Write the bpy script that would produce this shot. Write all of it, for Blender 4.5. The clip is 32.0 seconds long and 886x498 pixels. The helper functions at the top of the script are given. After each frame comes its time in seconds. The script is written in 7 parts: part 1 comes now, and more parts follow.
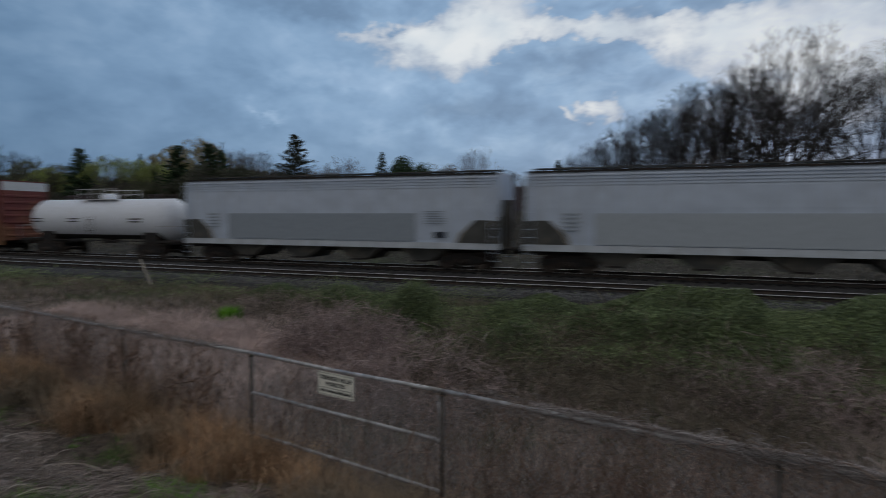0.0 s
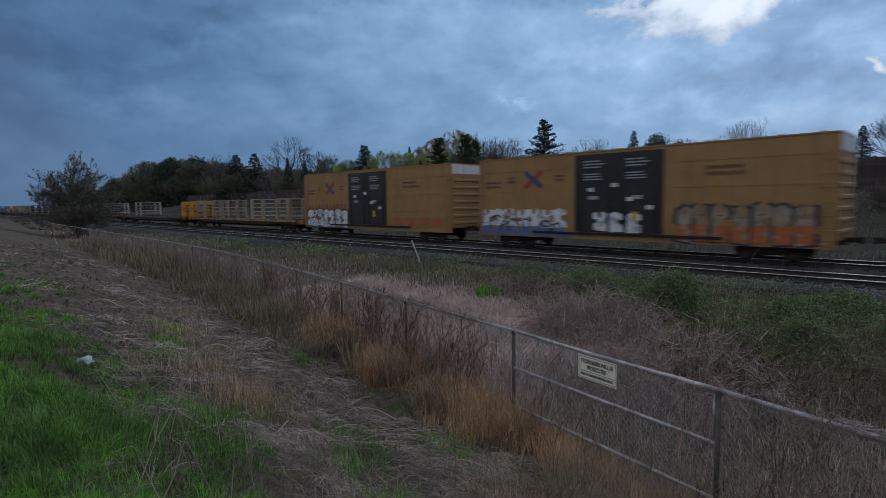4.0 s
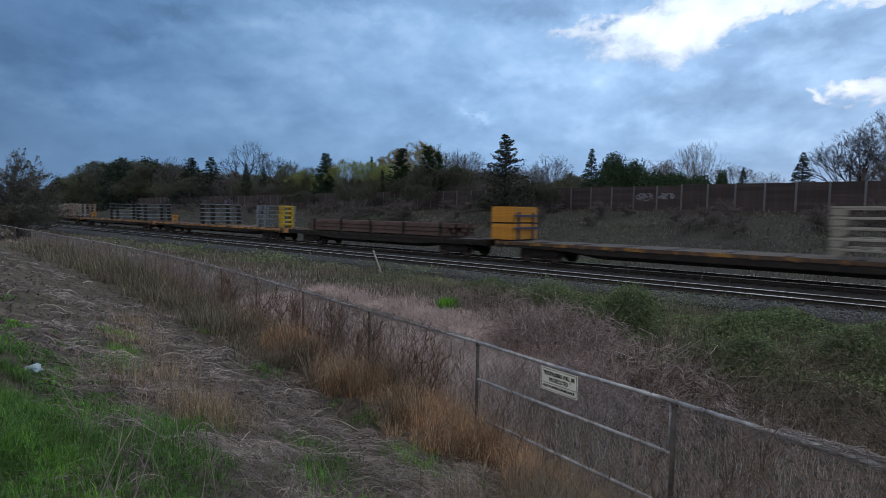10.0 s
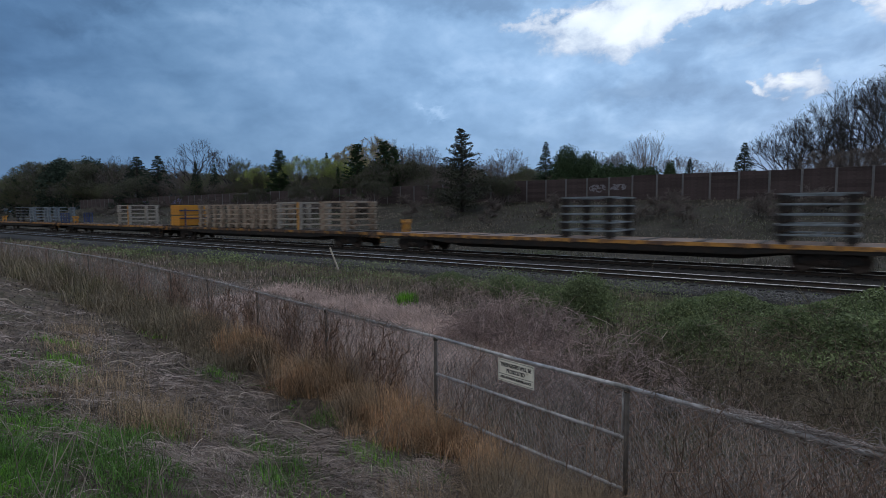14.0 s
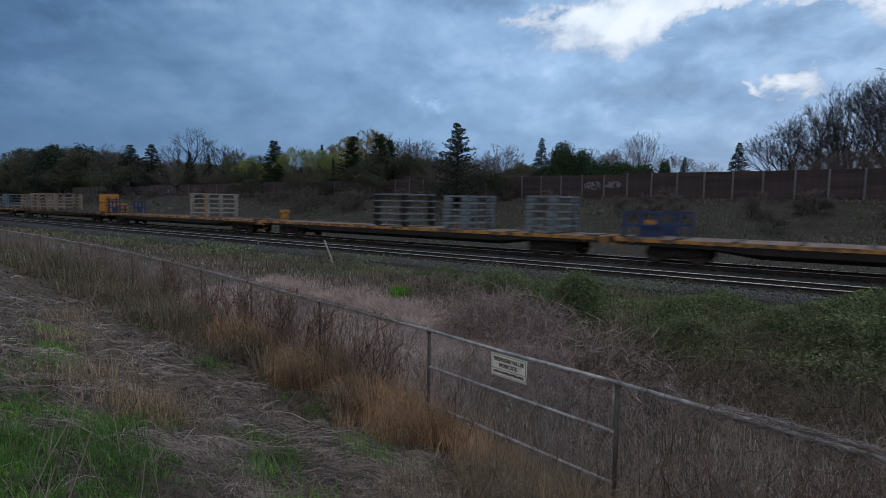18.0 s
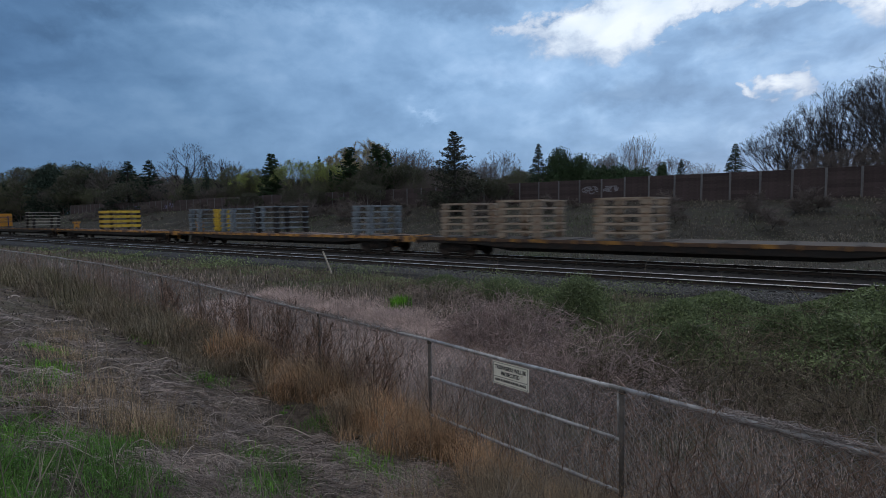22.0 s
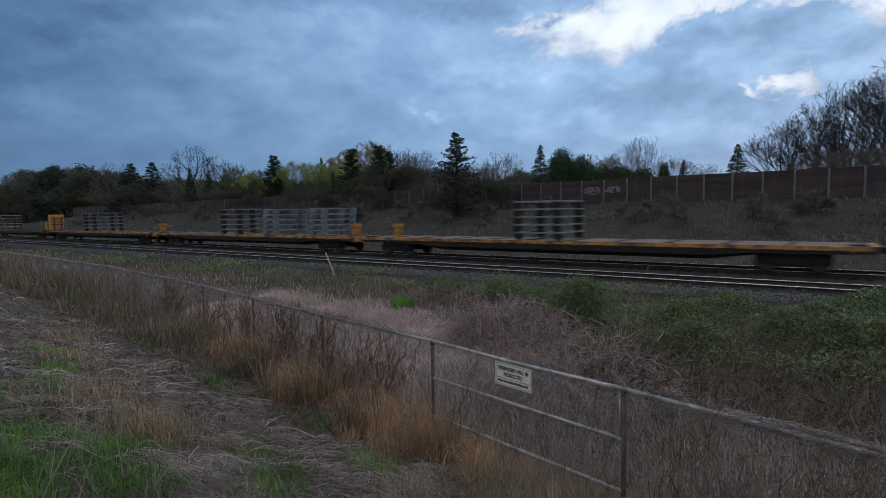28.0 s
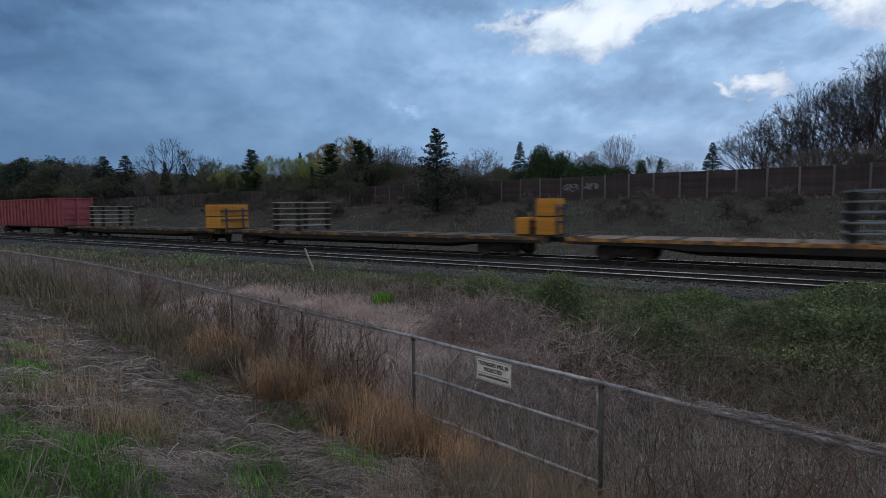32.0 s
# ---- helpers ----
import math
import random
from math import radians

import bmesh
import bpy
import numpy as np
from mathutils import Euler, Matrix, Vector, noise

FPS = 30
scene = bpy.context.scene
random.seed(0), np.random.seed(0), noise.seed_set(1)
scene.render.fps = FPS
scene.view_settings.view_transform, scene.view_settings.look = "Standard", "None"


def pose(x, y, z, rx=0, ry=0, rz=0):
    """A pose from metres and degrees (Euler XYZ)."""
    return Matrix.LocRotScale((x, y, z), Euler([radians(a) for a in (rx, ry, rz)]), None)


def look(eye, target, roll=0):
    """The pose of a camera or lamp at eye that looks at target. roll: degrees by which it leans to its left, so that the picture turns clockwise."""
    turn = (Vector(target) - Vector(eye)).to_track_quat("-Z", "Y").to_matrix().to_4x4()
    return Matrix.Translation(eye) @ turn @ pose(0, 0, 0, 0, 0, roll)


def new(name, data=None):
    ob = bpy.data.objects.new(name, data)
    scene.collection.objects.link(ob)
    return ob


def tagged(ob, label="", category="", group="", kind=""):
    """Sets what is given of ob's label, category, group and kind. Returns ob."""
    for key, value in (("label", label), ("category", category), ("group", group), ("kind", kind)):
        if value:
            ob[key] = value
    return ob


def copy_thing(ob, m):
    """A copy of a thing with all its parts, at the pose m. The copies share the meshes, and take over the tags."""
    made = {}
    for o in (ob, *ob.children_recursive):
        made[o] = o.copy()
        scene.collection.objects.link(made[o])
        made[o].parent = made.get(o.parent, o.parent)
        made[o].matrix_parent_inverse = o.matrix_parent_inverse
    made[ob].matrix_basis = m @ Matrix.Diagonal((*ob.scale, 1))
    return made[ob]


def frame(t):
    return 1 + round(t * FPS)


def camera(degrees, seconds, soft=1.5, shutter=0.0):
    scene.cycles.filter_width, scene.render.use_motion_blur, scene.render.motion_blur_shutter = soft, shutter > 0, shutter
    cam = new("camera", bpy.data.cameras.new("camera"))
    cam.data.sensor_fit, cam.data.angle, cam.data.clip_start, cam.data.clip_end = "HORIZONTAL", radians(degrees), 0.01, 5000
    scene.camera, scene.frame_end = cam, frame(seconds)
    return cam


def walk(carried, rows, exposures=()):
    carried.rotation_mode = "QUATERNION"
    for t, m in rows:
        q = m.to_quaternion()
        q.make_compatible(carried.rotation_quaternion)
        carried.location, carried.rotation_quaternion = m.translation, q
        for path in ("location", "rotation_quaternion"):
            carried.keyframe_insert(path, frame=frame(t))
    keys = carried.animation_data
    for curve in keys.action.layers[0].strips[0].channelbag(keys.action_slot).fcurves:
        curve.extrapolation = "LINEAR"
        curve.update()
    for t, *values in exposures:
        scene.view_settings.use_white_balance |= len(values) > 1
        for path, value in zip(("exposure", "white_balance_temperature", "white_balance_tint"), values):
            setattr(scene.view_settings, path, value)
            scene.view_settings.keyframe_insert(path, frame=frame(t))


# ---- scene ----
END = 32.0
cam = camera(78.3, END, soft=0.65, shutter=0.5)
# seconds, eye (the rail heads lie at z = 0, the track runs along x), tilt, roll, heading
PATH = [
    (0, 0.192, 0.199, 2.528, 86.73, -0.18, 19.96),
    (0.5, 0.129, 0.224, 2.535, 86.15, -0.07, 31),
    (1, 0.089, 0.236, 2.544, 85.89, 0.15, 38.75),
    (1.5, 0.072, 0.225, 2.552, 85.83, 0.36, 43.21),
    (2, 0.065, 0.196, 2.553, 85.76, 0.2, 45.26),
    (2.5, 0.059, 0.164, 2.556, 85.59, 0.17, 45.94),
    (3, 0.059, 0.123, 2.552, 85.41, 0.17, 45.82),
    (3.5, 0.034, 0.072, 2.542, 85.25, 0.54, 45.48),
    (5.5, 0.077, 0.003, 2.535, 84.64, -0, 44.33),
    (6, 0.05, -0.034, 2.556, 85.67, -0.38, 42.86),
    (6.5, 0.036, -0.066, 2.556, 86.33, -0.47, 42.19),
    (7, 0.036, -0.079, 2.557, 86.44, -0.42, 41.63),
    (7.5, 0.041, -0.066, 2.551, 86.54, -0.13, 40.91),
    (8, 0.031, -0.025, 2.547, 86.45, -0.71, 40.6),
    (8.5, 0.001, 0.012, 2.544, 86.28, -0.81, 41.08),
    (9, -0, 0, 2.55, 86.38, -0.6, 41.9),
    (9.5, 0.008, -0.047, 2.55, 86.29, -1.04, 41.92),
    (10, 0.019, -0.089, 2.558, 86.27, -1, 41.17),
    (10.5, 0.029, -0.091, 2.554, 86.32, 0.05, 39.69),
    (11, 0.011, -0.022, 2.548, 86.5, 0.5, 39.33),
    (11.5, 0.014, -0.001, 2.54, 86.95, -0.85, 39.78),
    (12, 0.053, -0.058, 2.538, 86.87, -0.93, 39.25),
    (12.5, 0.053, -0.058, 2.549, 86.66, -0.18, 38.26),
    (13, 0.056, -0.082, 2.548, 86.5, -0.5, 37.38),
    (13.5, 0.044, -0.051, 2.552, 86.14, -0.02, 36.97),
    (14, 0.04, -0.025, 2.555, 85.77, 0.3, 36.76),
    (14.5, 0.03, -0.018, 2.547, 85.54, 0.4, 37.83),
    (16.5, 0.04, -0.04, 2.549, 85.2, -0, 37.19),
    (17, 0.044, -0.044, 2.55, 85.2, -0.3, 36.93),
    (17.5, 0.037, -0.042, 2.546, 85.17, -0.93, 36.63),
    (18, 0.046, -0.06, 2.553, 85.18, -0.77, 36.22),
    (18.5, 0.058, -0.087, 2.559, 85.15, -0.49, 35.12),
    (19, 0.059, -0.078, 2.563, 85.14, -0.37, 33.48),
    (19.5, 0.05, -0.056, 2.56, 84.95, -0.62, 33.08),
    (20, 0.042, -0.019, 2.559, 84.8, 0.19, 33.23),
    (20.5, 0.02, 0, 2.553, 84.74, 0.28, 34.03),
    (21, 0.014, 0.004, 2.549, 85.2, 0.5, 34.59),
    (21.5, 0.02, 0.009, 2.55, 85.73, 0.79, 35.21),
    (22, 0.021, 0.007, 2.547, 86.06, 0.7, 36.05),
    (22.5, 0.028, -0.007, 2.553, 86.26, 0.8, 36.12),
    (23, 0.034, -0.013, 2.553, 86.42, 0.64, 36.07),
    (23.5, 0.028, -0.002, 2.552, 86.48, 0.39, 36.24),
    (24, 0.033, -0.011, 2.549, 86.53, 0.08, 36.46),
    (24.5, 0.036, -0.027, 2.553, 86.46, 0.16, 36.42),
    (25, 0.039, -0.033, 2.557, 86.42, 0.62, 36.37),
    (25.5, 0.036, -0.024, 2.551, 86.4, 0.71, 36.31),
    (27.5, 0.043, -0.024, 2.556, 86.32, 0.65, 36.46),
    (28, 0.044, -0.035, 2.557, 86.18, 0.84, 36.27),
    (28.5, 0.043, -0.03, 2.56, 86.08, 0.93, 36.17),
    (29, 0.037, -0.016, 2.554, 86.01, 0.97, 36.11),
    (29.5, 0.042, -0.029, 2.561, 85.96, 0.61, 36.11),
    (30, 0.036, -0.03, 2.558, 86.02, 0.14, 36.02),
    (30.5, 0.036, -0.039, 2.557, 86.03, -0.1, 35.92),
    (31, 0.051, -0.056, 2.56, 85.93, 0.23, 35.7),
    (31.5, 0.055, -0.075, 2.562, 85.79, 0.22, 35.01),
    (32, 0.056, -0.082, 2.568, 85.7, 0.56, 34.16),
]
# seconds, stops, kelvin, tint
EXPOSURE = [(0.0, -0.46, 7050, 10), (1.0, -0.17, 6850, 10), (2.0, -0.19, 6700, 10), (3.0, -0.25, 6500, 10), (5.5, -0.08, 6500, 10), (6.0, 0.06, 6500, 10), (7.0, 0.14, 6550, 10), (10.0, 0.10, 6550, 10), (12.0, 0.0, 6550, 10),
            (14.0, -0.05, 6600, 10), (17.0, -0.18, 6600, 10), (21.0, -0.17, 6600, 10), (23.0, -0.09, 6600, 10), (28.0, -0.11, 6600, 10), (END, -0.15, 6600, 10)]
walk(cam, [(t, pose(x, y, z, rx, ry, rz)) for t, x, y, z, rx, ry, rz in PATH], EXPOSURE)

# ---- sky and light ----
def build_world():
    w = bpy.data.worlds.new("dusk_sky")
    scene.world = w
    w.use_nodes = True
    nt = w.node_tree
    nt.nodes.clear()
    N, Lk = nt.nodes.new, nt.links.new

    def math_n(op, a, b=None, c=None):
        n = N("ShaderNodeMath")
        n.operation = op
        for i, v in enumerate((a, b, c)):
            if v is None:
                continue
            if isinstance(v, (int, float)):
                n.inputs[i].default_value = v
            else:
                Lk(v, n.inputs[i])
        return n.outputs[0]

    def mix(f, a, b, kind="MIX"):
        n = N("ShaderNodeMix")
        n.data_type, n.blend_type = "RGBA", kind
        for i, v in ((0, f), (6, a), (7, b)):
            if isinstance(v, (int, float)):
                n.inputs[i].default_value = v
            elif isinstance(v, tuple):
                n.inputs[i].default_value = (*v, 1)
            else:
                Lk(v, n.inputs[i])
        return n.outputs[2]

    def ramp(v, stops):
        n = N("ShaderNodeValToRGB")
        el = n.color_ramp.elements
        while len(el) < len(stops):
            el.new(0.5)
        for e, (p, c) in zip(el, stops):
            e.position, e.color = p, (*c, 1) if len(c) == 3 else c
        Lk(v, n.inputs[0])
        return n.outputs[0]

    def smooth(v, lo, hi):
        n = N("ShaderNodeMapRange")
        n.interpolation_type = "SMOOTHSTEP"
        n.inputs[1].default_value, n.inputs[2].default_value = lo, hi
        Lk(v, n.inputs[0])
        return n.outputs[0]

    co = N("ShaderNodeTexCoord").outputs["Generated"]
    sep = N("ShaderNodeSeparateXYZ")
    Lk(co, sep.inputs[0])
    x, y, z = sep.outputs
    # bearing and height in degrees
    az = math_n("MULTIPLY", math_n("ARCTAN2", x, y), 57.2958)
    el = math_n("MULTIPLY", math_n("ARCSINE", z), 57.2958)

    def noise_n(wide, high, detail, rough, dist=0.0, off=0.0, shear=0.0):
        """Cloud texture with features of that width and height in degrees."""
        c = N("ShaderNodeCombineXYZ")
        Lk(math_n("DIVIDE", az, wide), c.inputs[0])
        Lk(math_n("DIVIDE", math_n("MULTIPLY_ADD", az, shear, el), high), c.inputs[1])
        c.inputs[2].default_value = off
        n = N("ShaderNodeTexNoise")
        n.inputs["Scale"].default_value, n.inputs["Detail"].default_value = 1.0, detail
        n.inputs["Roughness"].default_value, n.inputs["Distortion"].default_value = rough, dist
        Lk(c.outputs[0], n.inputs["Vector"])
        return n.outputs["Fac"]

    big = noise_n(18, 6.5, 3, 0.45, 0.2, 2.3, -0.03)
    mid = noise_n(6.0, 3.2, 4, 0.48, 0.35, 7.1, -0.04)
    fine = noise_n(2.6, 1.7, 6, 0.56, 0.3, 4.4)
    body = math_n("ADD", math_n("MULTIPLY", big, 0.36), math_n("ADD", math_n("MULTIPLY", mid, 0.42), math_n("MULTIPLY", fine, 0.22)))

    # pale openings between the clouds, and single darker clouds: bearing, height, half widths in degrees, amount
    def blobs(rows, a, e):
        total = None
        for a0, e0, wa, we, amount in rows:
            q = math_n("ADD", math_n("POWER", math_n("ABSOLUTE", math_n("DIVIDE", math_n("SUBTRACT", a, a0), wa)), 2.0), math_n("POWER", math_n("ABSOLUTE", math_n("DIVIDE", math_n("SUBTRACT", e, e0), we)), 2.0))
            g = math_n("MULTIPLY", math_n("EXPONENT", math_n("MULTIPLY", q, -1.0)), amount)
            total = g if total is None else math_n("ADD", total, g)
        return total
    wa = math_n("ADD", az, math_n("ADD", math_n("MULTIPLY", math_n("SUBTRACT", mid, 0.5), 8.0), math_n("MULTIPLY", math_n("SUBTRACT", fine, 0.5), 4.0)))
    we = math_n("ADD", el, math_n("MULTIPLY", math_n("SUBTRACT", noise_n(2.2, 1.6, 5, 0.6, 0.2, 9.2), 0.5), 4.2))
    body = math_n("ADD", body, math_n("MULTIPLY", blobs(SHADES, wa, we), 0.14))
    deck = ramp(body, [(0.30, (0.106, 0.200, 0.365)), (0.44, (0.138, 0.256, 0.455)), (0.54, (0.172, 0.306, 0.525)), (0.72, (0.255, 0.405, 0.645))])
    # the cloud thins towards the place where the sun went down
    glow_dir = Vector((math.sin(radians(12)) * math.cos(radians(14)), math.cos(radians(12)) * math.cos(radians(14)), math.sin(radians(14))))
    dot = N("ShaderNodeVectorMath")
    dot.operation = "DOT_PRODUCT"
    Lk(co, dot.inputs[0])
    dot.inputs[1].default_value = glow_dir
    near = smooth(dot.outputs["Value"], 0.62, 0.985)
    side = smooth(dot.outputs["Value"], -0.2, 0.9)
    deck = mix(math_n("MULTIPLY", near, 0.22), deck, (0.28, 0.41, 0.62))
    deck = mix(1.0, deck, ramp(side, [(0.0, (0.50, 0.55, 0.60)), (0.2, (0.68, 0.78, 0.85)), (0.45, (0.91, 0.98, 1.0)), (0.7, (1.40, 1.37, 1.32)), (1.0, (1.90, 1.77, 1.64))]), "MULTIPLY")
    clear = blobs(OPENINGS, wa, we)
    ragged = math_n("ADD", math_n("MULTIPLY", math_n("SUBTRACT", fine, 0.5), 1.05), math_n("MULTIPLY", math_n("SUBTRACT", noise_n(0.9, 0.7, 4, 0.6, 0.2, 1.7), 0.5), 0.40))
    total = math_n("MULTIPLY_ADD", ragged, smooth(clear, 0.02, 0.5), clear)
    # a bright fringe of thin cloud, then the clear pale sky beyond it
    lumps = noise_n(4.2, 2.4, 5, 0.52, 0.4, 3.3, -0.05)
    deck = mix(near, deck, mix(1.0, deck, ramp(lumps, [(0.34, (0.82, 0.85, 0.88)), (0.5, (0.97, 0.99, 1.0)), (0.66, (1.22, 1.17, 1.12))]), "MULTIPLY"))
    fringe = mix(smooth(total, 0.0, 0.7), deck, (0.55, 0.63, 0.80))
    deck = mix(math_n("MULTIPLY", smooth(total, 0.02, 0.45), 0.65), deck, fringe)
    pale = ramp(mid, [(0.35, (0.78, 0.92, 1.09)), (0.60, (0.98, 1.08, 1.20))])
    deck = mix(smooth(total, 0.10, 1.55), deck, pale)
    # hazy band low down
    low = smooth(z, 0.22, 0.0)
    deck = mix(math_n("MULTIPLY", low, 0.45), deck, (0.145, 0.26, 0.44))
    # the sky behind and overhead is a plain grey deck
    deck = mix(smooth(y, 0.05, -0.35), deck, (0.41, 0.445, 0.51))
    deck = mix(smooth(z, 0.55, 0.85), deck, (0.57, 0.605, 0.68))
    sky = N("ShaderNodeTexSky")
    sky.sky_type, sky.sun_disc = "NISHITA", False
    sky.sun_elevation, sky.sun_rotation = radians(2.0), radians(12)
    bg1, bg2, add, out = N("ShaderNodeBackground"), N("ShaderNodeBackground"), N("ShaderNodeAddShader"), N("ShaderNodeOutputWorld")
    Lk(sky.outputs[0], bg1.inputs[0])
    bg1.inputs[1].default_value = 0.006
    Lk(deck, bg2.inputs[0])
    bg2.inputs[1].default_value = SKY_STRENGTH
    Lk(bg1.outputs[0], add.inputs[0]), Lk(bg2.outputs[0], add.inputs[1]), Lk(add.outputs[0], out.inputs[0])


SKY_STRENGTH = 1.0
OPENINGS = [(-17, 15.6, 9, 3.4, 0.24), (-20, 17.2, 5.2, 2.3, 1.15), (-25, 17.7, 3.6, 1.0, 0.75), (-14.5, 18.9, 5.5, 3.0, 1.1), (-5.5, 18.2, 6, 1.2, 0.9), (4, 16.8, 7, 2.0, 1.0), (14, 13.5, 10, 5.5, 1.1), (-12, 24.5, 13, 3, 0.9), (-3.3, 10.9, 1.4, 1.3, 1.15), (-6.0, 10.5, 0.7, 0.9, 0.9), (-30, 17.9, 2.0, 0.5, 0.4),
            (-8.6, 15.6, 4.5, 1.3, -1.9), (-12.0, 15.6, 2.1, 1.6, -1.6), (-3.0, 15.6, 4.0, 1.0, -1.6), (-31, 20.6, 9, 1.2, -1.0), (-7, 20.3, 3.2, 0.6, -0.9), (4.5, 19.4, 4.5, 0.9, -1.0), (-14, 12.2, 10, 1.5, -0.8), (2, 12.6, 5, 1.2, -0.5)]
SHADES = [(-67.7, 17.4, 4, 0.9, -1.1), (-71, 15.3, 5, 0.9, -1.0), (-80, 13, 6, 1.4, -0.8), (-53, 20.2, 9, 1.0, -0.8), (-32, 20.3, 9, 1.3, -1.3), (-15, 11.2, 9, 1.5, -1.4), (-8, 15.4, 6, 1.2, -1.2), (4.5, 19.4, 5, 1.0, -1.0), (-38, 12.5, 7, 1.0, -0.5),
          (-72.8, 9.4, 5, 1.0, 1.0), (-54, 14.5, 5, 2.0, 0.35), (-45, 17.2, 4, 1.4, 0.45), (-37.3, 9.9, 1.6, 0.35, 1.3), (-28, 13.6, 6, 1.2, 0.8), (-58, 17.6, 3, 0.8, 0.6), (-20, 8.0, 14, 1.4, 0.5)]
build_world()
sun = new("sun", bpy.data.lights.new("sun", "SUN"))
sun.data.energy, sun.data.angle, sun.data.color = 0.55, radians(40), (1.0, 0.93, 0.86)
sun.matrix_world = look((0, 0, 30), (-8, -38, 12))

# ---- materials ----
def material(name, base, rough=0.8, metal=0.0, vary=0.25, scale=6.0, bump=0.15, bump_scale=30.0, second=None, second_at=(0.5, 0.62), second_scale=1.5,
             island=0.0, random_ob=0.0, coat=0.0, stretch=(1, 1, 1), streak=None, spec=0.5, translucent=0.0):
    """A surface with grain at two scales, and if wanted a second colour in patches, a change from piece to piece, and streaks down the sides."""
    m = bpy.data.materials.new(name)
    m.use_nodes = True
    nt = m.node_tree
    N, Lk = nt.nodes.new, nt.links.new
    b = nt.nodes["Principled BSDF"]
    co = N("ShaderNodeTexCoord").outputs["Object"]
    mp = N("ShaderNodeMapping")
    mp.inputs["Scale"].default_value = stretch
    Lk(co, mp.inputs[0])

    def noise_n(s, d=5, r=0.6):
        n = N("ShaderNodeTexNoise")
        n.inputs["Scale"].default_value, n.inputs["Detail"].default_value, n.inputs["Roughness"].default_value = s, d, r
        Lk(mp.outputs[0], n.inputs["Vector"])
        return n.outputs["Fac"]

    def mix(f, a, c, kind="MIX"):
        n = N("ShaderNodeMix")
        n.data_type, n.blend_type = "RGBA", kind
        for i, v in ((0, f), (6, a), (7, c)):
            if isinstance(v, (int, float)):
                n.inputs[i].default_value = v
            elif isinstance(v, tuple):
                n.inputs[i].default_value = (*v, 1)
            else:
                Lk(v, n.inputs[i])
        return n.outputs[2]

    def spread(v, lo, hi, a=0.0, c=1.0):
        n = N("ShaderNodeMapRange")
        n.inputs[1].default_value, n.inputs[2].default_value, n.inputs[3].default_value, n.inputs[4].default_value = lo, hi, a, c
        Lk(v, n.inputs[0])
        return n.outputs[0]

    col = mix(spread(noise_n(scale), 0.3, 0.7), tuple(c * (1 - vary) for c in base), tuple(min(1, c * (1 + vary)) for c in base))
    if second:
        col = mix(spread(noise_n(second_scale, 6, 0.65), *second_at), col, second)
    if streak:
        mp2 = N("ShaderNodeMapping")
        mp2.inputs["Scale"].default_value = (1, 1, 0.06)
        Lk(co, mp2.inputs[0])
        n = N("ShaderNodeTexNoise")
        n.inputs["Scale"].default_value, n.inputs["Detail"].default_value = 5.0, 4
        Lk(mp2.outputs[0], n.inputs["Vector"])
        col = mix(spread(n.outputs["Fac"], 0.52, 0.75, 0.0, 0.75), col, streak)
    if island:
        g = N("ShaderNodeNewGeometry")
        col = mix(1.0, col, mix(g.outputs["Random Per Island"], tuple([1 - island] * 3), tuple([1 + island] * 3)), "MULTIPLY")
    if random_ob:
        o = N("ShaderNodeObjectInfo")
        col = mix(1.0, col, mix(o.outputs["Random"], tuple([1 - random_ob] * 3), tuple([1 + random_ob] * 3)), "MULTIPLY")
    Lk(col, b.inputs["Base Color"])
    b.inputs["Metallic"].default_value = metal
    Lk(spread(noise_n(scale * 2.3), 0.3, 0.7, max(0.05, rough - 0.12), min(1, rough + 0.12)), b.inputs["Roughness"])
    b.inputs["Specular IOR Level"].default_value = spec
    b.inputs["Coat Weight"].default_value = coat
    if bump:
        bp = N("ShaderNodeBump")
        bp.inputs["Strength"].default_value, bp.inputs["Distance"].default_value = bump, 0.02
        Lk(noise_n(bump_scale), bp.inputs["Height"])
        Lk(bp.outputs[0], b.inputs["Normal"])
    if translucent:
        tr, mx = N("ShaderNodeBsdfTranslucent"), N("ShaderNodeMixShader")
        Lk(col, tr.inputs[0])
        mx.inputs[0].default_value = translucent
        Lk(b.outputs[0], mx.inputs[1]), Lk(tr.outputs[0], mx.inputs[2])
        Lk(mx.outputs[0], nt.nodes["Material Output"].inputs[0])
    return m


M = {}


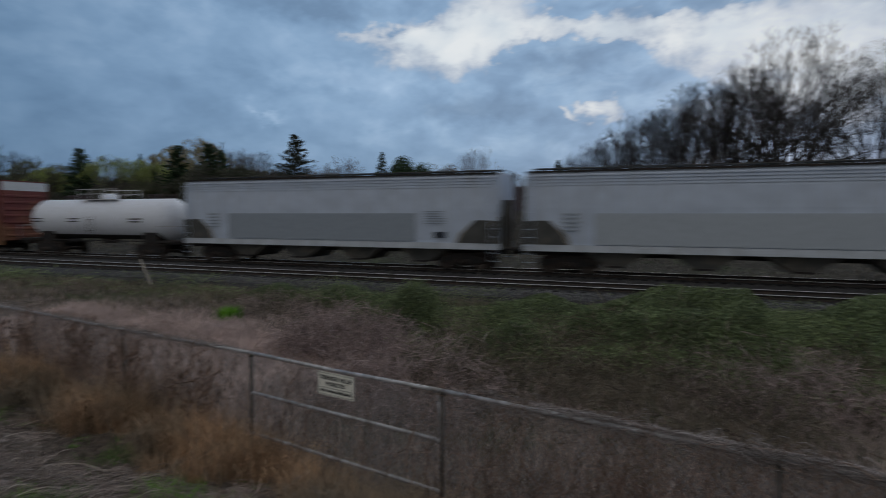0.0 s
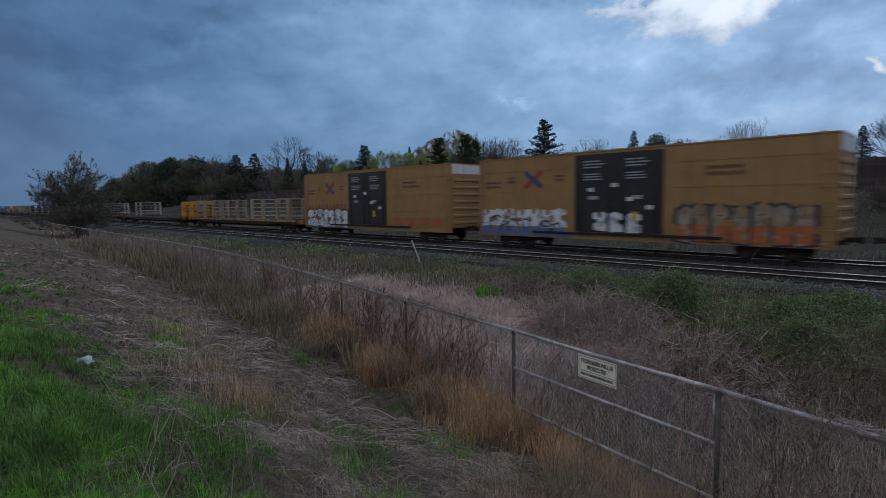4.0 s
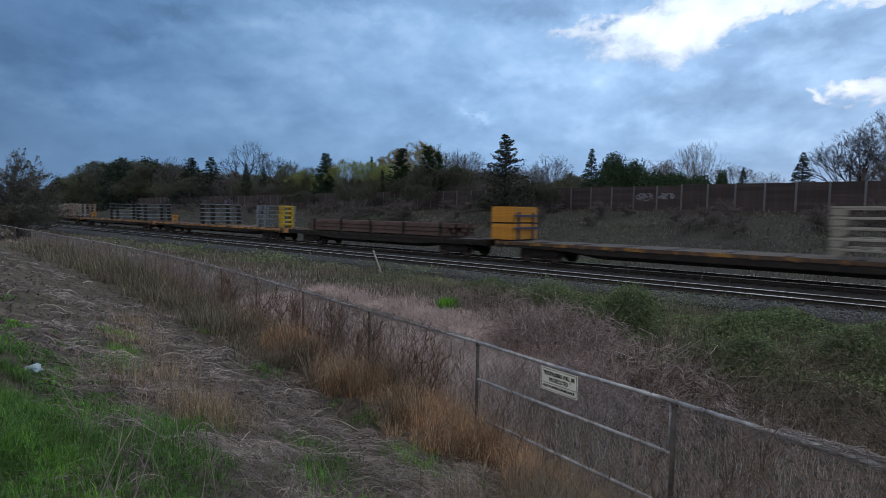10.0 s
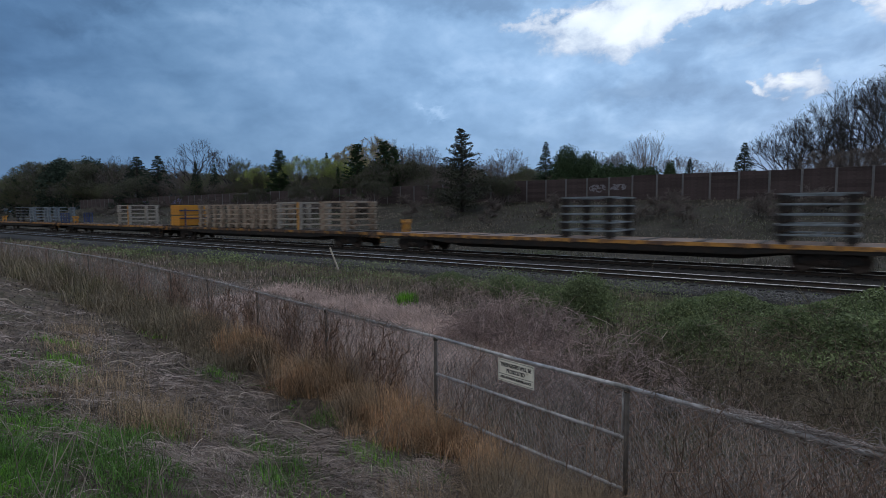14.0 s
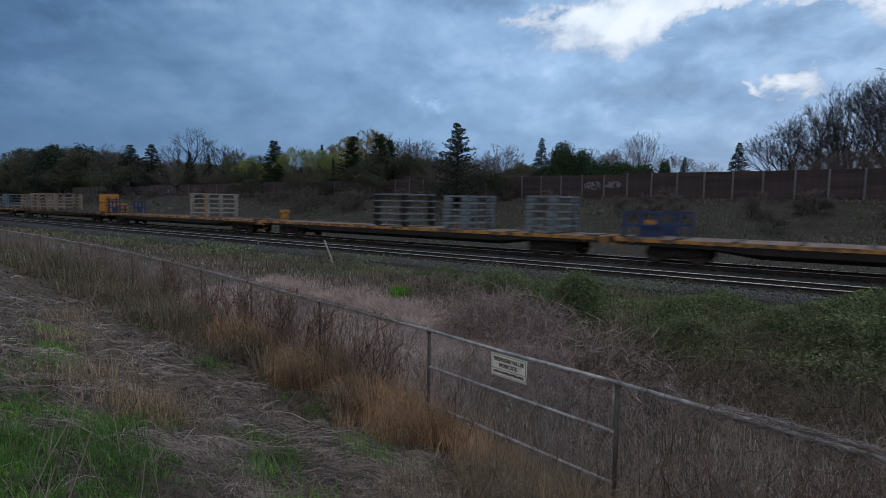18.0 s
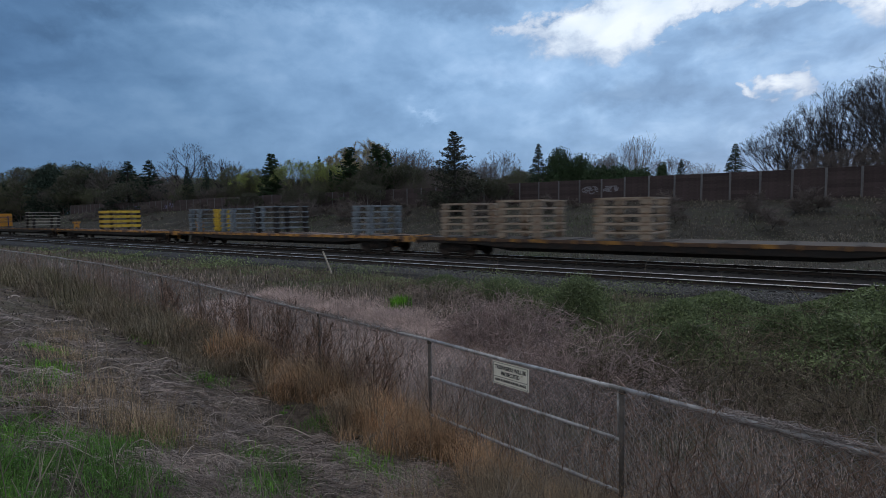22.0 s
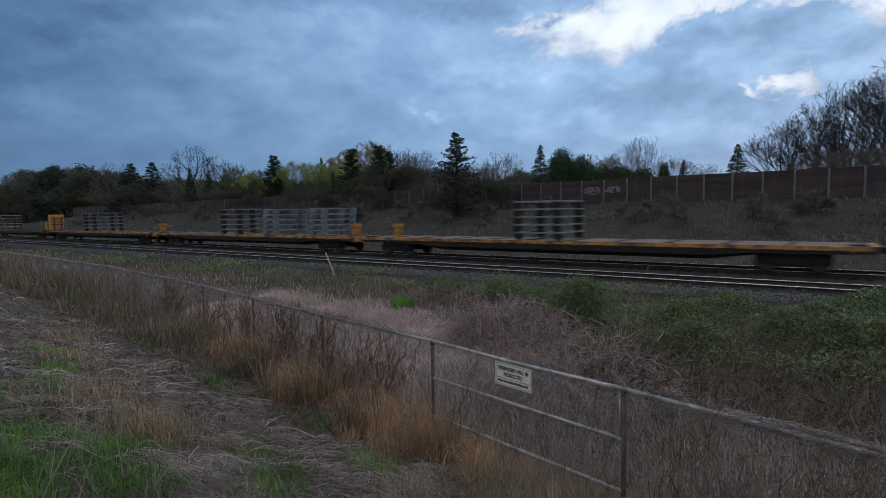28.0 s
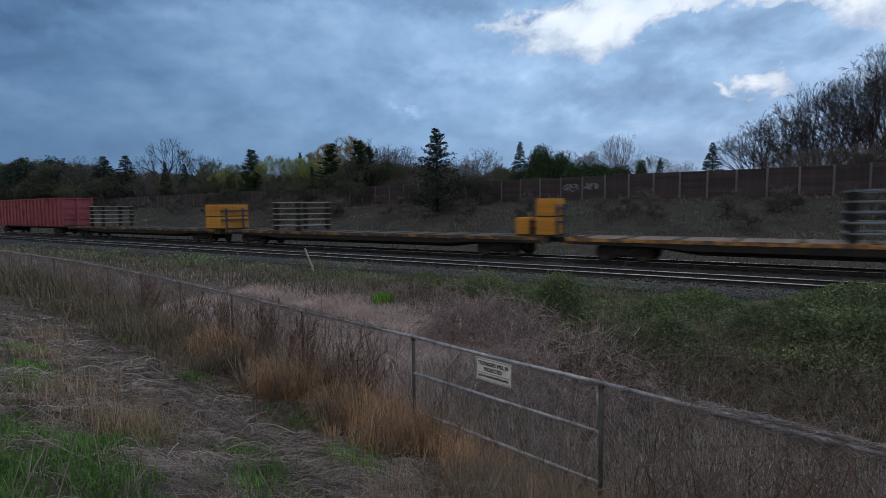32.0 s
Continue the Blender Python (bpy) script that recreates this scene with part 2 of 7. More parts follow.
def soil_material():
    """Bare soil and thatch: straw-coloured on the near side, dark earth on the far bank beyond the line."""
    m = bpy.data.materials.new("soil_with_thatch")
    m.use_nodes = True
    nt = m.node_tree
    N, Lk = nt.nodes.new, nt.links.new
    b = nt.nodes["Principled BSDF"]
    co = N("ShaderNodeTexCoord").outputs["Object"]

    def noise_n(s, d=6):
        n = N("ShaderNodeTexNoise")
        n.inputs["Scale"].default_value, n.inputs["Detail"].default_value, n.inputs["Roughness"].default_value = s, d, 0.65
        Lk(co, n.inputs["Vector"])
        return n.outputs["Fac"]

    def ramp(v, *stops):
        n = N("ShaderNodeValToRGB")
        el = n.color_ramp.elements
        while len(el) < len(stops):
            el.new(0.5)
        for e, (p, c) in zip(el, stops):
            e.position, e.color = p, (*c, 1)
        Lk(v, n.inputs[0])
        return n.outputs[0]

    def mix(f, a, c):
        n = N("ShaderNodeMix")
        n.data_type = "RGBA"
        Lk(f, n.inputs[0]), Lk(a, n.inputs[6]), Lk(c, n.inputs[7])
        return n.outputs[2]

    near = ramp(noise_n(5.0), (0.35, (0.055, 0.043, 0.034)), (0.5, (0.12, 0.095, 0.075)), (0.68, (0.21, 0.165, 0.13)))
    moss = ramp(noise_n(9.0), (0.3, (0.030, 0.035, 0.015)), (0.7, (0.07, 0.085, 0.03)))
    gravel = ramp(noise_n(14.0), (0.35, (0.018, 0.017, 0.016)), (0.55, (0.036, 0.034, 0.033)), (0.70, (0.070, 0.067, 0.065)))
    near = mix(ramp(noise_n(0.45), (0.5, (0, 0, 0)), (0.66, (0.7, 0.7, 0.7))), near, moss)
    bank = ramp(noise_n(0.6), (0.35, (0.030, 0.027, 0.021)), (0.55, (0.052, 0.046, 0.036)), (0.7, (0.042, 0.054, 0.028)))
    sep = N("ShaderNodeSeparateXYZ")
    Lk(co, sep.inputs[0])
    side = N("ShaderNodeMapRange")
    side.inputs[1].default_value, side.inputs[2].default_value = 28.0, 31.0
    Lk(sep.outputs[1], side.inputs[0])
    edge = N("ShaderNodeMapRange")
    edge.inputs[1].default_value, edge.inputs[2].default_value = 18.2, 19.0
    Lk(sep.outputs[1], edge.inputs[0])
    near = mix(edge.outputs[0], near, gravel)
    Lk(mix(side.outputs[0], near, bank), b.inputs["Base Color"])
    b.inputs["Roughness"].default_value = 0.95
    b.inputs["Specular IOR Level"].default_value = 0.2
    bp = N("ShaderNodeBump")
    bp.inputs["Strength"].default_value, bp.inputs["Distance"].default_value = 0.8, 0.05
    Lk(noise_n(12.0), bp.inputs["Height"])
    Lk(bp.outputs[0], b.inputs["Normal"])
    return m


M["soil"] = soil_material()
M["ballast"] = material("ballast_stone", (0.040, 0.038, 0.037), 0.95, vary=0.5, scale=16, bump=0.9, bump_scale=22, second=(0.018, 0.016, 0.015), second_scale=1.2)
M["stone"] = material("loose_stone", (0.13, 0.127, 0.124), 0.9, vary=0.2, island=0.75, bump=0.3)
M["rail"] = material("rail_steel_rusty", (0.035, 0.028, 0.024), 0.75, 0.3, second=(0.06, 0.038, 0.027), second_scale=5)
M["rail_top"] = material("rail_head_polished", (0.50, 0.49, 0.48), 0.28, 1.0, vary=0.1, bump=0.02, stretch=(0.1, 1, 1))
M["tie"] = material("weathered_tie_wood", (0.018, 0.016, 0.015), 0.95, vary=0.4, random_ob=0.3, stretch=(6, 1, 6), bump=0.5)
M["wall"] = material("brown_barrier_panel", (0.062, 0.045, 0.047), 0.9, vary=0.25, scale=2.0, second=(0.056, 0.043, 0.042), second_scale=0.5, bump=0.25, random_ob=0.22, streak=(0.060, 0.047, 0.045))
M["wall_post"] = material("grey_steel_post", (0.15, 0.157, 0.168), 0.6, 0.3, vary=0.2, random_ob=0.15, streak=(0.16, 0.13, 0.11))
M["galv"] = material("galvanised_pipe", (0.46, 0.45, 0.46), 0.5, 0.3, vary=0.35, scale=10, bump=0.1, second=(0.26, 0.25, 0.24), second_scale=4)
M["post"] = material("dull_grey_post", (0.115, 0.10, 0.09), 0.7, 0.2, vary=0.3, scale=8, second=(0.08, 0.07, 0.06), second_scale=5)
M["wire"] = material("galvanised_wire", (0.27, 0.265, 0.27), 0.55, 0.4, vary=0.3, bump=0)
M["sign"] = material("cream_sign_plate", (0.87, 0.845, 0.75), 0.5, vary=0.1, second=(0.5, 0.45, 0.34), second_at=(0.6, 0.75), second_scale=9, bump=0.03)
M["ink"] = material("black_sign_ink", (0.012, 0.011, 0.010), 0.6, vary=0.2, bump=0)

# ---- building tools ----
def box(bm, x0, x1, y0, y1, z0, z1, bevel=0.0):
    vs = [bm.verts.new((x, y, z)) for x in (x0, x1) for y in (y0, y1) for z in (z0, z1)]
    fs = [bm.faces.new([vs[i] for i in f]) for f in ((0, 1, 3, 2), (4, 6, 7, 5), (0, 4, 5, 1), (2, 3, 7, 6), (0, 2, 6, 4), (1, 5, 7, 3))]
    if bevel:
        bmesh.ops.bevel(bm, geom=list({e for f in fs for e in f.edges}), offset=bevel, segments=1, affect="EDGES")


def tube(bm, a, b, r0, r1=None, n=10, caps=True):
    """A round bar from a to b."""
    a, b = Vector(a), Vector(b)
    r1 = r0 if r1 is None else r1
    q = (b - a).to_track_quat("Z", "Y")
    rings = []
    for p, r in ((a, r0), (b, r1)):
        rings.append([bm.verts.new(p + q @ Vector((r * math.cos(2 * math.pi * i / n), r * math.sin(2 * math.pi * i / n), 0))) for i in range(n)])
    for i in range(n):
        f = bm.faces.new((rings[0][i], rings[0][(i + 1) % n], rings[1][(i + 1) % n], rings[1][i]))
        f.smooth = True
    if caps:
        bm.faces.new(rings[0][::-1]), bm.faces.new(rings[1])


def lathe(bm, profile, axis, n=20, centre=(0, 0, 0)):
    """Turns a profile of (along, radius) about the x or y axis."""
    rings = []
    c = Vector(centre)
    for d, r in profile:
        ring = []
        for i in range(n):
            w = 2 * math.pi * i / n
            p = (d, r * math.cos(w), r * math.sin(w)) if axis == "x" else (r * math.cos(w), d, r * math.sin(w))
            ring.append(bm.verts.new(c + Vector(p)))
        rings.append(ring)
    for r0, r1 in zip(rings, rings[1:]):
        for i in range(n):
            f = bm.faces.new((r0[i], r0[(i + 1) % n], r1[(i + 1) % n], r1[i]))
            f.smooth = True
    for r in (rings[0], rings[-1]):
        if (r[0].co - r[n // 2].co).length > 1e-4:
            bm.faces.new(r)
    bmesh.ops.recalc_face_normals(bm, faces=bm.faces)


def prism(bm, outline, y0, y1):
    """An outline in x and z, drawn out from y0 to y1."""
    a = [bm.verts.new((x, y0, z)) for x, z in outline]
    b = [bm.verts.new((x, y1, z)) for x, z in outline]
    n = len(a)
    bm.faces.new(a), bm.faces.new(b[::-1])
    for i in range(n):
        bm.faces.new((a[i], b[i], b[(i + 1) % n], a[(i + 1) % n]))
    bmesh.ops.recalc_face_normals(bm, faces=bm.faces)


def drawn(outline, x0, x1, yc):
    """An outline in y and z, drawn out along x."""
    bm = bmesh.new()
    a = [bm.verts.new((x0, yc + y, z)) for y, z in outline]
    b = [bm.verts.new((x1, yc + y, z)) for y, z in outline]
    n = len(a)
    bm.faces.new(a), bm.faces.new(b[::-1])
    for i in range(n):
        bm.faces.new((a[i], b[i], b[(i + 1) % n], a[(i + 1) % n])).smooth = True
    bmesh.ops.recalc_face_normals(bm, faces=bm.faces)
    return bm


def mesh_of(name, bm, mat):
    me = bpy.data.meshes.new(name)
    bm.to_mesh(me)
    bm.free()
    me.materials.append(mat)
    return me


def part(name, bm, mat, parent=None, label="", at=None):
    """Links a bmesh, or a mesh that is shared, as one object under its thing or part."""
    me = bm if isinstance(bm, bpy.types.Mesh) else mesh_of(name, bm, mat)
    ob = new(name, me)
    ob.parent = parent
    if at is not None:
        ob.location = at
    if label:
        tagged(ob, label)
    return ob


def made(fn, *args, **kw):
    bm = bmesh.new()
    fn(bm, *args, **kw)
    return bm


def boxes(*rows, bevel=0.0):
    bm = bmesh.new()
    for r in rows:
        box(bm, *r, bevel=bevel)
    return bm


def tubes(rows, n=8):
    bm = bmesh.new()
    for r in rows:
        tube(bm, *r, n=n)
    return bm


def raw(name, verts, faces, mat, parent=None, smooth=False):
    """One mesh from arrays: faces is (n, 3) or (n, 4)."""
    verts, faces = np.asarray(verts, np.float32), np.asarray(faces, np.int32)
    me = bpy.data.meshes.new(name)
    k = faces.shape[1]
    me.vertices.add(len(verts)), me.loops.add(faces.size), me.polygons.add(len(faces))
    me.vertices.foreach_set("co", verts.ravel())
    me.loops.foreach_set("vertex_index", faces.ravel())
    me.polygons.foreach_set("loop_start", np.arange(0, faces.size, k, dtype=np.int32))
    if smooth:
        me.polygons.foreach_set("use_smooth", np.ones(len(faces), bool))
    me.update(calc_edges=True)
    me.materials.append(mat)
    ob = new(name, me)
    ob.parent = parent
    return ob


def thing(name, label, category, group="", kind="", at=(0, 0, 0)):
    ob = new(name)
    ob.empty_display_size = 0.2
    ob.location = at
    return tagged(ob, label, category, group, kind)

# ---- the ground ----
NEAR_TRACK, TRAIN_TRACK, GAUGE = 21.65, 26.70, 1.435
WALL_Y = 57.0
FENCE_X = np.array([-127.0, -69.5, -43.7, -30.0, -21.5, -16.0, -12.0, -9.1, -6.8, -4.61, -1.70, -0.26, 1.6, 12.0])
FENCE_Y = np.array([15.5, 11.4, 10.15, 9.5, 8.8, 8.05, 7.37, 6.85, 6.38, 6.01, 5.41, 5.12, 4.70, 2.6])
FENCE_TOP, FENCE_H = 0.74, 1.55


def fence_y(x):
    return np.interp(x, FENCE_X, FENCE_Y)


def ground_z(x, y, rough=True):
    """Height of the ground: the near bank, the dip behind the fence, the track bed and the far bank with the barrier on it."""
    x, y = np.asarray(x, float), np.asarray(y, float)
    d = y - fence_y(x)
    base = FENCE_TOP - FENCE_H
    near = np.interp(d, [-7, -5.5, -3, -1, 0.5], [0.75, 0.62, -0.10, -0.62, base])
    ys = np.interp(y, [6.5, 11, 14.5, 17.5, 18.7, 19.6, 29.0, 30.3, 33, 40, 47, 53, 56, 58, 61], [base, base - 0.1, base + 0.1, -0.55, -0.5, -0.24, -0.24, -0.62, -0.5, 0.15, 1.6, 2.75, 3.2, 3.3, 3.3])
    w = np.clip(d / 1.5, 0, 1)
    z = near * (1 - w) + ys * w
    far = np.clip((-x - 150) / 60, 0, 1) * np.clip((y - 31) / 4, 0, 1)
    z = z * (1 - far) + (-0.4) * far
    if rough:
        bed = np.clip((np.abs(y - 24.3) - 5.0) / 1.5, 0, 1)
        # clods and mats of thatch on the near bank
        lumps = np.sin(x * 4.1 + 1.7 * np.sin(y * 2.3)) * np.sin(y * 5.3 + 1.4 * np.sin(x * 1.9)) + 0.6 * np.sin(x * 8.3 + 2.1 * np.sin(y * 3.7)) * np.sin(y * 9.1 + x * 2.2)
        z = z + 0.040 * lumps * np.clip((-0.1 - d) / 0.5, 0, 1) * np.clip((y + 1) / 2, 0, 1)
        z = z + bed * (0.06 * np.sin(x * 1.7 + 0.6 * y) * np.sin(y * 1.3 - 0.4 * x) + 0.05 * np.sin(x * 0.53 + 2) * np.sin(y * 0.71 + x * 0.2))
    return z


def build_ground():
    xs = np.concatenate([np.linspace(-4000, -220, 14), np.linspace(-210, -40, 60), np.linspace(-39, -15, 90), np.linspace(-14.9, 6, 240), np.linspace(6.1, 16, 50), np.linspace(17, 120, 40), np.linspace(140, 4000, 12)])
    ys = np.concatenate([np.linspace(-400, -12, 8), np.linspace(-10, 0.9, 30), np.linspace(1.0, 9.0, 100), np.linspace(9.1, 32, 90), np.linspace(32.6, 64, 45), np.linspace(70, 4500, 20)])
    X, Y = np.meshgrid(xs, ys, indexing="ij")
    Zz = ground_z(X, Y)
    n, m = X.shape
    idx = np.arange(n * m).reshape(n, m)
    faces = np.stack([idx[:-1, :-1], idx[1:, :-1], idx[1:, 1:], idx[:-1, 1:]], -1).reshape(-1, 4)
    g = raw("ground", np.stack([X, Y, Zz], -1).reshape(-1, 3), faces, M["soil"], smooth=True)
    tagged(g, "uneven brown soil with straw litter and thin grass", "ground", kind="structure")


build_ground()


def build_track(yc, number):
    """A ballast bed with ties and two rails."""
    bm = bmesh.new()
    xs = [-900, -120, -60, -30, 0, 30, 120, 600]
    prof = [(-3.1, -0.62), (-2.5, -0.30), (-1.75, -0.19), (-0.9, -0.175), (0.9, -0.175), (1.75, -0.19), (2.5, -0.30), (3.1, -0.62)]
    rows = [[bm.verts.new((x, yc + dy, z)) for dy, z in prof] for x in xs]
    for a, b in zip(rows, rows[1:]):
        for i in range(len(prof) - 1):
            bm.faces.new((a[i], b[i], b[i + 1], a[i + 1]))
    bmesh.ops.recalc_face_normals(bm, faces=bm.faces)
    bed = tagged(part("railway_track_%d" % number, bm, M["ballast"]), "grey crushed stone ballast bed carrying ties and rails", "railway track", kind="structure")
    tie = mesh_of("tie", boxes((-0.11, 0.11, -1.3, 1.3, -0.2, -0.145), bevel=0.012), M["tie"])
    for i in range(150):
        part("tie", tie, None, bed, at=(-62 + 0.52 * i, yc, 0))
    for s in (-1, 1):
        y = yc + s * (GAUGE / 2 + 0.036)
        rail = part("rail", drawn([(-0.07, -0.15), (-0.07, -0.138), (-0.012, -0.122), (-0.009, -0.048), (-0.034, -0.038), (-0.036, -0.018), (0.036, -0.018), (0.034, -0.038), (0.009, -0.048), (0.012, -0.122), (0.07, -0.138), (0.07, -0.15)], -900, 600, y), M["rail"], bed)
        part("rail_head", drawn([(-0.0365, -0.030), (-0.0365, -0.014), (-0.034, -0.0075), (-0.0295, -0.0032), (-0.022, -0.001), (0.0, 0.0), (0.022, -0.001), (0.0295, -0.0032), (0.034, -0.0075), (0.0365, -0.014), (0.0365, -0.030)], -900, 600, y), M["rail_top"], rail, "polished running surface of the rail")


build_track(NEAR_TRACK, 1)
build_track(TRAIN_TRACK, 2)


def wall_top(x):
    return float(np.interp(x, [-170, -120, -70, -45, -30, -18, 0, 10, 40], [5.25, 5.4, 5.65, 5.69, 5.72, 5.82, 5.86, 6.08, 6.3]))


def build_wall():
    """The noise barrier on the far bank: steel posts with stacked boards between them."""
    step, first = 2.44, -66
    wall = thing("wall_north", "long brown board noise barrier with grey steel posts on the far bank", "noise barrier", kind="structure")
    post = {}
    board = {}
    for i in range(first, 22):
        x0 = step * i + 1.43
        top = wall_top(x0)
        zb = float(ground_z(x0, WALL_Y, False)) - 0.1
        key = round(top - zb, 1)
        if key not in post:
            post[key] = mesh_of("post", boxes((-0.09, 0.09, -0.10, -0.085, 0, key), (-0.01, 0.01, -0.085, 0.085, 0, key), (-0.09, 0.09, 0.085, 0.10, 0, key), (-0.1, 0.1, -0.11, 0.11, key, key + 0.03)), M["wall_post"])
        part("post", post[key], None, wall, at=(x0, WALL_Y, zb))
        n, h = 8, 0.325
        if key not in board:
            board[key] = mesh_of("board", boxes((0.02, step - 0.02, -0.045, 0.045, 0.0, key / n - 0.001), bevel=0.012), M["wall"])
        for j in range(n):
            part("board", board[key], None, wall, at=(x0, WALL_Y, zb + j * key / n))
    # sprayed tags on the boards
    rnd = random.Random(12)
    for x0, x1, z0, z1, mat in ((-22.6, -20.9, 4.25, 5.0, "tag_pale"), (-20.2, -18.9, 4.45, 5.0, "tag_pale"), (-112.5, -109.0, 3.9, 4.9, "tag_blue"), (-125, -122, 3.9, 4.5, "tag_blue")):
        tag = bmesh.new()
        for i in range(16):
            p = Vector((rnd.uniform(x0, x1), rnd.uniform(z0, z1)))
            d = rnd.uniform(0, 6.28)
            for j in range(3):
                q = p + Vector((math.cos(d), math.sin(d))) * rnd.uniform(0.15, 0.35)
                q.y = min(max(q.y, z0), z1)
                n = Vector((-(q - p).y, (q - p).x))
                n = n.normalized() * 0.045 if n.length > 0.01 else Vector((0, 0.045))
                tag.faces.new([tag.verts.new((v.x, WALL_Y - 0.052 - 0.0005 * i, v.y)) for v in (p + n, q + n, q - n, p - n)])
                p, d = q, d + rnd.choice((-1.4, 1.1, 1.7))
        part("graffiti", tag, M[mat], wall, "sprayed tag on the boards")


M["tag_pale"] = material("pale_spray_tag", (0.21, 0.21, 0.24), 0.7, vary=0.2, bump=0)
M["tag_blue"] = material("blue_violet_spray_tag", (0.20, 0.20, 0.38), 0.7, vary=0.2, bump=0)
build_wall()

# ---- the chain-link fence ----
def build_fence():
    fence = thing("chain_link_fence", "rusty galvanised chain-link fence overgrown with dry vines", "fence")
    xs = [-1.70 + 2.91 * i for i in range(-15, 5)]
    pts = [Vector((x, float(fence_y(x)), FENCE_TOP)) for x in xs]
    far = [Vector((x, float(fence_y(x)), FENCE_TOP)) for x in (-90, -82, -74, -66, -58, -51)]
    pts = far + pts
    post_me = mesh_of("post", tubes([((0, 0, -FENCE_H - 0.2), (0, 0, -0.03), 0.026), ((0, 0, -0.05), (0, 0, 0.0), 0.034)], 12), M["post"])
    for p in pts:
        part("post", post_me, None, fence, at=p)
    for a, b in zip(pts, pts[1:]):
        mid = (a + b) / 2
        sag = Vector((0, 0, random.uniform(-0.02, 0.0)))
        part("top_rail", tubes([(a, mid + sag, 0.023), (mid + sag, b, 0.023)]), M["galv"], fence)
        # woven wire
        d = b - a
        length = d.length
        if a.x < -52:
            continue
        n = int(length / 0.072)
        rows = []
        h = FENCE_H - 0.05
        vs, fs = [], []
        ux = d.normalized()
        nx = Vector((-ux.y, ux.x, 0))
        r = 0.0029 if a.x > -6 else 0.0024 if a.x > -12 else 0.0018
        k = int(h / 0.072) + 1
        for i in range(-k, n + 1):
            for s in (1, -1):
                # a wire climbs from the foot towards the top at 45 degrees
                u0, u1, z0, z1 = i * 0.072, i * 0.072 + h, -h, -0.02
                if u0 < 0:
                    z0, u0 = z0 - u0, 0
                if u1 > length:
                    z1, u1 = z1 - (u1 - length), length
                if u1 <= u0:
                    continue
                if s < 0:
                    u0, u1 = length - u0, length - u1
                p0, p1 = a + ux * u0 + Vector((0, 0, z0)), a + ux * u1 + Vector((0, 0, z1))
                along = (p1 - p0).normalized()
                side = along.cross(nx)
                o = len(vs)
                for p in (p0, p1):
                    for w in ((side * r), (-side * r * 0.5 + nx * r * 0.87), (-side * r * 0.5 - nx * r * 0.87)):
                        vs.append(tuple(p + w + nx * 0.003 * s))
                fs += [(o, o + 1, o + 4, o + 3), (o + 1, o + 2, o + 5, o + 4), (o + 2, o, o + 3, o + 5)]
        raw("wire_mesh", vs, fs, M["wire"], fence)
    # braces of the end panel between the two near posts
    i = next(j for j, p in enumerate(pts) if abs(p.x + 1.70) < 0.1)
    a, b = pts[i - 1], pts[i]
    for dz, reach in ((-0.53, 1.0), (-1.08, 1.0)):
        z = Vector((0, 0, dz))
        part("brace_rail", tubes([(a + z, a + (b - a) * reach + z, 0.021)]), M["galv"], fence)
    c = a + (b - a) * 0.985
    part("brace_upright", tubes([(c + Vector((0, 0, -0.53)), c, 0.012)]), M["galv"], fence)
    return a, b


post_a, post_b = build_fence()


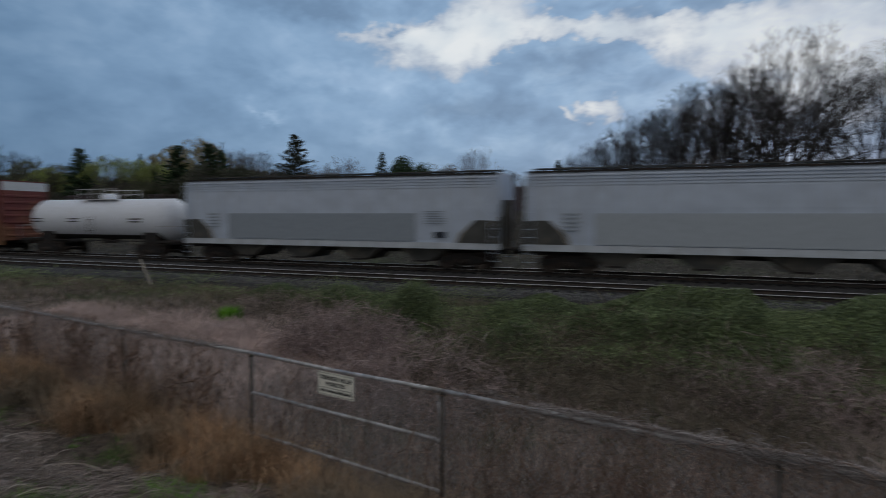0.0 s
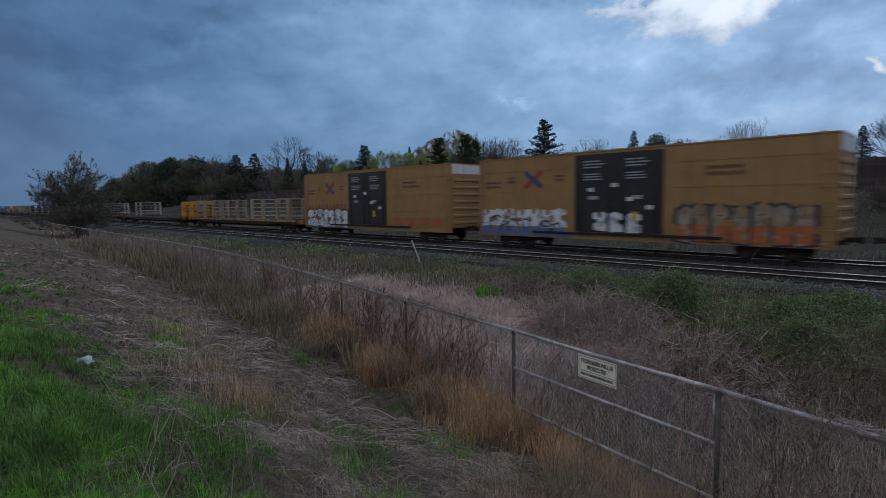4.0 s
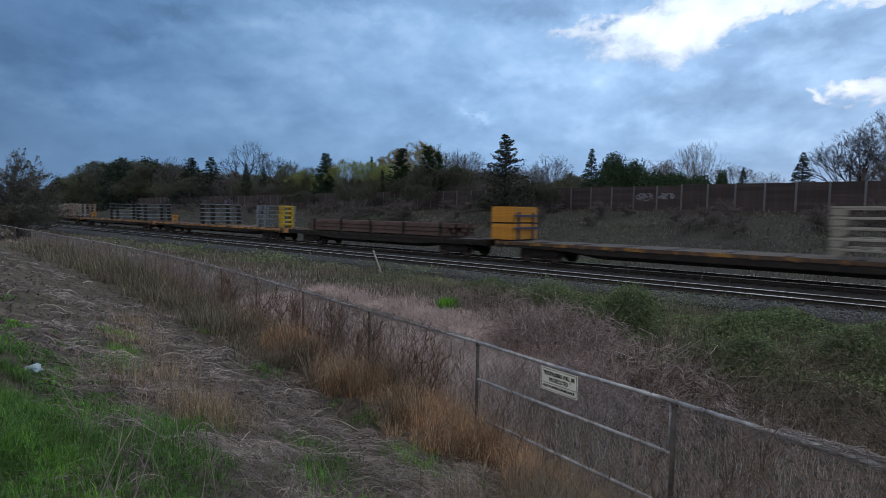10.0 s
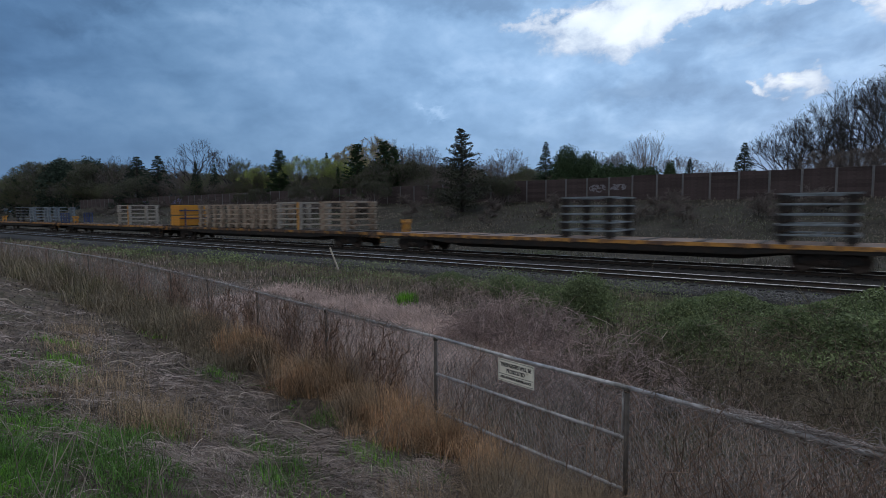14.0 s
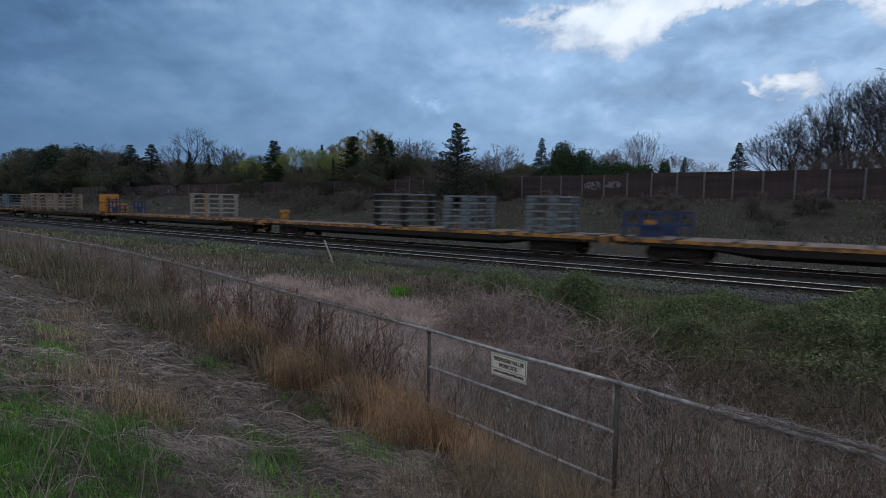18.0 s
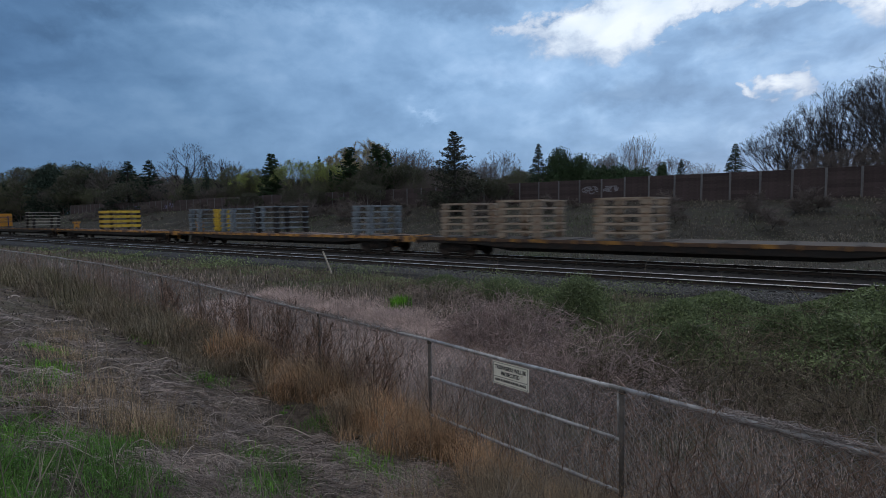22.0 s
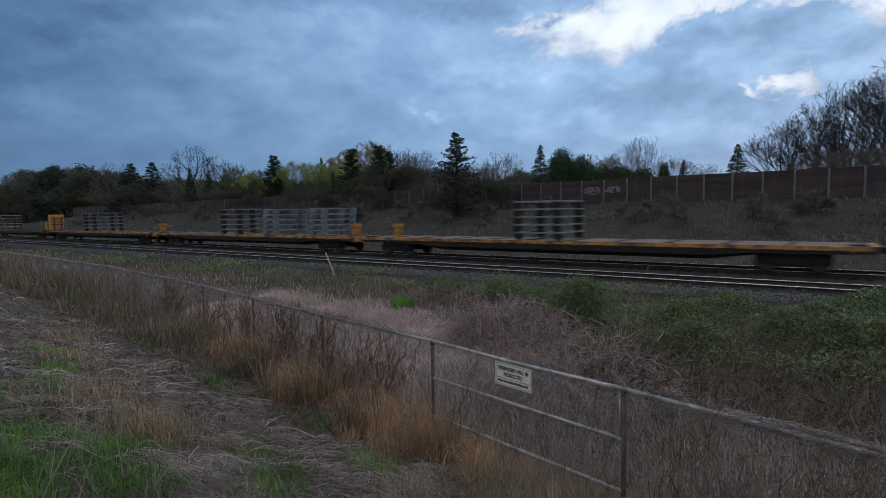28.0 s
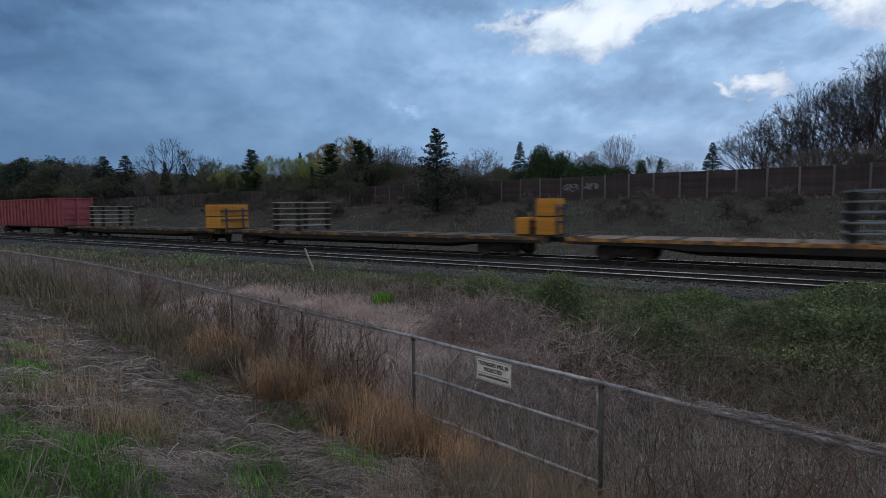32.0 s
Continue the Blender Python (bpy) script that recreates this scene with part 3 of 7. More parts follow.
def build_sign():
    """The notice tied to the wire just under the top rail."""
    ux = (post_b - post_a).normalized()
    w, h = 0.57, 0.282
    at = post_a + ux * 1.50 + Vector((0, 0, -0.045 - h / 2))
    s = thing("warning_sign", "cream metal notice with black lettering wired to the fence", "sign", at=at + Vector((ux.y, -ux.x, 0)) * 0.012)
    s.rotation_euler = (0, 0, math.atan2(ux.y, ux.x))
    plate = part("plate", boxes((-w / 2, w / 2, -0.002, 0.002, -h / 2, h / 2)), M["sign"], s)
    rim = 0.004
    part("border", boxes((-w / 2 + 0.012, w / 2 - 0.012, -0.004, -0.002, h / 2 - 0.012 - rim, h / 2 - 0.012), (-w / 2 + 0.012, w / 2 - 0.012, -0.004, -0.002, -h / 2 + 0.012, -h / 2 + 0.012 + rim),
                         (-w / 2 + 0.012, -w / 2 + 0.012 + rim, -0.004, -0.002, -h / 2 + 0.012, h / 2 - 0.012), (w / 2 - 0.012 - rim, w / 2 - 0.012, -0.004, -0.002, -h / 2 + 0.012, h / 2 - 0.012)), M["ink"], s)
    for text, z, size, wide in (("TRESPASSERS WILL BE", 0.052, 0.066, 0.49), ("PROSECUTED", -0.020, 0.066, 0.29), ("AREA IS UNDER SURVEILLANCE", -0.098, 0.042, 0.49)):
        cu = bpy.data.curves.new("lettering", "FONT")
        cu.body, cu.size, cu.align_x, cu.extrude, cu.offset = text, size, "CENTER", 0.0008, 0.0022
        tmp = bpy.data.objects.new("lettering", cu)
        scene.collection.objects.link(tmp)
        bpy.context.view_layer.update()
        sx = wide / max(0.01, tmp.dimensions.x)
        me = bpy.data.meshes.new_from_object(tmp.evaluated_get(bpy.context.evaluated_depsgraph_get()))
        bpy.data.objects.remove(tmp)
        me.transform(Matrix.Translation((0, -0.0035, z)) @ Matrix.Rotation(radians(90), 4, "X") @ Matrix.Diagonal((sx, 1, 1, 1)))
        me.materials.clear()
        me.materials.append(M["ink"])
        part("lettering", me, None, s)
    part("rule", boxes((-w / 2 + 0.02, w / 2 - 0.02, -0.004, -0.002, -0.050, -0.045)), M["ink"], s)
    part("rivet", tubes([((-w / 2 + 0.02, -0.006, h / 2 - 0.02), (-w / 2 + 0.02, 0.004, h / 2 - 0.02), 0.006)]), M["galv"], s)
    part("rivet", tubes([((w / 2 - 0.02, -0.006, h / 2 - 0.02), (w / 2 - 0.02, 0.004, h / 2 - 0.02), 0.006)]), M["galv"], s)
    part("rivet", tubes([((-w / 2 + 0.02, -0.006, -h / 2 + 0.02), (-w / 2 + 0.02, 0.004, -h / 2 + 0.02), 0.006)]), M["galv"], s)
    part("rivet", tubes([((w / 2 - 0.02, -0.006, -h / 2 + 0.02), (w / 2 - 0.02, 0.004, -h / 2 + 0.02), 0.006)]), M["galv"], s)


build_sign()

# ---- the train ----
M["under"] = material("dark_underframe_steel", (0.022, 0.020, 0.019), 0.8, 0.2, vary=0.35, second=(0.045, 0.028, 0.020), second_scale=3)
M["wheel"] = material("worn_wheel_steel", (0.06, 0.045, 0.038), 0.65, 0.5, vary=0.3)
M["hopper"] = material("pale_grey_hopper_paint", (0.538, 0.610, 0.717), 0.55, vary=0.10, scale=1.5, streak=(0.44, 0.465, 0.485), bump=0.04)
M["hopper_dark"] = material("grey_overpaint_panel", (0.31, 0.355, 0.40), 0.6, vary=0.08, bump=0.04)
# plain dark tone for end bays, slope sheets, bottom hoppers and end fittings
M["hopper_end"] = material("dark_hopper_slope", (0.070, 0.070, 0.064), 0.75, vary=0.3, scale=2, second=(0.12, 0.105, 0.085), second_scale=1.0)
M["hopper_stain"] = material("ochre_stained_grey_paint", (0.33, 0.285, 0.235), 0.7, vary=0.25, scale=2)
M["hopper_sill"] = material("pale_grey_sill_paint", (0.56, 0.60, 0.64), 0.55, vary=0.15, scale=2, streak=(0.42, 0.42, 0.42), bump=0.03)
M["hopper_pale"] = material("faint_grey_overpaint_panel", (0.43, 0.475, 0.515), 0.6, vary=0.08, bump=0.04)
M["white_tank"] = material("white_tank_paint_with_rust", (0.80, 0.83, 0.885), 0.5, vary=0.08, second=(0.45, 0.25, 0.15), second_at=(0.64, 0.74), second_scale=0.9, streak=(0.68, 0.675, 0.67), bump=0.03)
M["dark_tank"] = material("slate_blue_tank_paint", (0.050, 0.100, 0.175), 0.42, vary=0.15, streak=(0.065, 0.080, 0.105), bump=0.03)
M["red_box"] = material("faded_oxide_red_paint", (0.158, 0.032, 0.030), 0.7, vary=0.25, scale=1.2, second=(0.235, 0.120, 0.050), second_at=(0.46, 0.60), second_scale=0.30, streak=(0.22, 0.11, 0.055), bump=0.05)
M["red_door"] = material("dark_red_door_paint", (0.092, 0.018, 0.020), 0.65, vary=0.25, streak=(0.05, 0.02, 0.02))
M["yellow_box"] = material("ochre_yellow_boxcar_paint", (0.36, 0.205, 0.078), 0.65, vary=0.12, scale=1.0, second=(0.29, 0.165, 0.065), second_scale=0.5, streak=(0.26, 0.155, 0.075), bump=0.04)
M["black_door"] = material("black_door_paint", (0.014, 0.014, 0.018), 0.5, vary=0.3, streak=(0.028, 0.026, 0.025))
M["white_paint"] = material("white_car_paint", (0.66, 0.66, 0.66), 0.6, vary=0.12, streak=(0.42, 0.40, 0.38))
M["deck_wood"] = material("worn_deck_planks", (0.17, 0.12, 0.10), 0.9, vary=0.35, stretch=(4, 0.5, 4), second=(0.24, 0.18, 0.15), second_scale=0.8)
M["deck_dark"] = material("sooty_deck_planks", (0.075, 0.06, 0.05), 0.9, vary=0.35, stretch=(4, 0.5, 4))
M["flat_yellow"] = material("chipped_orange_flatcar_paint", (0.54, 0.26, 0.06), 0.65, vary=0.25, second=(0.13, 0.075, 0.05), second_at=(0.47, 0.58), second_scale=1.6, bump=0.05)
M["flat_brown"] = material("rusty_brown_flatcar_paint", (0.10, 0.06, 0.04), 0.8, vary=0.3, second=(0.36, 0.18, 0.045), second_at=(0.53, 0.60), second_scale=1.3, bump=0.05)
M["hitch"] = material("orange_hitch_paint", (0.55, 0.26, 0.04), 0.6, vary=0.25, second=(0.2, 0.10, 0.05), second_scale=4)
M["rack_white"] = material("off_white_rack_paint", (0.35, 0.32, 0.28), 0.7, vary=0.2, second=(0.26, 0.17, 0.11), second_at=(0.58, 0.7), second_scale=2.5, random_ob=0.12)
M["rack_wood"] = material("rusty_tan_rack_paint", (0.33, 0.27, 0.21), 0.8, vary=0.25, second=(0.24, 0.15, 0.10), second_scale=2.0, random_ob=0.2)
M["rack_grey"] = material("blue_grey_rack_paint", (0.19, 0.23, 0.265), 0.7, vary=0.2, second=(0.10, 0.10, 0.10), second_scale=2.0, random_ob=0.15)
M["rack_yellow"] = material("bright_yellow_rack_paint", (0.66, 0.45, 0.04), 0.6, vary=0.12, second=(0.40, 0.24, 0.04), second_scale=2.5, random_ob=0.1)
M["crate"] = material("orange_yellow_crate_paint", (0.68, 0.31, 0.035), 0.6, vary=0.1, second=(0.42, 0.20, 0.04), second_at=(0.58, 0.72), second_scale=1.6, random_ob=0.1)
M["strap"] = material("dark_blue_stake_steel", (0.045, 0.055, 0.13), 0.6, 0.2, vary=0.3)
M["rust_steel"] = material("rusty_steel_lengths", (0.13, 0.082, 0.072), 0.75, 0.2, vary=0.3, scale=1.5, random_ob=0.3)
M["blue_steel"] = material("bright_blue_steel_paint", (0.022, 0.048, 0.15), 0.6, vary=0.2, second=(0.03, 0.04, 0.10), second_scale=2.0)
M["gondola"] = material("dull_red_gondola_paint", (0.38, 0.085, 0.10), 0.7, vary=0.15, second=(0.22, 0.06, 0.055), second_scale=0.8, streak=(0.20, 0.06, 0.05))
M["graf_white"] = material("white_spray_paint", (0.68, 0.71, 0.76), 0.6, vary=0.2, scale=4, second=(0.30, 0.30, 0.38), second_at=(0.52, 0.6), second_scale=2.2, bump=0)
M["graf_blue"] = material("blue_spray_paint", (0.10, 0.16, 0.36), 0.6, vary=0.25, bump=0)
M["graf_dark"] = material("black_spray_paint", (0.022, 0.030, 0.045), 0.6, vary=0.3, bump=0)
M["graf_red"] = material("orange_red_spray_paint", (0.42, 0.12, 0.04), 0.6, vary=0.3, bump=0)
M["purple"] = material("faded_brown_emblem", (0.17, 0.085, 0.06), 0.65, vary=0.2, bump=0)
M["emblem_red"] = material("faded_red_emblem_paint", (0.33, 0.06, 0.045), 0.65, vary=0.2, bump=0)
M["emblem_blue"] = material("faded_blue_emblem_paint", (0.07, 0.07, 0.20), 0.65, vary=0.2, bump=0)
M["graf_pink"] = material("dull_red_spray_paint", (0.30, 0.10, 0.06), 0.7, vary=0.3, bump=0)
M["yellow_mark"] = material("yellow_reflector", (0.60, 0.40, 0.03), 0.45, vary=0.1, bump=0)

WHEEL = mesh_of("wheel", made(lathe, [(0.0, 0.0), (0.0, 0.10), (0.03, 0.13), (0.035, 0.34), (0.0, 0.36), (0.0, 0.42), (0.10, 0.42), (0.12, 0.455), (0.145, 0.455), (0.145, 0.36), (0.11, 0.34), (0.11, 0.0)], "y", 20), M["wheel"])
AXLE = mesh_of("axle", tubes([((0, -0.95, 0), (0, 0.95, 0), 0.075)]), M["wheel"])
FRAME = mesh_of("side_frame", made(prism, [(-1.12, 0.36), (-1.12, 0.58), (-0.78, 0.66), (-0.45, 0.80), (0.45, 0.80), (0.78, 0.66), (1.12, 0.58), (1.12, 0.36), (0.72, 0.34), (0.42, 0.20), (-0.42, 0.20), (-0.72, 0.34)], -0.07, 0.07), M["under"])
BOLSTER = mesh_of("bolster", boxes((-0.2, 0.2, -1.0, 1.0, 0.48, 0.76)), M["under"])
SPRING = mesh_of("spring", tubes([((-0.2, 0, 0.24), (-0.2, 0, 0.5), 0.075), ((0, 0, 0.24), (0, 0, 0.5), 0.075), ((0.2, 0, 0.24), (0.2, 0, 0.5), 0.075)]), M["wheel"])
COUPLER = mesh_of("coupler", boxes((0, 0.55, -0.09, 0.09, 0.78, 0.98), (0.5, 0.72, -0.16, 0.14, 0.74, 1.02), bevel=0.02), M["under"])


def add_truck(car, x):
    t = part("truck", BOLSTER, None, car, "two-axle freight truck", at=(x, 0, 0))
    for s in (-1, 1):
        part("side_frame", FRAME, None, t, at=(0, s * 1.02, 0))
        part("spring", SPRING, None, t, at=(0, s * 1.10, 0))
        part("axle", AXLE, None, t, at=(s * 0.89, 0, 0.42))
        for y in (-1, 1):
            w = part("wheel", WHEEL, None, t, at=(s * 0.89, y * 0.80, 0.42))
            if y < 0:
                w.rotation_euler = (0, 0, math.pi)
    return t


def add_ends(car, half):
    for s in (-1, 1):
        c = part("coupler", COUPLER, None, car, at=(s * half, 0, 0))
        if s < 0:
            c.rotation_euler = (0, 0, math.pi)


def bars(car, mat, x0, x1, z0, z1, y, rows, seed):
    """Lines of lettering too small to read: one plain bar for each line."""
    rnd = random.Random(seed)
    h = (z1 - z0) / rows
    for i in range(rows):
        z, w = z0 + i * h, (x1 - x0) * rnd.uniform(0.7, 1.0)
        part("stencil_line", boxes((x0, x0 + w, y - 0.004, y + 0.002, z + h * 0.25, z + h * 0.70)), mat, car)


def spray(car, x0, x1, z0, z1, y, n, seed, mat, grow=1.0, label="sprayed letter"):
    """A row of fat sprayed letters leaning into one another, each a closed flat shape on the car side."""
    rnd = random.Random(seed)
    w = (x1 - x0) / n
    for i in range(n):
        cx, half = x0 + w * (i + 0.5), w * 0.5 * grow
        lean, dz = rnd.uniform(-0.12, 0.12) * w, rnd.uniform(-0.05, 0.05) * (z1 - z0)
        lo, hi = z0 + dz, z1 + dz
        h = hi - lo
        notch = rnd.choice((-1, 1))
        bite, arm = rnd.uniform(0.25, 0.55), rnd.uniform(0.12, 0.24) * h
        mid = lo + h * rnd.uniform(0.40, 0.60)
        # a block with a bite out of one side, and a slot in its top or foot
        side = [(-half, lo), (half, lo + rnd.uniform(0, 0.08) * h), (half * rnd.uniform(0.85, 1.1), mid - arm), (half * (1 - 2 * bite), mid - arm * 0.5), (half * (1 - 2 * bite), mid + arm * 0.4), (half, mid + arm * 0.7), (half * 0.95, hi - rnd.uniform(0, 0.1) * h)]
        top = [(half * 0.35, hi), (half * 0.22, hi - 0.28 * h), (-half * 0.25, hi - 0.30 * h), (-half * 0.35, hi + 0.03 * h)] if rnd.random() < 0.6 else [(0, hi + 0.06 * h)]
        pts = side + top + [(-half * rnd.uniform(0.85, 1.05), hi - 0.05 * h), (-half * 0.9, mid)]
        pts = [(cx + notch * px + lean * (pz - lo) / h, pz) for px, pz in pts]
        bm = bmesh.new()
        prism(bm, pts, y - 0.0015 * (i % 3) - 0.002, y - 0.0015 * (i % 3))
        part("graffiti_letter", bm, mat, car, label)


def strokes(car, x0, x1, z0, z1, y, n, seed, mat, wide=0.09, label="sprayed stroke"):
    """Hooked strokes inside the letters, each one bent ribbon."""
    rnd = random.Random(seed)
    for i in range(n):
        p = Vector((x0 + (x1 - x0) * (i + 0.5) / n, z0 + (z1 - z0) * rnd.uniform(0.05, 0.35)))
        d = rnd.uniform(0.9, 2.2)
        line = [p]
        for j in range(rnd.randint(2, 4)):
            p = p + Vector((math.cos(d), math.sin(d))) * (z1 - z0) * rnd.uniform(0.22, 0.42)
            p.y = min(max(p.y, z0), z1)
            line.append(p)
            d += rnd.choice((-1.3, -0.8, 1.0, 1.5))
        bm = bmesh.new()
        prev = None
        for j, p in enumerate(line):
            t = (line[min(j + 1, len(line) - 1)] - line[max(j - 1, 0)])
            t = t.normalized() if t.length > 1e-4 else Vector((1, 0))
            nrm = Vector((-t.y, t.x)) * wide / 2
            pair = [bm.verts.new((v.x, y - 0.0006 * (i % 5), v.y)) for v in (p + nrm, p - nrm)]
            if prev:
                bm.faces.new((prev[0], prev[1], pair[1], pair[0]))
            prev = pair
        part("graffiti_stroke", bm, mat, car, label)


def boxcar(label, length, paint, door_mat, roof_mat, z_eave, kind):
    car = thing("boxcar", label, "boxcar", "cars of the freight train")
    hl, hw = length / 2, 1.55
    zb = 0.86
    body = part("body", boxes((-hl, hl, -hw, hw, zb, z_eave), bevel=0.02), paint, car)
    # side posts, panel seams and end corrugations
    for i in range(9):
        x = -hl + length * i / 8
        if abs(x) < 2.0:
            continue
        for s in (-1, 1):
            if kind == "red":
                part("side_rib", boxes((x - 0.04, x + 0.04, s * hw - 0.02, s * hw + 0.02, zb + 0.05, z_eave - 0.1)), paint, car)
            else:
                part("side_rib", boxes((x - 0.02, x + 0.02, s * hw - 0.012, s * hw + 0.012, zb + 0.05, z_eave - 0.1)), paint, car)
    if kind == "yellow":
        for z in (1.95, 3.1, 4.25):
            for s in (-1, 1):
                for x0, x1 in ((-hl + 0.35, -2.9), (2.9, hl - 0.35)):
                    part("side_rib", boxes((x0, x1, s * hw - 0.02, s * hw + 0.022, z, z + 0.07)), paint, car)
    for s in (-1, 1):
        end = part("end_panel", boxes((s * hl - 0.02, s * hl + 0.02, -hw + 0.05, hw - 0.05, zb + 0.05, z_eave - 0.65)), paint, car, "corrugated end")
        for i in range(7):
            z = zb + 0.25 + i * 0.46
            part("end_rib", boxes((s * hl - 0.07, s * hl + 0.07, -hw + 0.12, hw - 0.12, z, z + 0.2), bevel=0.04), paint, end)
        part("end_cap", boxes((s * (hl + 0.006) - 0.012, s * (hl + 0.006) + 0.012, -hw + 0.02, hw - 0.02, z_eave - 0.62, z_eave - 0.02)), M["white_paint"], end, "white painted top of the end")
        for y in (-1, 1):
            rungs = [((s * (hl - 0.55), y * (hw + 0.09), 0.75 + i * 0.55), (s * (hl - 0.08), y * (hw + 0.09), 0.75 + i * 0.55), 0.014) for i in range(7)]
            part("ladder", tubes(rungs + [((s * (hl - x), y * (hw + 0.09), 0.6), (s * (hl - x), y * (hw + 0.09), 4.3), 0.012) for x in (0.08, 0.55)], 5), paint, car)
    roof = bmesh.new()
    prism(roof, [(-hl - 0.03, z_eave), (-hl - 0.03, z_eave + 0.06), (hl + 0.03, z_eave + 0.06), (hl + 0.03, z_eave)], -hw - 0.03, hw + 0.03)
    for i in range(13):
        x = -hl + 0.6 + (length - 1.2) * i / 12
        box(roof, x - 0.06, x + 0.06, -hw, hw, z_eave + 0.06, z_eave + 0.11)
    part("roof", roof, roof_mat, car)
    # doors on both sides
    for s in (-1, 1):
        spans = ((-2.35, 0.0), (0.0, 2.35)) if kind == "yellow" else ((-2.3, -0.02), (0.02, 2.6))
        for x0, x1 in spans:
            door = part("door", boxes((x0 + 0.02, x1 - 0.02, s * (hw + 0.035) - 0.035, s * (hw + 0.035) + 0.035, zb + 0.08, z_eave - 0.12)), door_mat, car)
            for j in range(5):
                z = zb + 0.25 + j * 0.72
                part("door_rib", boxes((x0 + 0.1, x1 - 0.1, s * (hw + 0.075) - 0.02, s * (hw + 0.075) + 0.02, z, z + 0.09)), door_mat, door)
            part("lock_bar", tubes([((x0 + 0.35, s * (hw + 0.11), zb + 0.1), (x0 + 0.35, s * (hw + 0.11), z_eave - 0.2), 0.02), ((x1 - 0.35, s * (hw + 0.11), zb + 0.1), (x1 - 0.35, s * (hw + 0.11), z_eave - 0.2), 0.02)], 6), door_mat, door)
        part("door_track", boxes((-5.0, 5.0, s * (hw + 0.05) - 0.05, s * (hw + 0.05) + 0.05, zb - 0.08, zb + 0.05)), M["under"], car)
    part("side_sill", boxes((-hl, hl, -hw - 0.01, -hw + 0.06, zb - 0.3, zb), (-hl, hl, hw - 0.06, hw + 0.01, zb - 0.3, zb)), paint, car)
    part("centre_sill", boxes((-hl, hl, -0.35, 0.35, 0.66, zb)), M["under"], car)
    for x in (-hl + 2.4, hl - 2.4):
        add_truck(car, x)
    add_ends(car, hl)
    return car, hl, hw


def red_boxcar():
    car, hl, hw = boxcar("faded oxide-red boxcar with sprayed lettering along its side", 18.0, M["red_box"], M["red_door"], M["red_box"], 4.98, "red")
    y = -hw - 0.045
    for x0, x1, z1, n, k in ((-8.6, -2.45, 2.15, 8, 3), (2.15, 7.5, 2.35, 6, 4)):
        spray(car, x0, x1, 0.62, z1, y, n, k, M["graf_dark"], 1.16, "dark outline of a sprayed letter")
        spray(car, x0 + 0.05, x1 - 0.05, 0.68, z1 - 0.06, y - 0.010, n, k, M["graf_white"], 0.96, "white sprayed letter")
        strokes(car, x0 + 0.1, x1 - 0.1, 0.72, z1 - 0.1, y - 0.020, n + 3, k + 4, M["graf_dark"], 0.12, "dark sprayed stroke")
        strokes(car, x0, x1, 0.65, z1 - 0.5, y - 0.024, n, k + 9, M["graf_blue"], 0.10, "blue sprayed stroke")
    white = M["white_paint"]
    bars(car, white, -6.4, -5.2, 3.7, 4.1, y, 3, 1)
    bars(car, white, -1.6, -0.5, 4.2, 4.55, y - 0.09, 2, 2), bars(car, white, 0.8, 2.0, 4.2, 4.55, y - 0.09, 2, 3)
    bars(car, white, 5.8, 7.0, 2.7, 3.1, y, 3, 4)
    bars(car, white, 0.3, 1.4, 2.4, 2.9, y - 0.09, 2, 5)
    part("placard", boxes((7.9, 8.35, y - 0.01, y + 0.01, 1.2, 1.85)), M["yellow_mark"], car, "orange placard")
    part("placard", boxes((-0.15, 0.1, y - 0.1, y - 0.08, 1.9, 2.25)), M["yellow_mark"], car, "orange placard")
    return car


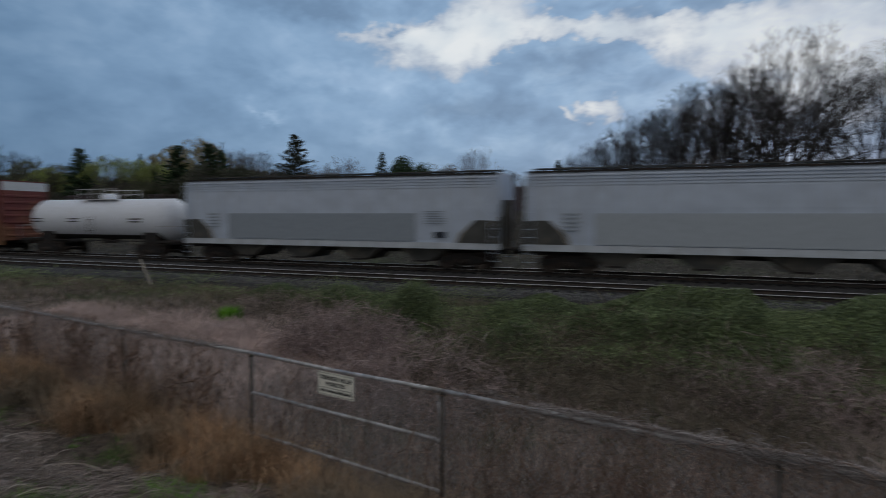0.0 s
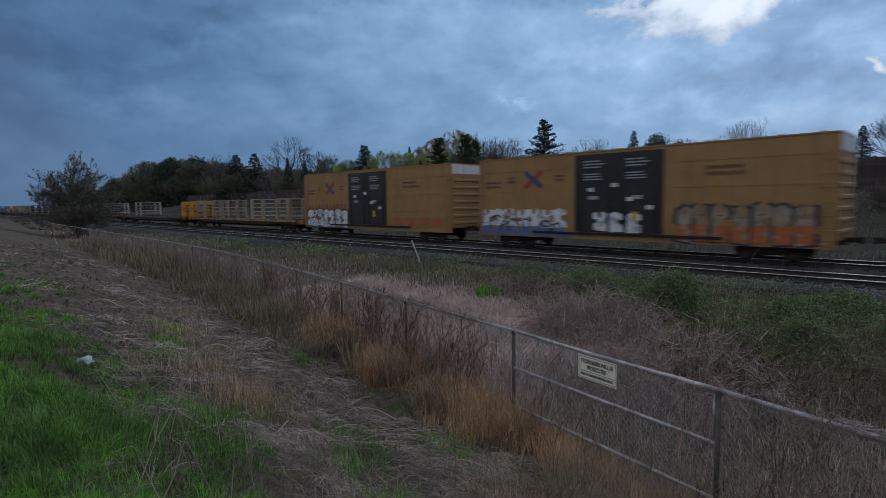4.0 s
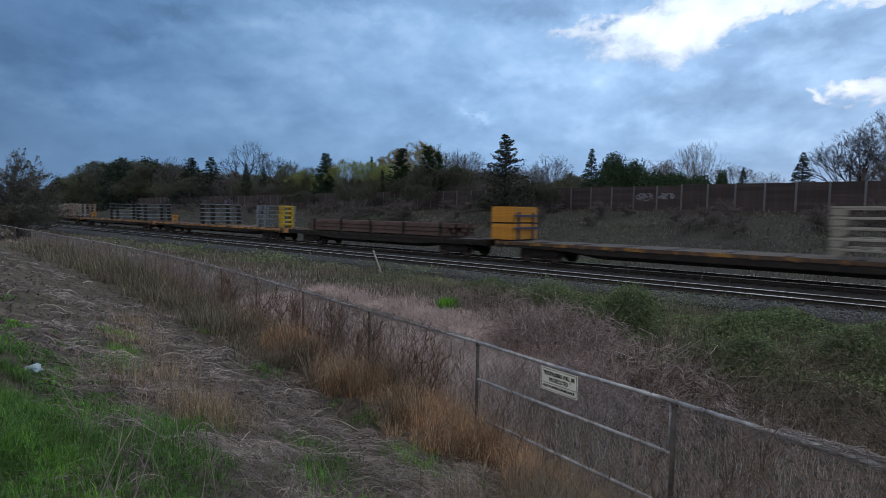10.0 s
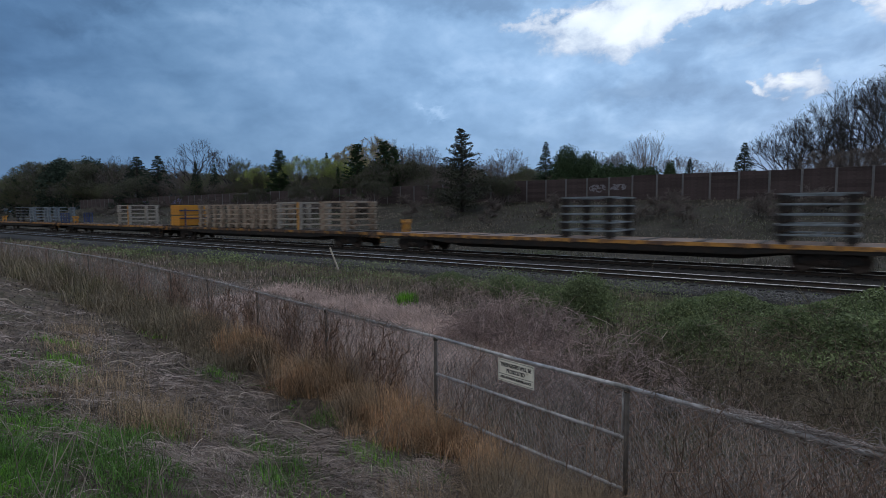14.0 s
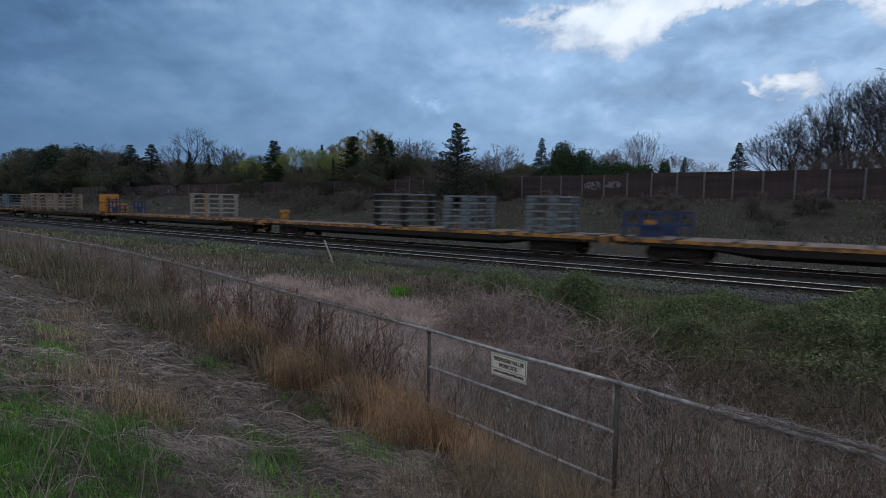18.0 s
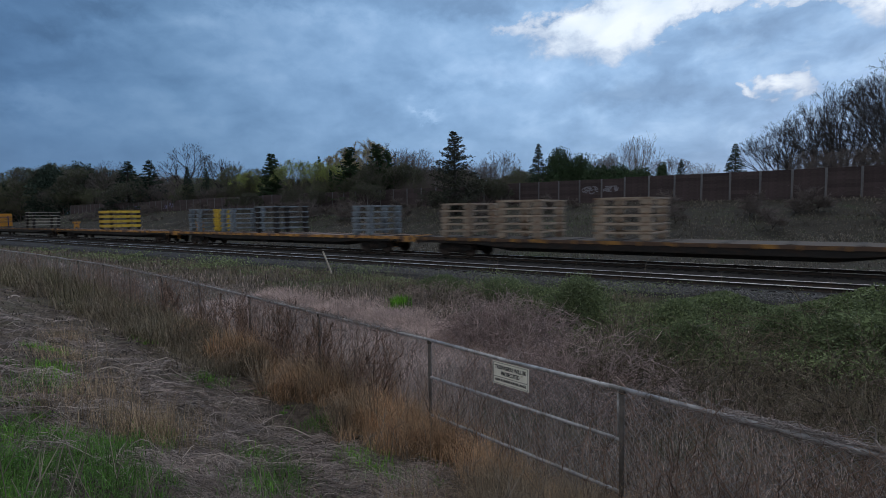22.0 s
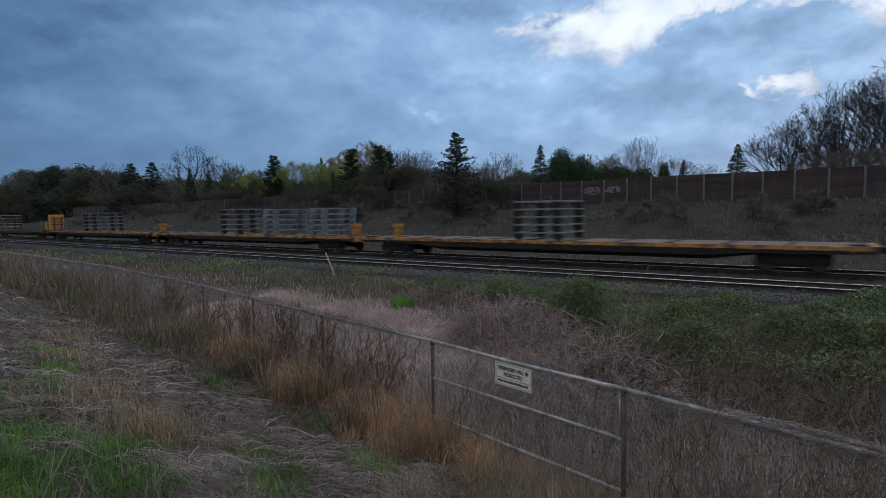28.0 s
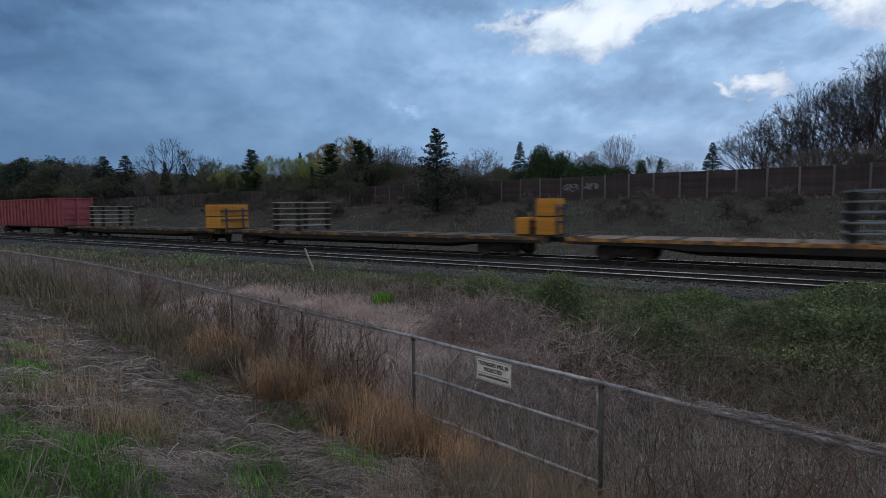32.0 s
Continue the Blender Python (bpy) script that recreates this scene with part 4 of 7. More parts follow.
def yellow_boxcar(seed):
    car, hl, hw = boxcar("ochre-yellow boxcar with black double doors and sprayed lettering", 18.0, M["yellow_box"], M["black_door"], M["yellow_box"], 5.0, "yellow")
    y = -hw - 0.03
    for a, mat, lab in ((0.62, "emblem_red", "faded red bar of the crossed emblem"), (2.52, "emblem_blue", "faded blue bar of the crossed emblem")):
        emblem = bmesh.new()
        d = Vector((math.cos(a), math.sin(a)))
        n = Vector((-d.y, d.x)) * 0.14
        c = Vector((-5.0, 3.75))
        vs = [bm_v for bm_v in (emblem.verts.new((p.x, y - 0.001 * a, p.y)) for p in (c + d * 0.72 + n, c - d * 0.72 + n, c - d * 0.72 - n, c + d * 0.72 - n))]
        emblem.faces.new(vs)
        part("emblem", emblem, M[mat], car, lab)
    old, pale = M["purple"], M["hopper_dark"]
    bars(car, old, -8.5, -7.2, 3.3, 3.8, y, 2, seed), bars(car, old, -6.8, -6.2, 3.6, 4.0, y, 2, seed + 1), bars(car, old, -3.6, -2.9, 3.6, 4.0, y, 2, seed + 7)
    bars(car, old, 4.2, 6.2, 3.55, 4.1, y, 2, seed + 2)
    for x in (-1.75, 0.55):
        bars(car, pale, x, x + 1.2, 4.15, 4.6, y - 0.13, 3, seed + 3), bars(car, pale, x, x + 1.2, 3.55, 3.95, y - 0.13, 3, seed + 4)
        bars(car, pale, x + 0.3, x + 0.9, 2.5, 2.9, y - 0.13, 1, seed + 5)
    if seed > 20:
        plan = ((-8.9, -2.5, 1.0, 2.5, "graf_pink", 6, 20, 0.8, 0.0), (-8.6, -2.5, 0.58, 2.12, "graf_dark", 7, 6, 1.16, 0.012), (-8.55, -2.55, 0.66, 2.04, "graf_white", 7, 6, 0.95, 0.024), (3.0, 8.3, 1.0, 1.5, "graf_red", 4, 10, 0.8, 0.0))
    else:
        plan = ((-8.8, -2.7, 0.62, 1.5, "graf_blue", 7, 6, 1.1, 0.0), (-8.7, -2.8, 1.1, 2.1, "graf_white", 7, 6, 1.0, 0.012), (2.8, 8.5, 0.60, 2.35, "graf_dark", 7, 10, 1.08, 0.0), (2.9, 8.4, 0.68, 2.25, "rack_wood", 7, 10, 0.85, 0.012), (2.9, 8.4, 0.68, 1.4, "graf_red", 7, 12, 0.85, 0.024), (-1.2, 1.4, 0.98, 1.95, "graf_white", 3, 9, 0.85, 0.12))
    for x0, x1, z0, z1, mat, n, k, grow, off in plan:
        spray(car, x0, x1, z0, z1, y - 0.004 - off, n, seed + k, M[mat], grow, {"graf_white": "white sprayed letter", "graf_dark": "dark outline of a sprayed letter", "graf_blue": "blue sprayed letter"}.get(mat, "reddish sprayed letter"))
    strokes(car, -8.4, -2.8, 0.8, 1.9, y - 0.040, 8, seed + 8, M["graf_dark"], 0.10, "dark sprayed stroke")
    for x, z in ((-1.5, 3.0), (-0.2, 3.2), (0.6, 2.5), (1.6, 2.1)):
        part("door_label", boxes((x, x + 0.32, y - 0.14, y - 0.13, z, z + 0.2)), M["white_paint"], car)
    part("placard", boxes((0.9, 1.15, y - 0.14, y - 0.13, 1.55, 2.0)), M["yellow_mark"], car, "yellow placard on the door")
    return car


def hopper(panel="hopper_dark"):
    car = thing("covered_hopper", "pale grey curved-side covered hopper car", "hopper car", "cars of the freight train")
    hl, zs, zt = 9.5, 1.15, 4.55
    prof = [(-1.0, 4.72), (-1.38, 4.62), (-1.50, 4.45), (-1.56, 3.9), (-1.58, 3.0), (-1.55, 2.0), (-1.5, 1.25)]
    full = prof + [(-y, z) for y, z in prof[::-1]]
    bm = bmesh.new()
    xs = [-hl + 0.1, -hl + 0.6, hl - 0.6, hl - 0.1]
    rows = []
    for i, x in enumerate(xs):
        rows.append([bm.verts.new((x, y, max(z, 2.5) if i in (0, 3) else z)) for y, z in full])
    for a, b in zip(rows, rows[1:]):
        for i in range(len(full) - 1):
            bm.faces.new((a[i], b[i], b[i + 1], a[i + 1])).smooth = False
    bm.faces.new(rows[0]), bm.faces.new(rows[-1][::-1])
    bmesh.ops.recalc_face_normals(bm, faces=bm.faces)
    part("body", bm, M["hopper"], car)
    lines = bmesh.new()
    for s in (-1, 1):
        for z in (4.0, 4.14, 4.28, 4.42):
            box(lines, -hl + 0.15, hl - 0.15, s * 1.545 - 0.035, s * 1.545 + 0.035, z, z + 0.05)
    part("side_ribs", lines, M["hopper"], car)
    for s in (-1, 1):
        part("side_sill", boxes((-hl, hl, s * 1.56 - 0.05, s * 1.56 + 0.05, 1.02, 1.32)), M["hopper_sill"], car, "pale side sill")
        part("roof_edge", boxes((-hl + 0.1, hl - 0.1, s * 1.45 - 0.05, s * 1.45 + 0.05, 4.60, 4.68)), M["under"], car)
        # sloped end sheets and end cage
        slope = bmesh.new()
        vs = [slope.verts.new(p) for p in ((s * (hl - 0.15), -1.45, 2.55), (s * (hl - 0.15), 1.45, 2.55), (s * (hl - 2.3), 1.45, 1.2), (s * (hl - 2.3), -1.45, 1.2))]
        vs2 = [slope.verts.new(v.co + Vector((0, 0, -0.05))) for v in vs]
        slope.faces.new(vs), slope.faces.new(vs2[::-1])
        for i in range(4):
            slope.faces.new((vs[i], vs2[i], vs2[(i + 1) % 4], vs[(i + 1) % 4]))
        bmesh.ops.recalc_face_normals(slope, faces=slope.faces)
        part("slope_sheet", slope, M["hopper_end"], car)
        for y, back in ((-1.0, 0.0), (1.0, 0.0)):
            e = s * hl
            # the open end bay is drawn as a dark plate on the side
            for name, mat, grow, off, lab in (("rust_stain", M["hopper_stain"], 0.13, 0.0, "ochre stain round the end bay"), ("end_bay", M["hopper_end"], 0.0, 0.012, "dark eight-sided bay over the truck")):
                bay = bmesh.new()
                pts = [(e - s * (2.05 + grow), 1.33), (e - s * (1.85 + grow), 1.78), (e - s * 1.2, 2.42), (e - s * 0.02, 2.42), (e - s * 0.02, 1.33)]
                prism(bay, pts, y * (1.60 + off) - 0.015, y * (1.60 + off) + 0.015)
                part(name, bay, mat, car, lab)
            rungs = [((s * (hl - 0.5), y * 1.68, 0.5 + 0.38 * i), (s * (hl - 0.05), y * 1.68, 0.5 + 0.38 * i), 0.016) for i in range(11)]
            part("ladder", tubes(rungs + [((s * (hl - x), y * 1.68, 0.45), (s * (hl - x), y * 1.68, 4.5), 0.014) for x in (0.05, 0.5)], 5), M["hopper"], car)
            part("end_post", boxes((s * (hl - 0.06) - 0.06, s * (hl - 0.06) + 0.06, y * 1.3 - 0.07, y * 1.3 + 0.07, 1.1, 2.6)), M["hopper_end"], car)
        part("end_platform", boxes((s * (hl + 0.12) - 0.28, s * (hl + 0.12) + 0.28, -1.4, 1.4, 1.02, 1.10)), M["under"], car)
        part("brake_stand", boxes((s * (hl + 0.10) - 0.10, s * (hl + 0.10) + 0.10, -0.9, 0.3, 1.10, 3.4)), M["hopper_end"], car)
    for i in range(4):
        x = -5.4 + 3.6 * i
        h = bmesh.new()
        prism(h, [(x - 1.6, 1.15), (x + 1.6, 1.15), (x + 0.45, 0.4), (x - 0.45, 0.4)], -1.15, 1.15)
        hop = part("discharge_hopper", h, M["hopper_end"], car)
        part("gate", boxes((x - 0.4, x + 0.4, -1.35, 1.35, 0.33, 0.42)), M["under"], hop)
    part("running_board", boxes((-hl + 0.2, hl - 0.2, -0.35, 0.35, 4.86, 4.9), *[(-hl + 0.6 + i * 1.4, -hl + 0.66 + i * 1.4, -0.3, 0.3, 4.7, 4.86) for i in range(13)]), M["hopper_end"], car)
    part("centre_sill", boxes((-hl, hl, -0.3, 0.3, 0.75, 1.1)), M["under"], car)
    part("repaint_panel", boxes((-6.3, 5.2, -1.606, -1.574, 1.36, 2.75)), M[panel], car, "darker grey painted-over panel")
    bars(car, M["hopper_dark"], -7.7, -6.9, 1.9, 2.8, -1.606, 5, 11)
    bars(car, M["hopper_dark"], 5.7, 6.9, 2.2, 2.9, -1.606, 6, 12)
    part("stencil_plate", boxes((6.2, 6.8, -1.61, -1.59, 1.55, 1.85)), M["graf_dark"], car)
    for x in (-hl + 2.0, hl - 2.0):
        add_truck(car, x)
    add_ends(car, hl + 0.2)
    return car


def tank_car(label, paint, mount_frame, length, z0, radius):
    car = thing("tank_car", label, "tank car", "cars of the freight train")
    hl = length / 2
    prof = [(-hl, 0.0)] + [(-hl + 0.75 * (1 - math.cos(a)), radius * math.sin(a)) for a in (0.35, 0.7, 1.0, 1.25, 1.5708)] + [(hl - 0.75 * (1 - math.cos(a)), radius * math.sin(a)) for a in (1.5708, 1.25, 1.0, 0.7, 0.35)] + [(hl, 0.0)]
    part("tank", made(lathe, prof, "x", 36, (0, 0, z0)), paint, car)
    for x in (-hl + 0.75, hl - 0.75, -2.0, 2.0):
        bands = bmesh.new()
        lathe(bands, [(x - 0.04, radius + 0.001), (x - 0.04, radius + 0.013), (x + 0.04, radius + 0.013), (x + 0.04, radius + 0.001)], "x", 36, (0, 0, z0))
        part("weld_band", bands, paint, car)
    # underside band: near-black on the white tank, body paint on the other
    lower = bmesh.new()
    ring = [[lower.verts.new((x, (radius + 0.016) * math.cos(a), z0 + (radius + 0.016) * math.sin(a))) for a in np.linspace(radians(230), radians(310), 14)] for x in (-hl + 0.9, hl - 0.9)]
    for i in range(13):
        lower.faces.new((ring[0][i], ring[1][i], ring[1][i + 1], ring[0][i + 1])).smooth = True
    part("lower_jacket", lower, M["under"] if mount_frame else paint, car, "band along the underside of the tank")
    dome = part("dome", tubes([((0, 0, z0 + radius - 0.1), (0, 0, z0 + radius + 0.28), 0.5)], 20), paint, car, "manway dome")
    part("dome_lid", tubes([((0, 0, z0 + radius + 0.28), (0, 0, z0 + radius + 0.36), 0.34)], 16), paint, dome)
    top = z0 + radius
    grid = [(-1.6, 1.6, -0.85, -0.35, top - 0.06, top - 0.02), (-1.6, 1.6, 0.35, 0.85, top - 0.06, top - 0.02)]
    part("platform", boxes(*grid), M["under"] if not mount_frame else M["white_paint"], car)
    rail = []
    for y in (-0.9, 0.9):
        for z in (top + 0.32, top + 0.62):
            rail.append(((-1.7, y, z), (1.7, y, z), 0.02))
        for x in (-1.7, -0.6, 0.6, 1.7):
            rail.append(((x, y, top - 0.25), (x, y, top + 0.62), 0.02))
    part("hand_rail", tubes(rail, 6), M["white_paint"] if mount_frame else M["under"], car)
    for s in (-1, 1):
        part("end_platform", boxes((s * (hl + 0.1) - 0.7, s * (hl + 0.1) + 0.7, -1.35, 1.35, 0.95, 1.08)), M["under"], car)
        part("saddle", boxes((s * (hl - 1.6) - 0.6, s * (hl - 1.6) + 0.6, -1.0, 1.0, 0.75, z0 - radius * 0.62)), M["under"], car)
        part("end_rail", tubes([((s * (hl + 0.7), -1.3, 1.05), (s * (hl + 0.7), -1.3, 1.95), 0.02), ((s * (hl + 0.7), 1.3, 1.05), (s * (hl + 0.7), 1.3, 1.95), 0.02), ((s * (hl + 0.7), -1.3, 1.95), (s * (hl + 0.7), 1.3, 1.95), 0.02), ((s * (hl + 0.7), -1.3, 1.95), (s * (hl - 0.5), -1.42, 1.95), 0.02)], 6), M["galv"], car)
        add_truck(car, s * (hl - 1.6))
    part("ladder", tubes([((x, -radius - 0.12, 0.9 + 0.0 * i), (x, -radius - 0.12, z0 + 0.2), 0.018) for i, x in enumerate((-0.25, 0.25))] + [((-0.25, -radius - 0.12, 0.95 + 0.35 * i), (0.25, -radius - 0.12, 0.95 + 0.35 * i), 0.014) for i in range(5)], 6), M["under"], car)
    part("outlet", boxes((-0.35, 0.35, -0.35, 0.35, z0 - radius - 0.3, z0 - radius + 0.15)), M["under"], car)
    part("brake_rig", boxes((-hl + 1.0, hl - 1.0, -1.42, -1.36, 1.0, 1.05), (-hl + 1.0, hl - 1.0, 1.36, 1.42, 1.0, 1.05)), M["under"], car)
    for i, (a, b) in enumerate(((-5.6, -4.4), (3.2, 4.6), (-2.2, -0.9))):
        bars(car, M["under"] if mount_frame else M["flat_brown"], a, b, z0 - 0.25, z0 + 0.1, -radius - 0.006, 2, 30 + i)
    if not mount_frame:
        part("placard", boxes((1.6, 2.7, -radius - 0.012, -radius + 0.02, z0 - 0.35, z0 - 0.05)), M["yellow_mark"], car, "yellow rectangular mark")
    add_ends(car, hl + 0.7)
    return car


def flatcar(label, length, side_mat, deck_mat, z_deck=1.07):
    """A long flat car: deck, deep fish-belly side sills, stake pockets, trucks."""
    car = thing("flatcar", label, "flatcar", "cars of the freight train")
    hl = length / 2 - 0.5
    part("deck", boxes((-hl, hl, -1.42, 1.42, z_deck - 0.07, z_deck)), deck_mat, car)
    for i in range(12):
        x = -hl + 0.35 + (2 * hl - 0.7) * i / 11
        part("cross_plate", boxes((x - 0.14, x + 0.14, -1.35, 1.35, z_deck, z_deck + 0.025)), M["under"], car)
    for s in (-1, 1):
        sill = bmesh.new()
        box(sill, -hl, hl, s * 1.47 - 0.04, s * 1.47 + 0.04, z_deck - 0.165, z_deck)
        sl = part("side_sill", sill, side_mat, car)
        # near-black web below the thin coloured flange
        web = bmesh.new()
        prism(web, [(-hl, z_deck - 0.165), (hl, z_deck - 0.165), (hl, z_deck - 0.30), (hl - 4.2, z_deck - 0.34), (hl - 5.6, z_deck - 0.46), (-hl + 5.6, z_deck - 0.46), (-hl + 4.2, z_deck - 0.34), (-hl, z_deck - 0.30)], s * 1.44 - 0.03, s * 1.44 + 0.03)
        part("sill_web", web, M["under"], car, "dark lower web of the side sill")
        pocket = mesh_of("stake_pocket", boxes((-0.06, 0.06, -0.03, 0.03, -0.20, 0.01)), side_mat)
        for x in np.linspace(-hl + 0.8, hl - 0.8, 17):
            part("stake_pocket", pocket, None, sl, at=(x, s * 1.53, z_deck))
        part("end_sill", boxes((s * hl - 0.08, s * hl + 0.08, -1.45, 1.45, z_deck - 0.36, z_deck + 0.01)), side_mat, car)
        part("bridge_plate", boxes((s * (hl - 0.5) - 0.3, s * (hl - 0.5) + 0.3, -1.2, -0.5, z_deck + 0.002, z_deck + 0.05)), M["under"], car)
        part("grab_iron", tubes([((s * (hl - 0.25), -1.56, 0.45), (s * (hl - 0.25), -1.56, z_deck - 0.05), 0.012), ((s * (hl - 0.65), -1.56, 0.45), (s * (hl - 0.65), -1.56, z_deck - 0.05), 0.012), ((s * (hl - 0.25), -1.56, 0.45), (s * (hl - 0.65), -1.56, 0.45), 0.012)], 5), side_mat, car)
    belly = bmesh.new()
    prism(belly, [(-hl + 0.3, z_deck - 0.1), (hl - 0.3, z_deck - 0.1), (hl - 3.6, z_deck - 0.42), (hl - 5.8, z_deck - 0.72), (-hl + 5.8, z_deck - 0.72), (-hl + 3.6, z_deck - 0.42)], -0.42, 0.42)
    part("centre_sill", belly, M["under"], car)
    part("brake_gear", boxes((-1.8, -0.9, -0.9, -0.45, 0.42, 0.85), (0.8, 1.6, -0.95, -0.5, 0.45, 0.8)), M["under"], car)
    for x in (-hl + 2.6, hl - 2.6):
        add_truck(car, x)
    add_ends(car, hl)
    return car


def add_hitch(car, x, z_deck=1.07):
    """A raised trailer hitch on the deck."""
    h = part("hitch", boxes((-0.17, 0.17, -0.34, 0.34, 0.60, 0.70), bevel=0.015), M["hitch"], car, "orange raised trailer hitch", at=(x, 0, z_deck + 0.002))
    for q in (-1, 1):
        for w in (-1, 1):
            part("hitch_leg", boxes((q * 0.11 - 0.04, q * 0.11 + 0.04, w * 0.2 - 0.05, w * 0.2 + 0.05, 0, 0.60)), M["hitch"], h)
        part("hitch_jaw", boxes((q * 0.11 - 0.05, q * 0.11 + 0.05, -0.34, 0.34, 0.70, 0.82)), M["hitch"], h)
    part("hitch_brace", boxes((-0.06, 0.06, -0.14, 0.14, 0.2, 0.5)), M["hitch"], h)


def blue_stand(length=2.4):
    """An open blue steel stand round the hitch."""
    st = thing("steel_stand", "open blue steel stand standing on the flatcar deck", "steel stand", "loads on the flatcars")
    hl = length / 2
    for x in (-hl, -hl * 0.35, hl * 0.35, hl):
        for y in (-1.25, 1.25):
            part("upright", boxes((x - 0.05, x + 0.05, y - 0.05, y + 0.05, 0.0, 1.2)), M["blue_steel"], st)
    for y in (-1.25, 1.25):
        for z in (0.5, 1.1):
            part("rail", boxes((-hl, hl, y * 1.05 - 0.04, y * 1.05 + 0.04, z, z + 0.11)), M["blue_steel"], st)
        part("side_plate", boxes((-hl * 0.33, hl * 0.33, y - 0.02, y + 0.02, 0.05, 0.5)), M["blue_steel"], st)
    return st


def gondola(length):
    car = thing("gondola_car", "dull red high-sided gondola with ribbed sides", "gondola car", "cars of the freight train")
    hl = length / 2 - 0.5
    zt = 3.95
    part("floor", boxes((-hl, hl, -1.5, 1.5, 1.0, 1.12)), M["under"], car)
    for s in (-1, 1):
        side = part("side", boxes((-hl, hl, s * 1.5 - 0.03, s * 1.5 + 0.03, 1.0, zt)), M["gondola"], car)
        for i in range(20):
            x = -hl + 0.1 + (2 * hl - 0.2) * i / 19
            part("rib", boxes((x - 0.07, x + 0.07, s * 1.56 - 0.06, s * 1.56 + 0.06, 0.95, zt)), M["gondola"], side)
        part("top_chord", boxes((-hl, hl, s * 1.54 - 0.09, s * 1.54 + 0.09, zt, zt + 0.12)), M["gondola"], side)
        end = part("end", boxes((s * hl - 0.03, s * hl + 0.03, -1.47, 1.47, 1.0, zt)), M["gondola"], car)
        part("end_rib", boxes(*[(s * (hl + 0.06) - 0.06, s * (hl + 0.06) + 0.06, -1.45, 1.45, z, z + 0.1) for z in (1.15, 1.75, 2.35, 3.0)], (s * (hl + 0.07) - 0.07, s * (hl + 0.07) + 0.07, -0.1, 0.1, 1.0, zt), (s * (hl + 0.07) - 0.07, s * (hl + 0.07) + 0.07, -1.5, -1.38, 1.0, zt + 0.1), (s * (hl + 0.07) - 0.07, s * (hl + 0.07) + 0.07, 1.38, 1.5, 1.0, zt + 0.1), (s * (hl + 0.07) - 0.08, s * (hl + 0.07) + 0.08, -1.5, 1.5, zt, zt + 0.12)), M["gondola"], end)
        add_truck(car, s * (hl - 2.3))
    part("centre_sill", boxes((-hl, hl, -0.35, 0.35, 0.7, 1.0)), M["under"], car)
    add_ends(car, hl)
    return car


def rack_stack(label, mat, length, layers=5, pitch=0.40, wide=3.0, block=0.30, strap=None, bar=0.10, foot_mat=None, strap_side=1):
    """Empty steel racks stacked on one another: a frame of bars with a stubby corner block under each end."""
    st = thing("rack_stack", label, "steel racks", "loads on the flatcars")
    hl, hw = length / 2, wide / 2
    gap = pitch - bar
    long_bar = mesh_of("long_bar", boxes((-hl, hl, -0.05, 0.05, gap, pitch), bevel=0.012), mat)
    end_bar = mesh_of("end_bar", boxes((-0.05, 0.05, -hw + 0.055, hw - 0.055, gap + 0.005, pitch - 0.005), bevel=0.012), mat)
    foot = mesh_of("corner_block", boxes((-block / 2, block / 2, -0.13, 0.13, 0.07, gap), (-block * 0.3, block * 0.3, -0.09, 0.09, 0.0, 0.07)), foot_mat or mat)
    for i in range(layers):
        at = Vector((random.uniform(-0.04, 0.04), random.uniform(-0.03, 0.03), i * pitch))
        r = part("rack", boxes((-0.05, 0.05, -hw + 0.06, hw - 0.06, gap + 0.01, pitch - 0.03)) if i == 0 else RACK_MID[label], mat, st, at=at)
        if i == 0:
            RACK_MID[label] = r.data
        for q in (-1, 1):
            part("long_bar", long_bar, None, r, at=(0, q * (hw - 0.05), 0))
            part("end_bar", end_bar, None, r, at=(q * (hl - 0.05), 0, 0))
            for w in (-1, 1):
                part("corner_block", foot, None, r, at=(q * (hl - block / 2 - 0.04), w * (hw - 0.15), 0))
    if strap:
        x = strap_side * (hl - block / 2 - 0.04)
        part("strap", boxes((x - 0.11, x + 0.11, -hw - 0.014, -hw - 0.002, 0.0, layers * pitch - 0.03)), strap, st, "orange band down the stack")
    return st


RACK_MID = {}


